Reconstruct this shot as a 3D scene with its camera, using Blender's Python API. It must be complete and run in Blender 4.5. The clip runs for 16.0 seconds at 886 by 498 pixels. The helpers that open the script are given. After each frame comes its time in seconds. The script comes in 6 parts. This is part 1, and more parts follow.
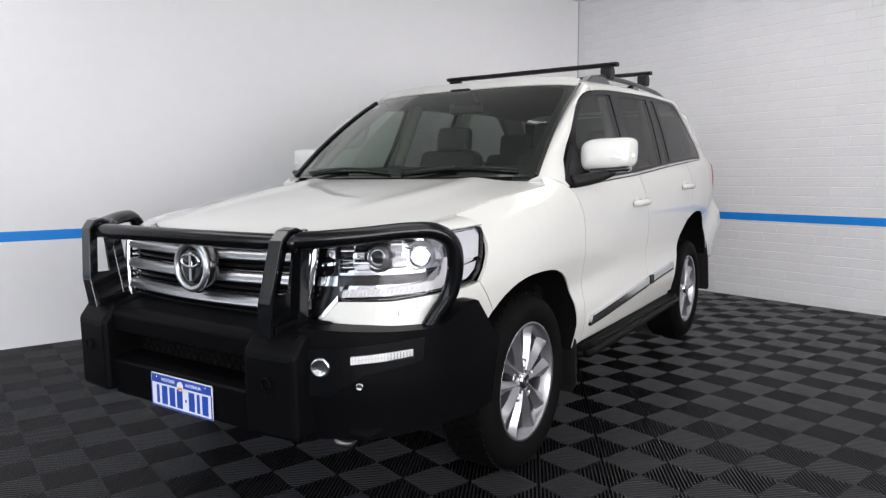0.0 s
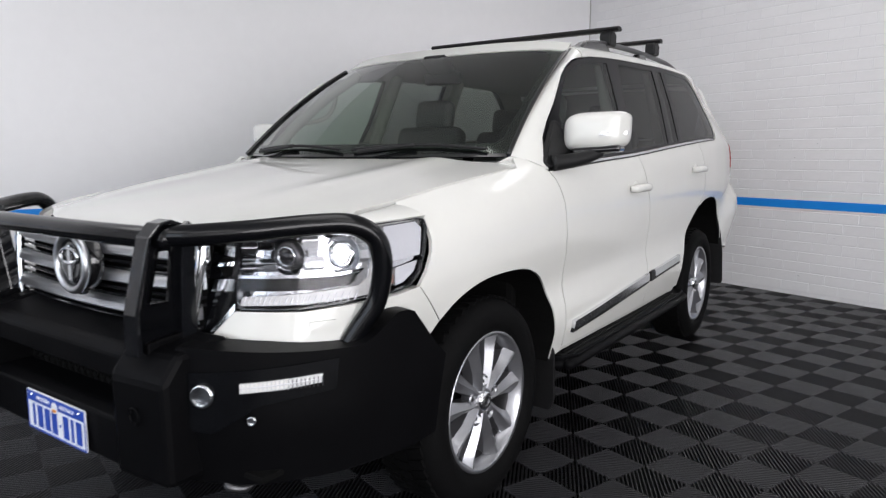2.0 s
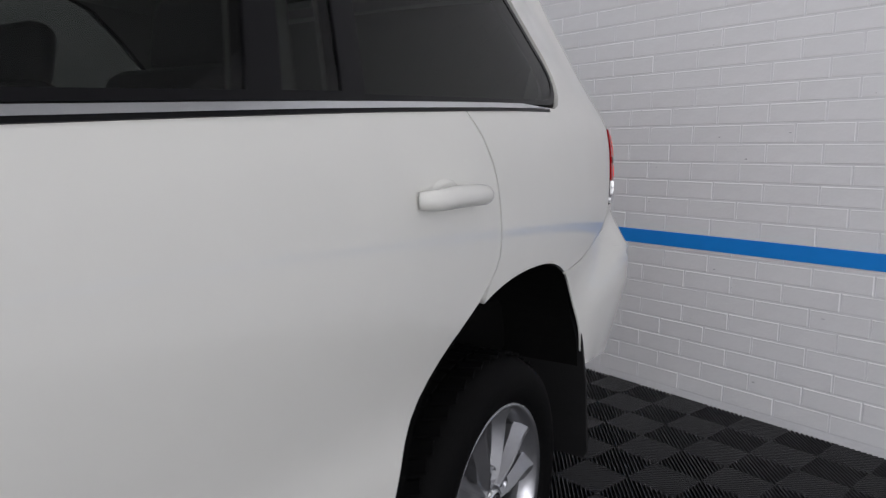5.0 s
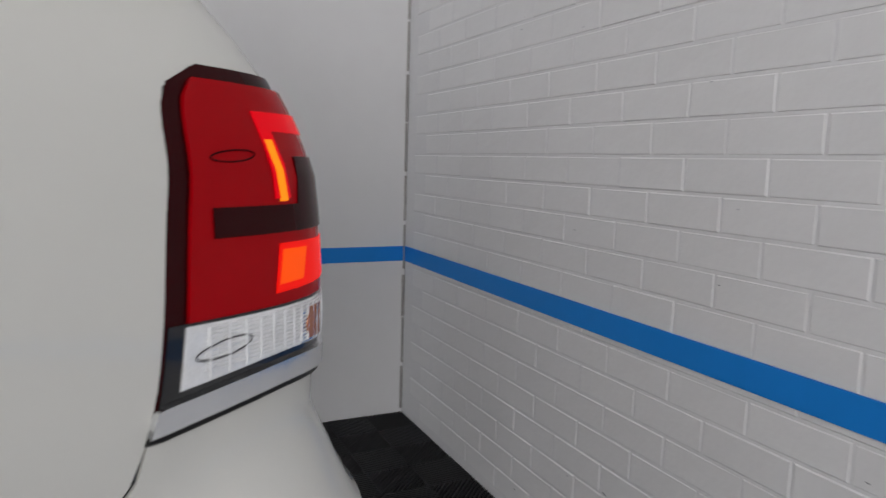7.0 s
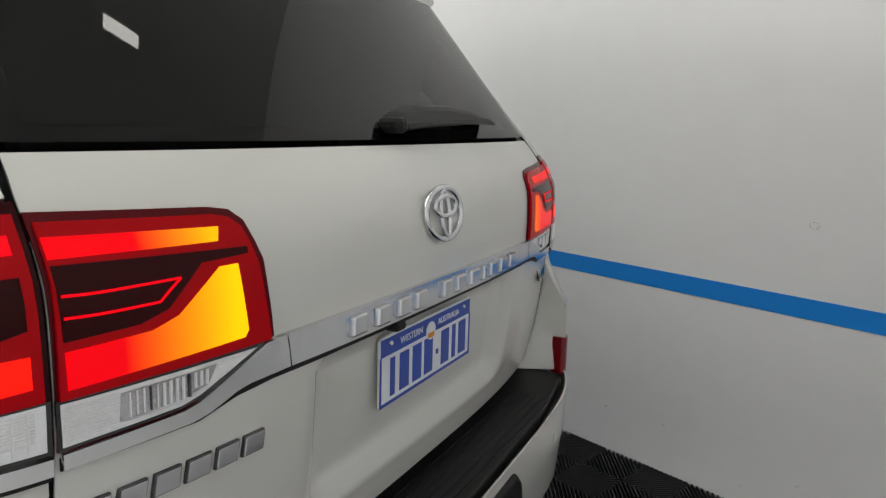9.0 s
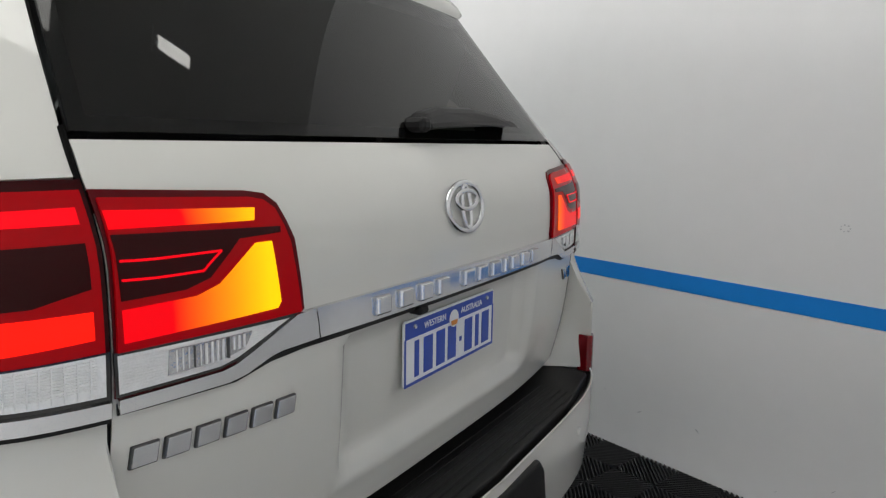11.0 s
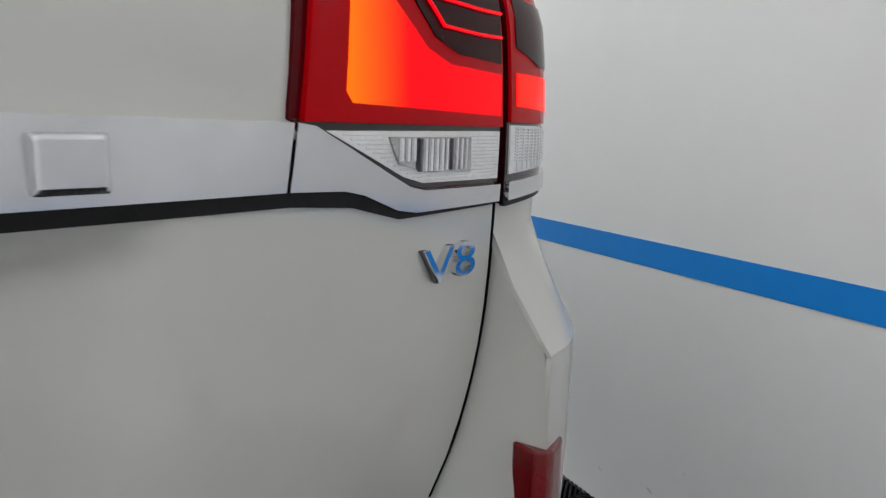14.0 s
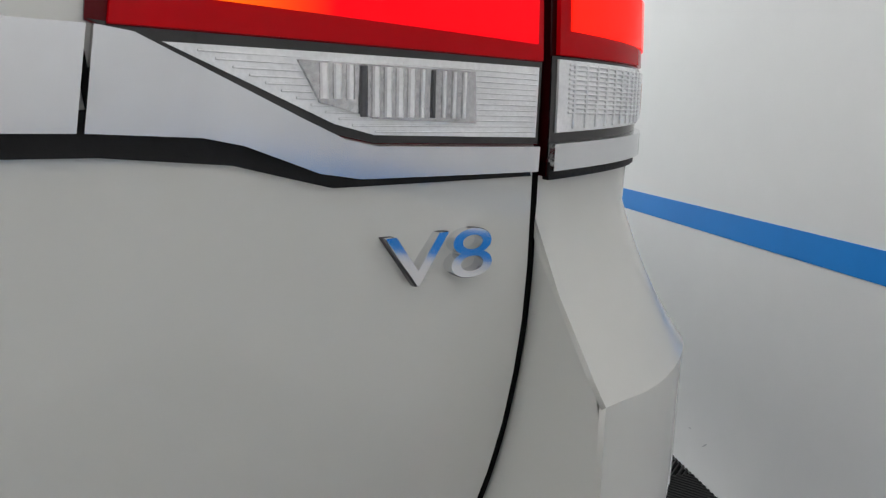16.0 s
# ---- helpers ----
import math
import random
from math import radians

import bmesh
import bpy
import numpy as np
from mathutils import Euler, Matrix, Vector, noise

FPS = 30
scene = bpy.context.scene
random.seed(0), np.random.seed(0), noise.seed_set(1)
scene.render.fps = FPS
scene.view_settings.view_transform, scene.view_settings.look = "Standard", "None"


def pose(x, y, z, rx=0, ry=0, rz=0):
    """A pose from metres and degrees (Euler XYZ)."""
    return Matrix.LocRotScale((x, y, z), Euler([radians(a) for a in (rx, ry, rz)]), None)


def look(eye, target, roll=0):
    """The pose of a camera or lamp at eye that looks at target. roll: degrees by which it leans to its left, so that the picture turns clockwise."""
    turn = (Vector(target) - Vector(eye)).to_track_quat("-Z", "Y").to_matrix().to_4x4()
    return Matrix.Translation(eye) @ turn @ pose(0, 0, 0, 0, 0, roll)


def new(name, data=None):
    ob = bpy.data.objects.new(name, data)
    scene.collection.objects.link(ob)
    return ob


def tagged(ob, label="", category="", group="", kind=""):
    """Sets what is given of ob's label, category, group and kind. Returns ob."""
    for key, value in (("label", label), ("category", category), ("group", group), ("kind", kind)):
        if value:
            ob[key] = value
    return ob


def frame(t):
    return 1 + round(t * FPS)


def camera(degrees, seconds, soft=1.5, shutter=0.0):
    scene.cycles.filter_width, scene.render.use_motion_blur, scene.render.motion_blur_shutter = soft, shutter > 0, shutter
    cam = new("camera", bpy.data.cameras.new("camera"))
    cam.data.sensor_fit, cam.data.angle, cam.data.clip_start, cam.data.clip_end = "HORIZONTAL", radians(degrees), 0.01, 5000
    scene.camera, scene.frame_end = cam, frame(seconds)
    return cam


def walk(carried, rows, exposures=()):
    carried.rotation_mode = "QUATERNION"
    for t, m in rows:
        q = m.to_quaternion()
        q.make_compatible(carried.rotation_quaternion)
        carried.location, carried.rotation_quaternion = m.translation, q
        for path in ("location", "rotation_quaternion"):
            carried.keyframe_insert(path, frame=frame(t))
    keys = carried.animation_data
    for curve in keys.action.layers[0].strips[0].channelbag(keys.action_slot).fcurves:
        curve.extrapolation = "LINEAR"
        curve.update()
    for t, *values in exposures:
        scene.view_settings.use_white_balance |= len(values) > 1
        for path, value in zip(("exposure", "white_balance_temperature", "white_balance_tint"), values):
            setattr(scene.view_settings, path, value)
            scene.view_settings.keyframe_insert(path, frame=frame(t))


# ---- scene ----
cam = camera(66.6, 16.0, soft=1.3, shutter=0.2)
PATH = [
    (0, (2.204, -2.63, 1.281), (1.116, -0.965, 1.068), -0.3),
    (0.5, (2.273, -2.635, 1.295), (1.149, -0.996, 1.067), -0.0),
    (1, (2.295, -2.639, 1.295), (1.163, -1.009, 1.047), 0.2),
    (1.5, (2.245, -2.445, 1.271), (1.104, -0.825, 1.003), 0.2),
    (2, (2.164, -2.062, 1.282), (1.027, -0.439, 1.009), 0.2),
    (2.5, (2.094, -1.524, 1.24), (0.976, 0.112, 0.971), 0.1),
    (2.8, (2.034, -1.275, 1.247), (0.938, 0.372, 0.971), -0.1),
    (3, (1.984, -1.016, 1.211), (0.87, 0.623, 0.946), -0.1),
    (3.5, (1.861, -0.405, 1.236), (0.771, 1.247, 0.950), 0.5),
    (3.7, (1.832, -0.166, 1.236), (0.765, 1.501, 0.949), 0.5),
    (5.8, (1.515, 2.284, 1.303), (0.527, 4.004, 1.045), 0.7),
    (6, (1.494, 2.504, 1.297), (0.513, 4.229, 1.048), 0.7),
    (6.5, (1.478, 3.052, 1.311), (0.458, 4.756, 1.076), 0.9),
    (6.8, (1.44, 3.348, 1.276), (0.196, 4.901, 1.074), 0.3),
    (7, (1.391, 3.531, 1.324), (-0.022, 4.924, 1.068), 1.7),
    (7.2, (1.352, 3.685, 1.338), (-0.214, 4.899, 1.07), 1.1),
    (7.5, (1.311, 3.940, 1.337), (-0.513, 4.707, 1.052), 1.7),
    (7.8, (1.179, 4.104, 1.374), (-0.784, 4.345, 1.072), 1.7),
    (8, (1.118, 4.19, 1.385), (-0.853, 4.074, 1.064), 1.5),
    (8.3, (1.062, 4.345, 1.426), (-0.838, 3.812, 1.084), 1.5),
    (8.5, (1.02, 4.424, 1.457), (-0.821, 3.723, 1.109), 1.5),
    (9, (1.107, 4.552, 1.476), (-0.634, 3.638, 1.112), 1.6),
    (11.3, (1.167, 4.629, 1.423), (-0.518, 3.597, 1.112), 1.0),
    (11.5, (1.141, 4.61, 1.41), (-0.541, 3.577, 1.084), 1.4),
    (12, (0.966, 4.557, 1.356), (-0.715, 3.526, 1.026), 1.4),
    (12.5, (0.667, 4.522, 1.287), (-1.017, 3.502, 0.941), 1.8),
    (13, (0.34, 4.521, 1.265), (-1.314, 3.45, 0.921), 1.4),
    (13.5, (0.018, 4.431, 1.223), (-1.549, 3.233, 0.891), 1.2),
    (14, (-0.196, 4.349, 1.195), (-1.645, 3.017, 0.841), 1.4),
    (14.5, (-0.358, 4.307, 1.153), (-1.608, 2.795, 0.764), 1.6),
    (15, (-0.424, 4.291, 1.157), (-1.490, 2.655, 0.731), 1.1),
    (15.5, (-0.437, 4.289, 1.159), (-1.448, 2.61, 0.763), 0.9),
    (16, (-0.445, 4.304, 1.16), (-1.416, 2.598, 0.774), 1.0),
]
walk(cam, [(t, look(eye, target, roll)) for t, eye, target, roll in PATH],
     exposures=[(0.0, 0.0, 6380, 14), (2.5, -0.16, 6300, 14), (3.7, -0.5, 6200, 15), (6.0, -0.46, 6300, 15), (6.5, -0.60, 6350, 14), (7.0, -0.45, 6450, 13), (7.5, -0.10, 6550, 11), (9.0, 0.26, 6700, 8), (12.5, 0.45, 6480, 9), (15.5, 0.72, 6500, 9), (16.0, 0.72, 6500, 9)])

# ---- world and light ----
world = bpy.data.worlds.new("world")
scene.world = world
world.use_nodes = True
wn = world.node_tree
sky = wn.nodes.new("ShaderNodeTexSky")
sky.sky_type, sky.sun_disc = "NISHITA", False
sky.sun_elevation, sky.sun_rotation = radians(50), radians(200)
wn.links.new(sky.outputs["Color"], wn.nodes["Background"].inputs["Color"])
wn.nodes["Background"].inputs["Strength"].default_value = 0.1

# The room is turned against the car: a runs along the brick wall from the corner, b away from the corner into it.
TURN = radians(-19.0)
CORNER = Vector((-1.212, 5.820, 0.0))
UA = Vector((math.cos(TURN), math.sin(TURN), 0.0))
VB = Vector((-math.sin(TURN), math.cos(TURN), 0.0))
UP = Vector((0, 0, 1))
ROOM_A, ROOM_B, ROOM_H = 12.0, 10.6, 3.5


def room(a, b, z):
    return CORNER + UA * a + VB * b + UP * z


def assumed_opening_light(name, a, b, z, toward, width, height, power, colour):
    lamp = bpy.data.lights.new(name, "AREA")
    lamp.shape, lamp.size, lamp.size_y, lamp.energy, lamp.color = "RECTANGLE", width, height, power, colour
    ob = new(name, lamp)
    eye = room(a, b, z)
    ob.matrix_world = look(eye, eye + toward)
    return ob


# area lamps added in assumed, unseen doorways to brighten the room
assumed_opening_light("added_front_light", 4.6, -10.5, 1.9, VB, 5.4, 2.6, 95, (0.88, 0.95, 1.0))
assumed_opening_light("added_side_light", 11.9, -6.4, 1.65, -UA, 7.4, 2.9, 540, (1.0, 0.985, 0.96))

# ---- materials ----
def material(name, colour, rough=0.5, metal=0.0, coat=0.0, coat_rough=0.03, bump=0.0, scale=40.0, vary=0.0, vary_scale=3.0,
             emission=None, strength=0.0, per_object=0.0, spec=0.5):
    m = bpy.data.materials.new(name)
    m.use_nodes = True
    nt = m.node_tree
    b = nt.nodes["Principled BSDF"]
    b.inputs["Base Color"].default_value = (*colour, 1)
    b.inputs["Roughness"].default_value = rough
    b.inputs["Metallic"].default_value = metal
    b.inputs["Coat Weight"].default_value = coat
    b.inputs["Coat Roughness"].default_value = coat_rough
    b.inputs["Specular IOR Level"].default_value = spec
    tex = nt.nodes.new("ShaderNodeTexCoord")
    if vary or per_object:
        n1, n2 = nt.nodes.new("ShaderNodeTexNoise"), nt.nodes.new("ShaderNodeTexNoise")
        n1.inputs["Scale"].default_value, n2.inputs["Scale"].default_value = vary_scale, vary_scale * 11
        n1.inputs["Detail"].default_value = n2.inputs["Detail"].default_value = 5
        nt.links.new(tex.outputs["Object"], n1.inputs["Vector"])
        nt.links.new(tex.outputs["Object"], n2.inputs["Vector"])
        add = nt.nodes.new("ShaderNodeMath")
        add.operation = "ADD"
        nt.links.new(n1.outputs["Fac"], add.inputs[0])
        nt.links.new(n2.outputs["Fac"], add.inputs[1])
        rng = nt.nodes.new("ShaderNodeMapRange")
        rng.inputs["From Min"].default_value, rng.inputs["From Max"].default_value = 0.6, 1.4
        rng.inputs["To Min"].default_value, rng.inputs["To Max"].default_value = 1 - vary, 1 + vary
        nt.links.new(add.outputs[0], rng.inputs["Value"])
        value = rng.outputs["Result"]
        if per_object:
            info = nt.nodes.new("ShaderNodeObjectInfo")
            geo = nt.nodes.new("ShaderNodeNewGeometry")
            mixr = nt.nodes.new("ShaderNodeMath")
            mixr.operation = "ADD"
            nt.links.new(info.outputs["Random"], mixr.inputs[0])
            nt.links.new(geo.outputs["Random Per Island"], mixr.inputs[1])
            frac = nt.nodes.new("ShaderNodeMath")
            frac.operation = "FRACT"
            nt.links.new(mixr.outputs[0], frac.inputs[0])
            r2 = nt.nodes.new("ShaderNodeMapRange")
            r2.inputs["To Min"].default_value, r2.inputs["To Max"].default_value = 1 - per_object, 1 + per_object
            nt.links.new(frac.outputs[0], r2.inputs["Value"])
            mul = nt.nodes.new("ShaderNodeMath")
            mul.operation = "MULTIPLY"
            nt.links.new(value, mul.inputs[0])
            nt.links.new(r2.outputs["Result"], mul.inputs[1])
            value = mul.outputs[0]
        mix = nt.nodes.new("ShaderNodeVectorMath")
        mix.operation = "SCALE"
        mix.inputs[0].default_value = colour
        nt.links.new(value, mix.inputs["Scale"])
        nt.links.new(mix.outputs["Vector"], b.inputs["Base Color"])
    if bump:
        n3 = nt.nodes.new("ShaderNodeTexNoise")
        n3.inputs["Scale"].default_value, n3.inputs["Detail"].default_value = scale, 4
        nt.links.new(tex.outputs["Object"], n3.inputs["Vector"])
        bp = nt.nodes.new("ShaderNodeBump")
        bp.inputs["Strength"].default_value, bp.inputs["Distance"].default_value = bump, 0.004
        nt.links.new(n3.outputs["Fac"], bp.inputs["Height"])
        nt.links.new(bp.outputs["Normal"], b.inputs["Normal"])
    if emission:
        b.inputs["Emission Color"].default_value = (*emission, 1)
        b.inputs["Emission Strength"].default_value = strength
    return m


def glass(name, tint, gloss=1.0, rough=0.01):
    m = bpy.data.materials.new(name)
    m.use_nodes = True
    nt = m.node_tree
    nt.nodes.remove(nt.nodes["Principled BSDF"])
    clear, shine, mix, fres = (nt.nodes.new("ShaderNodeBsdf" + k) if k != "Mix" else nt.nodes.new("ShaderNodeMixShader")
                               for k in ("Transparent", "Glossy", "Mix", "Glossy"))
    nt.nodes.remove(fres)
    face, power, fres = nt.nodes.new("ShaderNodeLayerWeight"), nt.nodes.new("ShaderNodeMath"), nt.nodes.new("ShaderNodeMapRange")
    face.inputs["Blend"].default_value = 0.5
    power.operation = "POWER"
    power.inputs[1].default_value = 5.0
    fres.inputs["To Min"].default_value, fres.inputs["To Max"].default_value = 0.05, 1.0
    nt.links.new(face.outputs["Facing"], power.inputs[0])
    nt.links.new(power.outputs[0], fres.inputs["Value"])
    clear.inputs["Color"].default_value = (*tint, 1)
    shine.inputs["Roughness"].default_value = rough
    shine.inputs["Color"].default_value = (gloss, gloss, gloss, 1)
    nt.links.new(fres.outputs["Result"], mix.inputs["Fac"])
    nt.links.new(clear.outputs["BSDF"], mix.inputs[1])
    nt.links.new(shine.outputs["BSDF"], mix.inputs[2])
    nt.links.new(mix.outputs["Shader"], nt.nodes["Material Output"].inputs["Surface"])
    return m


def glow(name, near, far, axis_from, axis_to, strength_near, strength_far):
    """Lit red lens: the light fades from the bulb's end at axis_from to the far end at axis_to (world x)."""
    m = material(name, (0.40, 0.001, 0.004), rough=0.25, coat=0.03, spec=0.05)
    nt = m.node_tree
    b = nt.nodes["Principled BSDF"]
    geo = nt.nodes.new("ShaderNodeNewGeometry")
    sep = nt.nodes.new("ShaderNodeSeparateXYZ")
    nt.links.new(geo.outputs["Position"], sep.inputs[0])
    ab = nt.nodes.new("ShaderNodeMath")
    ab.operation = "ABSOLUTE"
    nt.links.new(sep.outputs["X"], ab.inputs[0])
    rng = nt.nodes.new("ShaderNodeMapRange")
    rng.inputs["From Min"].default_value, rng.inputs["From Max"].default_value = axis_from, axis_to
    nt.links.new(ab.outputs[0], rng.inputs["Value"])
    ramp = nt.nodes.new("ShaderNodeMix")
    ramp.data_type = "RGBA"
    ramp.inputs[6].default_value, ramp.inputs[7].default_value = (*near, 1), (*far, 1)
    nt.links.new(rng.outputs["Result"], ramp.inputs[0])
    nt.links.new(ramp.outputs[2], b.inputs["Emission Color"])
    r2 = nt.nodes.new("ShaderNodeMapRange")
    r2.inputs["To Min"].default_value, r2.inputs["To Max"].default_value = strength_near, strength_far
    nt.links.new(rng.outputs["Result"], r2.inputs["Value"])
    nt.links.new(r2.outputs["Result"], b.inputs["Emission Strength"])
    return m


PAINT = material("white_paint", (0.665, 0.665, 0.632), rough=0.4, spec=0.2, coat=1.0, coat_rough=0.02, vary=0.012, vary_scale=1.2)
BLACK_COAT = material("black_powder_coat", (0.003, 0.003, 0.0035), rough=0.42, spec=0.05, bump=0.12, scale=420, vary=0.2, vary_scale=5)
BAR_TUBE = material("black_gloss_tube", (0.0030, 0.0032, 0.004), rough=0.2, spec=0.2, coat=0.22, coat_rough=0.06, vary=0.2, vary_scale=6)
BLACK_FILM = material("black_window_film", (0.005, 0.005, 0.006), rough=0.3, spec=0.15)
BLACK_GLOSS = material("black_gloss", (0.008, 0.008, 0.009), rough=0.14, coat=0.4)
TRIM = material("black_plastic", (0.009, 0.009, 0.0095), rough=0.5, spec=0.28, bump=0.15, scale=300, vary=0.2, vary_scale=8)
DARK = material("dark_underbody", (0.003, 0.003, 0.003), rough=0.9, spec=0.1, vary=0.3, vary_scale=6)
RUBBER = material("tyre_rubber", (0.004, 0.004, 0.0042), rough=0.7, spec=0.06, bump=0.2, scale=160, vary=0.25, vary_scale=7)
CHROME = material("chrome", (0.82, 0.83, 0.85), rough=0.07, metal=1.0, vary=0.03, vary_scale=4)
SATIN = material("satin_chrome", (0.72, 0.73, 0.75), rough=0.16, metal=1.0, vary=0.05, vary_scale=6)
ALLOY = material("silver_alloy", (0.36, 0.365, 0.385), rough=0.30, metal=0.85, coat=0.5, vary=0.06, vary_scale=9)
STEEL = material("dark_steel", (0.12, 0.12, 0.125), rough=0.4, metal=0.9, vary=0.2, vary_scale=12)
LINING = material("grey_headliner", (0.24, 0.235, 0.22), rough=0.95, vary=0.05, vary_scale=5)
LEATHER = material("black_leather", (0.03, 0.03, 0.031), rough=0.55, bump=0.2, scale=90, vary=0.2, vary_scale=6)
GLASS_FRONT = glass("windscreen_glass", (0.62, 0.69, 0.63))
GLASS_DOOR = glass("front_door_glass", (0.46, 0.54, 0.49), gloss=0.6)
GLASS_DARK = glass("privacy_glass", (0.24, 0.255, 0.245), gloss=0.55)
GLASS_REAR = glass("dark_rear_glass", (0.17, 0.175, 0.172), gloss=0.7)
LENS_CLEAR = glass("clear_lens", (0.92, 0.92, 0.94), gloss=0.22, rough=0.04)
LENS_RED = material("red_lens", (0.30, 0.001, 0.004), rough=0.2, coat=0.06, spec=0.08, emission=(1.0, 0.002, 0.008), strength=0.07)
LENS_LIT = material("red_lens_glowing", (0.42, 0.001, 0.006), rough=0.2, coat=0.04, spec=0.06, emission=(1.0, 0.002, 0.010), strength=0.62)
REFLEX = material("red_reflector", (0.20, 0.003, 0.007), rough=0.2, coat=0.5, bump=0.3, scale=200)
LENS_FRAME = material("deep_red_lens", (0.085, 0.001, 0.004), rough=0.15, coat=0.10, spec=0.12, emission=(1.0, 0.002, 0.01), strength=0.004)
BULB_BOX = material("bulb_box", (0.55, 0.55, 0.56), rough=0.12, metal=0.85, bump=0.5, scale=45, vary=0.35, vary_scale=30)
LENS_DARK = material("smoked_red_lens", (0.030, 0.001, 0.002), rough=0.18, coat=0.08, spec=0.10)
LAMP_BACK = material("lamp_housing", (0.62, 0.63, 0.65), rough=0.10, metal=1.0, bump=1.0, scale=22, vary=0.15, vary_scale=25)
GRILLE_CHROME = material("grey_chrome", (0.52, 0.53, 0.55), rough=0.14, metal=1.0, vary=0.05, vary_scale=6)
LAMP_PLAIN = material("plain_lamp_reflector", (0.68, 0.69, 0.71), rough=0.2, metal=0.1, coat=0.4, vary=0.04, vary_scale=10)
LENS_WHITE = material("ribbed_reflector", (0.90, 0.91, 0.92), rough=0.16, metal=0.25, coat=0.6, bump=0.3, scale=130, vary=0.12, vary_scale=40)
GLOW_WEDGE = glow("lit_wedge", (1.0, 0.56, 0.003), (1.0, 0.002, 0.008), 0.525, 0.665, 1.05, 0.62)
GLOW_BAND = glow("lit_band", (1.0, 0.50, 0.003), (1.0, 0.002, 0.008), 0.54, 0.635, 0.95, 0.62)
LIT_CORE = material("lit_orange_core", (0.4, 0.01, 0.004), rough=0.2, coat=0.03, spec=0.05, emission=(1.0, 0.10, 0.004), strength=1.1)
GLOW_WEDGE_DIM = glow("lit_wedge_dim", (1.0, 0.15, 0.004), (1.0, 0.002, 0.008), 0.512, 0.575, 0.85, 0.55)
GLOW_BAND_DIM = glow("lit_band_dim", (1.0, 0.05, 0.005), (1.0, 0.002, 0.008), 0.53, 0.585, 0.7, 0.55)
LED_WHITE = material("white_led", (0.42, 0.42, 0.42), rough=0.2, bump=0.5, scale=150, vary=0.25, vary_scale=40, emission=(1.0, 0.98, 0.93), strength=0.32)
LAMP_WHITE = material("projector_lamp", (0.9, 0.9, 0.9), rough=0.2, emission=(1.0, 0.98, 0.95), strength=6.0)
PLATE_WHITE = material("plate_white", (0.80, 0.82, 0.85), rough=0.35, vary=0.02, vary_scale=20)
PLATE_BLUE = material("plate_blue", (0.02, 0.07, 0.42), rough=0.35, vary=0.05, vary_scale=20)
ORANGE = material("plate_orange", (0.75, 0.28, 0.03), rough=0.4)
WALL = material("white_wall_paint", (0.80, 0.80, 0.81), rough=0.62, bump=0.05, scale=60, vary=0.018, vary_scale=0.9)
BRICK = material("white_painted_brick", (0.79, 0.79, 0.80), rough=0.55, bump=0.22, scale=45, vary=0.02, vary_scale=2.0, per_object=0.012)
MORTAR = material("painted_mortar", (0.76, 0.76, 0.775), rough=0.75, bump=0.3, scale=70, vary=0.03, vary_scale=4)
STRIPE = material("blue_tape", (0.012, 0.24, 0.74), rough=0.45, spec=0.25, vary=0.03, vary_scale=2)
CEIL = material("ceiling_white", (0.80, 0.80, 0.79), rough=0.8, vary=0.02, vary_scale=1)
TILE = material("grey_floor_tile", (0.0170, 0.0170, 0.0192), rough=0.40, spec=0.45, bump=0.1, scale=120, vary=0.12, vary_scale=2.5, per_object=0.10)
# near-black: the shade of the gaps between ribs is put into the colour
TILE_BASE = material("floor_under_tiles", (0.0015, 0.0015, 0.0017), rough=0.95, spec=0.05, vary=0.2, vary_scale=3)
SCUFF = material("scuff_mark", (0.55, 0.55, 0.58), rough=0.8, vary=0.3, vary_scale=60)
MASTIC = material("corner_joint", (0.38, 0.37, 0.36), rough=0.9, vary=0.3, vary_scale=20)


GRILLE_SATIN = material("brushed_chrome", (0.60, 0.61, 0.63), rough=0.34, metal=1.0, vary=0.05, vary_scale=6)
AMBER = material("amber_bulb", (0.50, 0.17, 0.07), rough=0.25, metal=0.3, coat=0.5, bump=0.5, scale=70, vary=0.4, vary_scale=40)
STRAP = material("black_gloss_strap", (0.006, 0.0065, 0.008), rough=0.16, spec=0.3, coat=0.7, coat_rough=0.05, vary=0.2, vary_scale=6)
# paler bowl copy: the lit projector's glow is put into the colour
LAMP_BOWL_LIT = material("lit_lamp_bowl", (0.85, 0.86, 0.88), rough=0.25, metal=0.6, bump=0.8, scale=60)
SCUFF_DARK = material("dark_scuff", (0.30, 0.30, 0.32), rough=0.8, vary=0.3, vary_scale=60)


# ---- builders ----
def mesh_object(name, me, mat, parent=None, label=""):
    for m in mat if isinstance(mat, (list, tuple)) else [mat]:
        me.materials.append(m)
    ob = new(name, me)
    if parent is not None:
        ob.parent = parent
    return tagged(ob, label=label)


def part(name, bm, mat, parent=None, label="", smooth=False):
    me = bpy.data.meshes.new(name)
    bm.to_mesh(me)
    bm.free()
    if smooth:
        for p in me.polygons:
            p.use_smooth = True
    return mesh_object(name, me, mat, parent, label)


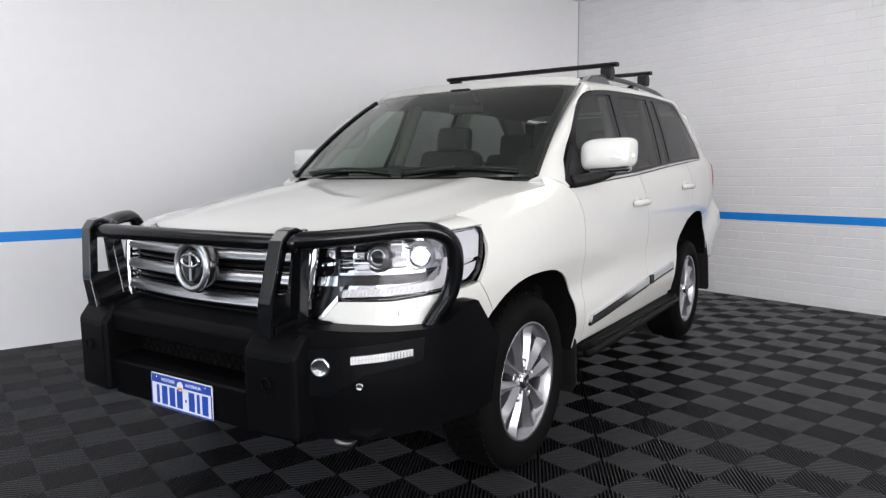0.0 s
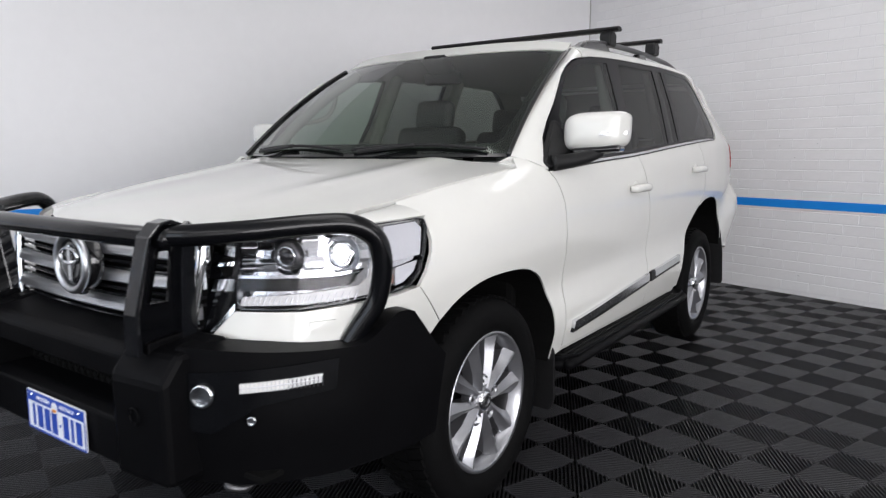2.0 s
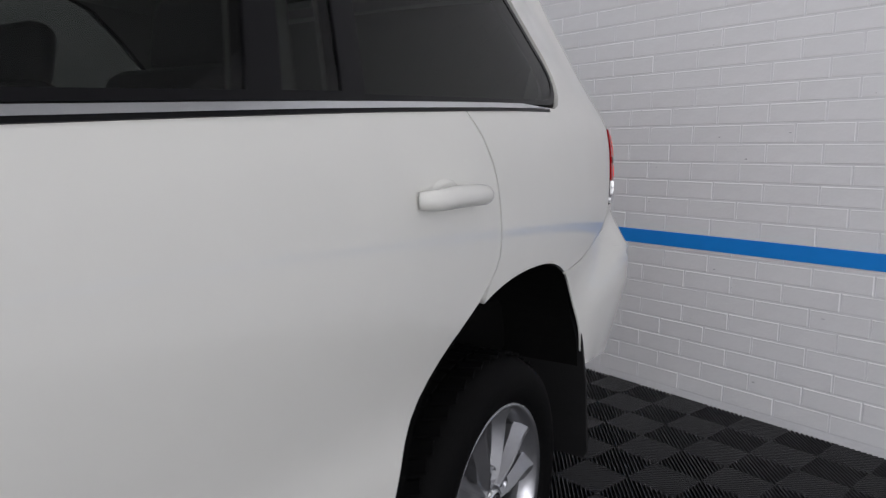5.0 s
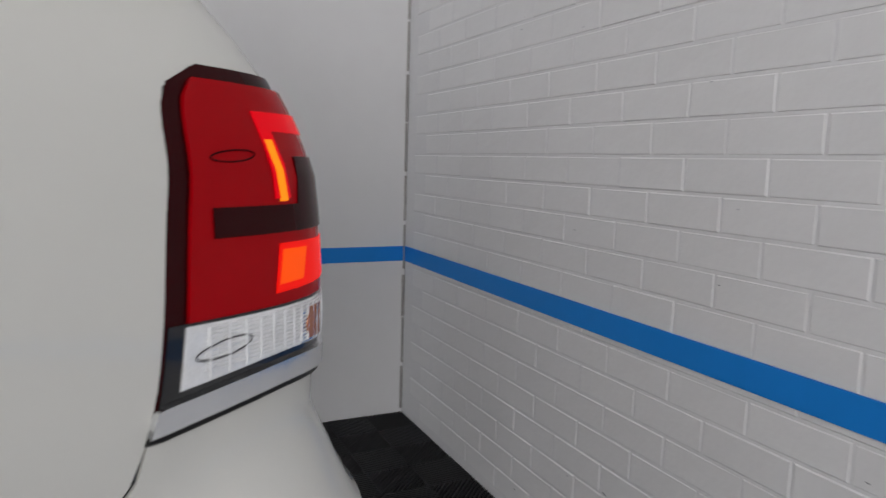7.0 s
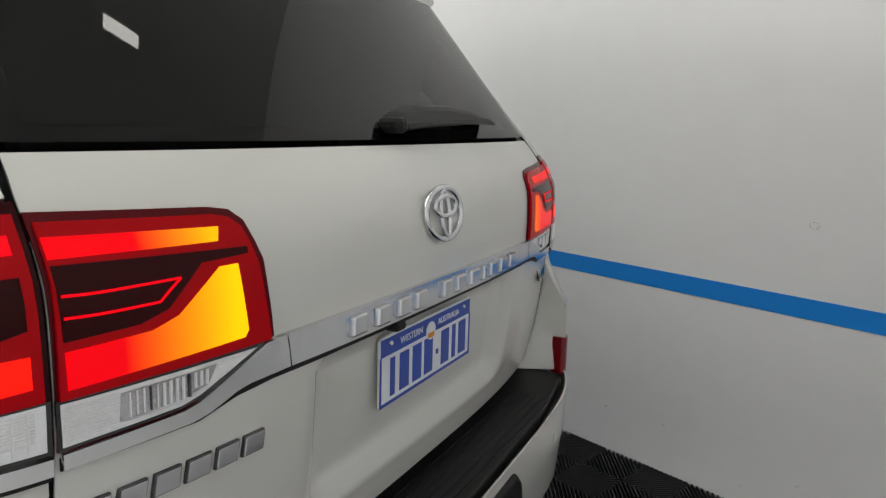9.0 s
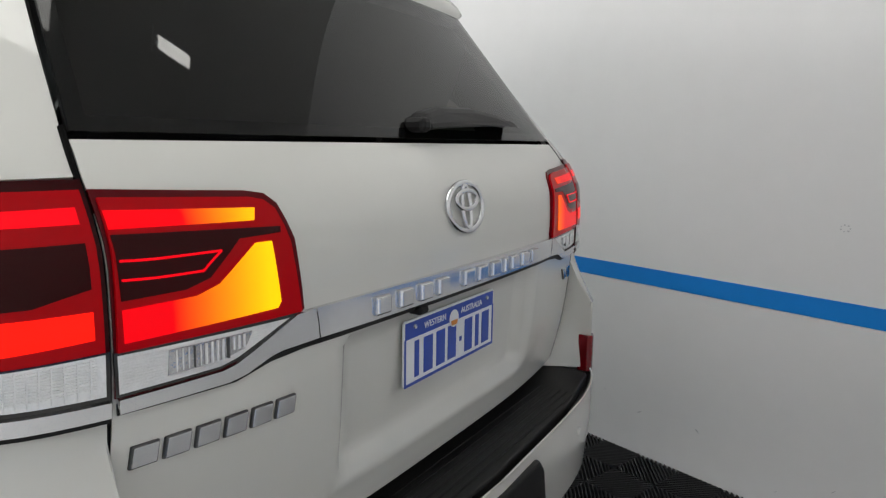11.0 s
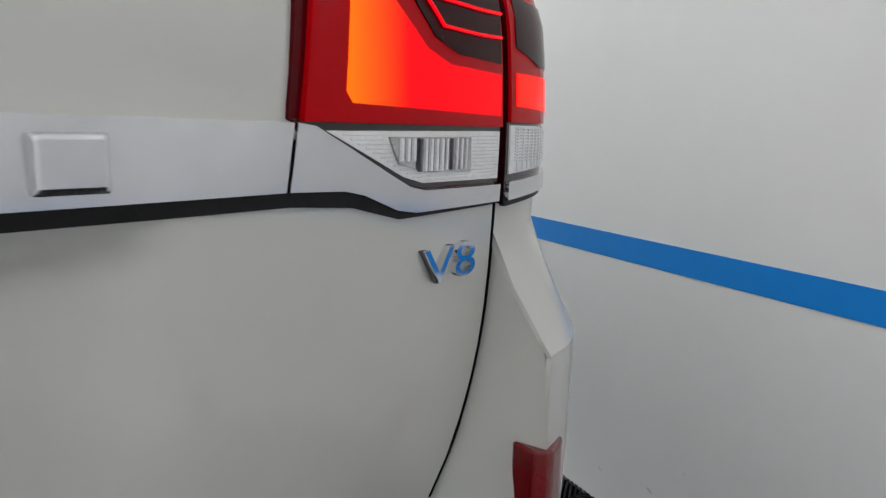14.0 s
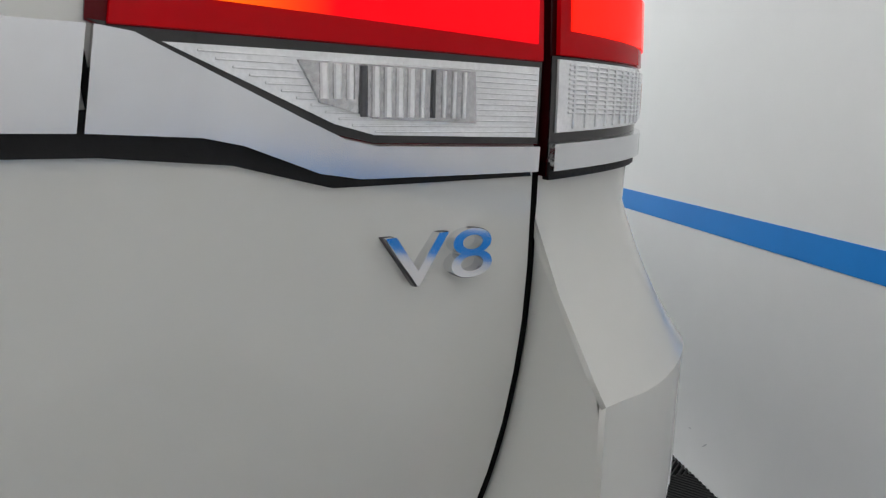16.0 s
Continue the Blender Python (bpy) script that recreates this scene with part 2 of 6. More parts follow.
def pchip(xs, ys):
    """A smooth curve through a few points that never overshoots them."""
    xs, ys = np.array(xs, float), np.array(ys, float)
    h, d = np.diff(xs), np.diff(ys) / np.diff(xs)
    m = np.zeros(len(xs))
    m[0], m[-1] = d[0], d[-1]
    for i in range(1, len(xs) - 1):
        if d[i - 1] * d[i] > 0:
            w1, w2 = 2 * h[i] + h[i - 1], h[i] + 2 * h[i - 1]
            m[i] = (w1 + w2) / (w1 / d[i - 1] + w2 / d[i])

    def f(x):
        if x <= xs[0]:
            return float(ys[0] + m[0] * (x - xs[0]))
        if x >= xs[-1]:
            return float(ys[-1] + m[-1] * (x - xs[-1]))
        i = int(np.searchsorted(xs, x) - 1)
        s = (x - xs[i]) / h[i]
        return float((1 + 2 * s) * (1 - s) ** 2 * ys[i] + s * (1 - s) ** 2 * h[i] * m[i] + s * s * (3 - 2 * s) * ys[i + 1] + s * s * (s - 1) * h[i] * m[i + 1])
    return f


def inside(p, poly):
    x, y, hit = p[0], p[1], False
    for (x0, y0), (x1, y1) in zip(poly, poly[1:] + poly[:1]):
        if (y0 > y) != (y1 > y) and x < (x1 - x0) * (y - y0) / (y1 - y0) + x0:
            hit = not hit
    return hit


def resample(poly, step):
    out = []
    for p, q in zip(poly, poly[1:] + poly[:1]):
        n = max(1, math.ceil(math.dist(p, q) / step))
        out += [(p[0] + (q[0] - p[0]) * k / n, p[1] + (q[1] - p[1]) * k / n) for k in range(n)]
    return out


def skin(name, mat, parent, outline, fn, step=0.05, flange=0.014, holes=(), label="", centre=(0, 1.5, 0.9), aspect=1.0):
    """A sheet over the 2D outline, laid on the surface fn(u, v), with its edges turned inwards by flange."""
    from mathutils.geometry import delaunay_2d_cdt
    sc = lambda p: (p[0] * aspect, p[1])
    loops = [resample([sc(p) for p in o], step) for o in (outline, *holes)]
    pts, edges = [], []
    for lp in loops:
        k = len(pts)
        pts += lp
        edges += [(k + i, k + (i + 1) % len(lp)) for i in range(len(lp))]
    us, vs = [p[0] for p in loops[0]], [p[1] for p in loops[0]]
    edge_pts = np.array(pts)
    for u in np.arange(min(us) + step / 2, max(us), step):
        for v in np.arange(min(vs) + step / 2, max(vs), step):
            if inside((u, v), loops[0]) and not any(inside((u, v), h) for h in loops[1:]):
                if np.hypot(edge_pts[:, 0] - u, edge_pts[:, 1] - v).min() > step * 0.45:
                    pts.append((float(u), float(v)))
    vo, _, fo, *_ = delaunay_2d_cdt([Vector(p) for p in pts], edges, [], 0, 1e-6)
    place = [Vector(fn(p[0] / aspect, p[1])) for p in vo]
    faces = []
    for f in fo:
        c = (sum(vo[i][0] for i in f) / 3, sum(vo[i][1] for i in f) / 3)
        (ax, ay), (bx, by), (cx, cy) = (vo[i][:2] for i in f)
        sliver = abs((bx - ax) * (cy - ay) - (cx - ax) * (by - ay)) < 0.03 * step * step
        if not sliver and inside(c, loops[0]) and not any(inside(c, h) for h in loops[1:]):
            faces.append(tuple(f))
    total = Vector()
    for f in faces:
        a, b, c = (place[i] for i in f)
        total += (b - a).cross(c - a) if ((b - a).cross(c - a)).length > 0 else Vector()
    mid = sum((place[f[0]] for f in faces), Vector()) / max(1, len(faces))
    if total.dot(mid - Vector(centre)) < 0:
        faces = [f[::-1] for f in faces]
    normal = {}
    for f in faces:
        a, b, c = (place[i] for i in f)
        n = (b - a).cross(c - a)
        for i in f:
            normal[i] = normal.get(i, Vector()) + n
    verts, idx = [], {}
    for i in sorted(normal):
        idx[i] = len(verts)
        verts.append(place[i])
    out = [tuple(idx[i] for i in f) for f in faces]
    if flange:
        count = {}
        for f in faces:
            for i, j in zip(f, f[1:] + f[:1]):
                count[(i, j)] = 1
        rim = [(i, j) for (i, j) in count if (j, i) not in count]
        top, low = {}, {}
        for i, j in rim:
            for k in (i, j):
                if k not in top:
                    top[k] = len(verts)
                    verts.append(place[k])
                    low[k] = len(verts)
                    verts.append(place[k] - normal[k].normalized() * flange)
            out.append((top[j], top[i], low[i], low[j]))
    me = bpy.data.meshes.new(name)
    me.from_pydata([tuple(v) for v in verts], [], out)
    for p in me.polygons:
        p.use_smooth = True
    return mesh_object(name, me, mat, parent, label)


def both(name, mat, parent, outline, fn, label="", **more):
    """The same sheet on the car's two sides."""
    one = skin(name, mat, parent, outline, fn, label=label, **more)
    two = skin(name, mat, parent, outline, lambda u, v: (lambda p: (-p[0], p[1], p[2]))(fn(u, v)), label=label, **more)
    return one, two


def box(size, at=(0, 0, 0), bevel=0.0, turn=(0, 0, 0), segments=2):
    bm = bmesh.new()
    bmesh.ops.create_cube(bm, size=1)
    bmesh.ops.scale(bm, vec=size, verts=bm.verts)
    if bevel:
        bmesh.ops.bevel(bm, geom=bm.edges[:], offset=bevel, segments=segments, affect="EDGES", profile=0.5)
    bmesh.ops.transform(bm, matrix=pose(*at, *turn), verts=bm.verts)
    return bm


def prism(outline, lift, thick, bevel=0.0, segments=2):
    """A plate with the given 2D outline; lift(u, v, w) gives the place, w runs through the thickness."""
    bm = bmesh.new()
    low = [bm.verts.new((u, v, 0)) for u, v in outline]
    bm.faces.new(low)
    ret = bmesh.ops.extrude_face_region(bm, geom=bm.faces[:])
    bmesh.ops.translate(bm, vec=(0, 0, thick), verts=[g for g in ret["geom"] if isinstance(g, bmesh.types.BMVert)])
    bmesh.ops.recalc_face_normals(bm, faces=bm.faces[:])
    if bevel:
        bmesh.ops.bevel(bm, geom=bm.edges[:], offset=bevel, segments=segments, affect="EDGES", profile=0.5)
    for v in bm.verts:
        v.co = Vector(lift(*v.co))
    bmesh.ops.recalc_face_normals(bm, faces=bm.faces[:])
    return bm


def tube(path, radius, sides=14, closed=False, smooth_steps=6):
    """A round bar along a smooth line through the given places."""
    p = [Vector(q) for q in path]
    line = []
    n = len(p)
    for i in range(n if closed else n - 1):
        a, b, c, d = (p[(i + k) % n] if closed else p[min(max(i + k, 0), n - 1)] for k in (-1, 0, 1, 2))
        for s in range(smooth_steps):
            t = s / smooth_steps
            line.append(0.5 * (2 * b + (c - a) * t + (2 * a - 5 * b + 4 * c - d) * t * t + (3 * b - a - 3 * c + d) * t ** 3))
    if not closed:
        line.append(p[-1])
    bm = bmesh.new()
    rings, up = [], None
    for i, q in enumerate(line):
        nxt, prv = (line[(i + 1) % len(line)], line[i - 1]) if closed else (line[min(i + 1, len(line) - 1)], line[max(i - 1, 0)])
        t = (nxt - prv).normalized()
        if up is None:
            up = t.orthogonal().normalized()
        up = (up - t * up.dot(t)).normalized()
        side = t.cross(up)
        rr = radius(i / max(1, len(line) - 1)) if callable(radius) else radius
        rings.append([bm.verts.new(q + (up * math.cos(k * math.tau / sides) + side * math.sin(k * math.tau / sides)) * rr) for k in range(sides)])
    for r0, r1 in list(zip(rings, rings[1:])) + ([(rings[-1], rings[0])] if closed else []):
        for k in range(sides):
            bm.faces.new((r0[k], r0[(k + 1) % sides], r1[(k + 1) % sides], r1[k]))
    if not closed:
        bm.faces.new(rings[0][::-1])
        bm.faces.new(rings[-1])
    bmesh.ops.recalc_face_normals(bm, faces=bm.faces[:])
    return bm


def lathe(profile, sides=64, span=math.tau):
    """A turned form: profile of (axial, radius) about the x axis."""
    bm = bmesh.new()
    rings = []
    for k in range(sides):
        a = span * k / sides
        rings.append([bm.verts.new((x, r * math.cos(a), r * math.sin(a))) for x, r in profile])
    for i in range(sides):
        r0, r1 = rings[i], rings[(i + 1) % sides]
        for j in range(len(profile) - 1):
            try:
                bm.faces.new((r0[j], r0[j + 1], r1[j + 1], r1[j]))
            except ValueError:
                pass
    bmesh.ops.remove_doubles(bm, verts=bm.verts, dist=1e-5)
    bmesh.ops.recalc_face_normals(bm, faces=bm.faces[:])
    return bm


def writing(name, text, size, depth, m, mat, parent, label=""):
    cu = bpy.data.curves.new(name, "FONT")
    cu.body, cu.size, cu.extrude, cu.align_x, cu.align_y = text, size, depth, "CENTER", "CENTER"
    tmp = bpy.data.objects.new(name, cu)
    me = bpy.data.meshes.new_from_object(tmp)
    bpy.data.objects.remove(tmp)
    me.transform(m)
    return mesh_object(name, me, mat, parent, label)


def thing(name, label, category, at=(0, 0, 0), group="", kind=""):
    ob = new(name)
    ob.location = at
    return tagged(ob, label, category, group, kind)


def structure(ob, label, category):
    return tagged(ob, label, category, kind="structure")

# ---- the room ----
def slab(name, mat, corners_lo, corners_hi, label, category):
    """A wall, floor or ceiling block in the room's own directions: (a, b, z) to (a, b, z)."""
    bm = bmesh.new()
    (a0, b0, z0), (a1, b1, z1) = corners_lo, corners_hi
    v = [bm.verts.new(room(a, b, z)) for z in (z0, z1) for a, b in ((a0, b0), (a1, b0), (a1, b1), (a0, b1))]
    for q in ((0, 1, 2, 3), (4, 5, 6, 7), (0, 1, 5, 4), (1, 2, 6, 5), (2, 3, 7, 6), (3, 0, 4, 7)):
        bm.faces.new([v[i] for i in q])
    bmesh.ops.recalc_face_normals(bm, faces=bm.faces[:])
    return structure(part(name, bm, mat), label, category)


T = 0.2
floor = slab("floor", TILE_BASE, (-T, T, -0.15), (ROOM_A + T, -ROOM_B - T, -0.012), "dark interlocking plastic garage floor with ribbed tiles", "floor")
slab("ceiling", CEIL, (-T, T, ROOM_H), (ROOM_A + T, -ROOM_B - T, ROOM_H + 0.2), "plain white showroom ceiling", "ceiling")
wall_plain = slab("wall_plain", WALL, (-T, T, -0.15), (0, -ROOM_B - T, ROOM_H), "smooth white painted wall with a blue stripe", "wall")
wall_brick = slab("wall_brick", MORTAR, (0, 0.0022, -0.15), (ROOM_A + T, T, ROOM_H), "white painted brick wall with a blue stripe", "wall")
# unseen walls behind and at the side, their wide door openings assumed
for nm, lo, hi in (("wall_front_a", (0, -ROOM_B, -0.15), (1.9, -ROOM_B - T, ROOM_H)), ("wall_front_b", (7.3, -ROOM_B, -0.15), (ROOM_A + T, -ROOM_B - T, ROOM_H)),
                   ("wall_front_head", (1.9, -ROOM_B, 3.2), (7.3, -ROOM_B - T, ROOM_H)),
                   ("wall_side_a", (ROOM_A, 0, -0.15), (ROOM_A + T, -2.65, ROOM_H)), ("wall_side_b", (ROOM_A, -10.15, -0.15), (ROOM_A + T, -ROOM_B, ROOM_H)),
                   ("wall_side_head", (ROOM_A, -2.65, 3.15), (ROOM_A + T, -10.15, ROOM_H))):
    slab(nm, WALL, lo, hi, "plain white painted wall beside an assumed wide doorway", "wall")
ground = bmesh.new()
bmesh.ops.create_grid(ground, x_segments=1, y_segments=1, size=60)
bmesh.ops.translate(ground, vec=(0, 0, -0.16), verts=ground.verts)
structure(part("ground", ground, material("pale_concrete_yard", (0.32, 0.32, 0.31), rough=0.9, vary=0.1, vary_scale=0.5)), "pale concrete yard outside the assumed doorways", "ground")

# blue stripe and the joint in the corner
ZS0, ZS1 = 0.812, 0.888
slab("trim_stripe_brick", STRIPE, (0.0, -0.004, ZS0), (ROOM_A, 0.004, ZS1), "bright blue painted stripe along the brick wall", "stripe")
slab("trim_stripe_plain", STRIPE, (-0.01, -0.004, ZS0), (0.003, -ROOM_B, ZS1), "bright blue stripe along the smooth wall", "stripe")
for k in range(14):
    rnd = random.Random(k)
    z0 = 0.25 * k + 0.02
    slab("trim_corner_joint", MASTIC, (-0.004, -0.009 - 0.004 * rnd.random(), z0), (0.004 + 0.003 * rnd.random(), 0.0, z0 + 0.25 * (0.86 + 0.14 * rnd.random())),
         "uneven grey sealant in the corner of the walls", "joint")


def scuffs(name, count, seed, place, label):
    rnd = random.Random(seed)
    for _ in range(count):
        bm = bmesh.new()
        p, along, across = place(rnd)
        n = rnd.randint(5, 8)
        size = rnd.uniform(0.006, 0.022)
        bm.faces.new([bm.verts.new(p + along * (size * rnd.uniform(0.5, 1.0) * math.cos(math.tau * i / n)) + across * (size * 0.25 * rnd.uniform(0.4, 1.0) * math.sin(math.tau * i / n))) for i in range(n)])
        structure(part(name, bm, SCUFF), label, "scuff")


scuffs("trim_scuff", 14, 5, lambda r: (room(0.0025, -r.uniform(0.2, 3.2), r.uniform(0.04, 0.26)), (VB + UP * r.uniform(-1, 1)).normalized(), UP), "small grey scuff on the white wall")
for k in range(26):
    rnd = random.Random(300 + k)
    bm = bmesh.new()
    c, n, size = room(rnd.uniform(1.0, 3.4), -0.0032, rnd.uniform(0.1, 1.9)), rnd.randint(5, 7), rnd.uniform(0.003, 0.011)
    bm.faces.new([bm.verts.new(c + UA * (size * rnd.uniform(0.5, 1.3) * math.cos(math.tau * i / n)) + UP * (size * 0.4 * rnd.uniform(0.4, 1.0) * math.sin(math.tau * i / n))) for i in range(n)])
    structure(part("trim_scuff", bm, SCUFF_DARK if k % 3 == 0 else SCUFF), "small grey chip on the painted brick wall", "scuff")
mark = bmesh.new()
for i in range(7):
    rnd = random.Random(i + 40)
    c = room(0.0025, -1.275 + 0.016 * math.cos(i * 0.9), 1.155 + 0.012 * math.sin(i * 0.9))
    mark.faces.new([mark.verts.new(c + VB * (0.004 * math.cos(k * 1.25)) * rnd.uniform(0.6, 1.4) + UP * 0.003 * math.sin(k * 1.25)) for k in range(5)])
structure(part("trim_scuff", mark, SCUFF), "broken ring of grey scuff on the white wall", "scuff")


def assumed_ceiling_light(a, b, long=2.4, wide=1.2, glowing=None):
    light = thing("assumed_ceiling_light", "flush white LED panel assumed in the ceiling, out of view", "ceiling light", room(a, b, ROOM_H), group="ceiling lights")
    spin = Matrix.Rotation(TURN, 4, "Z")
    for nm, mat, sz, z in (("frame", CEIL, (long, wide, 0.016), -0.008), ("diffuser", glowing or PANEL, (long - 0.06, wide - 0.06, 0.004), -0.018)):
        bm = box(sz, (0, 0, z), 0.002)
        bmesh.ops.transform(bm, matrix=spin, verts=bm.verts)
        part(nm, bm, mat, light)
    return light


PANEL = material("assumed_led_diffuser", (0.8, 0.8, 0.8), rough=0.6, emission=(1.0, 0.985, 0.95), strength=2.7)
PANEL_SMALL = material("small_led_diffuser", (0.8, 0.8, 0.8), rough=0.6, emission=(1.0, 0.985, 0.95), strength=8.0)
# the seven large panels are unseen, added to brighten room and walls
for pa, pb in ((2.9, -1.8), (7.3, -1.9), (4.4, -5.2), (7.3, -5.2), (4.4, -8.7), (7.3, -8.7)):
    assumed_ceiling_light(pa, pb)
assumed_ceiling_light(1.6, -7.4)
# small panel placed from its reflection in the rear window
assumed_ceiling_light(1.1, -1.42, 0.26, 0.12, PANEL_SMALL)

# ---- the car: y runs from the front axle (0) to the rear, x to the car's left, z up ----
car = thing("car", "white four-wheel-drive wagon with black steel bull bar", "car")

WIDE = pchip([-0.95, -0.8, -0.6, -0.4, -0.1, 0.4, 1.0, 2.3, 3.0, 3.4, 3.7], [0.80, 0.85, 0.90, 0.935, 0.962, 0.975, 0.985, 0.985, 0.972, 0.952, 0.925])
BELT = pchip([-0.9, -0.5, -0.3, 0.0, 0.3, 0.48, 1.5, 2.36, 3.2, 3.8], [1.0, 1.045, 1.072, 1.13, 1.19, 1.232, 1.305, 1.372, 1.421, 1.436])
SIDE = pchip([0.0, 0.1, 0.2, 0.28, 0.4, 0.56, 0.7, 0.82, 0.93, 1.0], [-0.05, -0.028, -0.012, -0.014, -0.032, -0.012, 0.0, -0.004, -0.018, -0.045])
LEAN = pchip([0.0, 0.3, 0.7, 1.2, 2.9, 3.6], [1.25, 1.1, 0.33, 0.33, 0.33, 0.60])
RAIL_Z = pchip([0.9, 1.1, 1.45, 2.0, 2.4, 2.9, 3.3, 3.7], [1.72, 1.765, 1.80, 1.826, 1.84, 1.842, 1.825, 1.78])
CROWN = pchip([0.9, 1.2, 1.8, 2.4, 3.0, 3.6], [1.82, 1.868, 1.905, 1.918, 1.91, 1.87])


def side_x(y, z):
    zb = BELT(y)
    if z <= zb:
        return WIDE(y) + SIDE((z - 0.4) / (zb - 0.4))
    h = z - zb
    return WIDE(y) - 0.045 - LEAN(y) * h - 0.04 * h * h


def side(off=0.0):
    return lambda y, z: (side_x(y, z) + off, y, z)


def arch(cy, cz, half, high, power, skew, z_from_front, z_from_back, n=22, back=None):
    """Wheel arch from its front foot over the top to its back foot, as (y, z)."""
    def at(z, sgn):
        k = max(0.0, 1 - ((z - cz) / high) ** power) ** (1 / power)
        return (cy + skew * (z - cz) / high + sgn * (half if sgn < 0 or back is None else back) * k, z)
    a0, a1 = (math.asin(((z - cz) / high) ** (power / 2)) for z in (z_from_front, z_from_back))
    out = []
    for i in range(n + 1):
        a = a0 + (math.pi - a1 - a0) * i / n
        z = cz + high * abs(math.sin(a)) ** (2 / power)
        out.append(at(z, -1 if a < math.pi / 2 else 1))
    return out


ARCH_F = arch(0.03, 0.40, 0.475, 0.465, 2.6, 0.03, 0.66, 0.42, 36, 0.452)
ARCH_R = arch(2.865, 0.42, 0.585, 0.582, 2.4, 0.10, 0.47, 0.62, 36, 0.530)
arch_top = max(ARCH_R, key=lambda p: p[1])

GAP = 0.0035
DOOR_A = [(0.583 + GAP, 0.46), (0.576 + GAP, 0.60), (0.557 + GAP, 0.865), (0.522 + GAP, 1.089), (0.475, 1.19), (0.45, BELT(0.45) - 0.005)]
FEND_B = [(0.438, BELT(0.44)), (0.468, 1.19), (0.522 - GAP, 1.089), (0.557 - GAP, 0.865), (0.576 - GAP, 0.60), (0.583 - GAP, 0.44)]
B_GAP = [(1.454, BELT(1.454) - 0.008), (1.505, 1.20), (1.570, 1.05), (1.612, 0.92), (1.632, 0.78), (1.632, 0.46)]
EDGE_Z = pchip([-0.62, -0.5, -0.35, -0.1, 0.2, 0.285], [1.09, 1.117, 1.141, 1.185, 1.228, 1.24])
edge_y = [-0.37 + i * (0.285 + 0.37) / 8 for i in range(9)]

leg_f = [p for p in ARCH_F if p[0] < 0]
SEAM_F = (float(np.interp(0.753, [p[1] for p in leg_f], [p[0] for p in leg_f])), 0.753)
fender_outline = ([(0.478, 0.425)] + FEND_B[::-1] + [(0.40, 1.252), (0.345, 1.278), (0.315, 1.276), (0.295, 1.250)]
                  + [(y, EDGE_Z(y) - GAP) for y in edge_y[::-1]] + [(-0.378, 1.115), (-0.356, 1.10), (-0.342, 1.06), (-0.360, 0.985), (-0.388, 0.93), (-0.425, 0.885)] + [SEAM_F] + [p for p in ARCH_F if p[0] > 0 or p[1] > SEAM_F[1]])
both("front_wing", PAINT, car, fender_outline, side())

door_front = [(0.583 + GAP, 0.46)] + DOOR_A[1:] + [(y, BELT(y) - 0.008) for y in (0.7, 1.0, 1.3)] + [(p[0] - GAP, p[1]) for p in B_GAP]
both("front_door", PAINT, car, door_front, side())
REAR_GAP = [(2.622, BELT(2.62) - 0.008), (2.645, 1.348), (2.667, 1.320), (2.700, 1.268), (2.720, 1.222), (2.731, 1.165), (2.737, 1.10), (2.734, 1.06), (2.721, 1.030), (2.695, 1.003), (2.655, 0.967)]
front_leg = [p for p in ARCH_R if p[1] < 0.935 and p[0] < arch_top[0]]
door_rear = [(p[0] + GAP, p[1]) for p in B_GAP[::-1]] + [(y, BELT(y) - 0.008) for y in (2.0, 2.3)] + [(p[0] - GAP, p[1]) for p in REAR_GAP] + [(p[0] - 0.02, p[1]) for p in front_leg[::-1]]
both("rear_door", PAINT, car, door_rear, side())

# daylight opening of the side windows
DLO = [(0.470, BELT(0.45) + 0.002), (0.447, 1.241), (0.436, 1.258), (0.470, 1.285), (0.52, 1.335), (0.62, 1.455), (0.74, 1.58), (0.86, 1.675), (1.0, 1.735), (1.2, 1.775), (1.45, 1.80), (2.0, 1.825), (2.4, 1.838), (2.84, 1.832),
       (2.92, 1.80), (3.045, 1.715), (3.16, 1.622), (3.232, 1.556), (3.254, 1.515), (3.250, 1.483), (3.231, 1.455), (3.20, 1.433), (3.16, 1.421), (3.12, BELT(3.12) + 0.002)]
belt_back = [(y, BELT(y) + 0.004) for y in (2.6, 2.0, 1.5, 1.0)]


PANE_F = [(0.66, BELT(0.66) + 0.018), (0.68, 1.46), (0.78, 1.582), (0.89, 1.665), (1.02, 1.715), (1.2, 1.748), (1.425, 1.769), (1.385, 1.50), (1.322, BELT(1.32) + 0.018)]
PANE_R = [(1.432, BELT(1.43) + 0.018), (1.503, 1.515), (1.585, 1.778), (1.85, 1.790), (2.13, 1.800), (2.11, 1.62), (2.04, BELT(2.04) + 0.018)]
PANE_S = [(2.108, BELT(2.11) + 0.018), (2.175, 1.63), (2.20, 1.803), (2.292, 1.806), (2.290, 1.60), (2.243, BELT(2.24) + 0.018)]
PANE_Q = [(2.303, BELT(2.30) + 0.014), (2.347, 1.60), (2.345, 1.810), (2.5, 1.818), (2.82, 1.812), (2.905, 1.787), (3.03, 1.702), (3.145, 1.608), (3.213, 1.546), (3.234, 1.512), (3.230, 1.487), (3.213, 1.464), (3.185, 1.445), (3.14, BELT(3.14) + 0.016)]
both("window_surround", BLACK_FILM, car, DLO + belt_back, side(-0.006), holes=(PANE_F, PANE_R, PANE_S, PANE_Q), step=0.06, flange=0.03)
both("side_window", GLASS_DOOR, car, PANE_F, side(-0.010), flange=0, label="lightly tinted front door glass")
both("side_window", GLASS_DARK, car, PANE_R, side(-0.010), flange=0, label="dark tinted rear door glass")
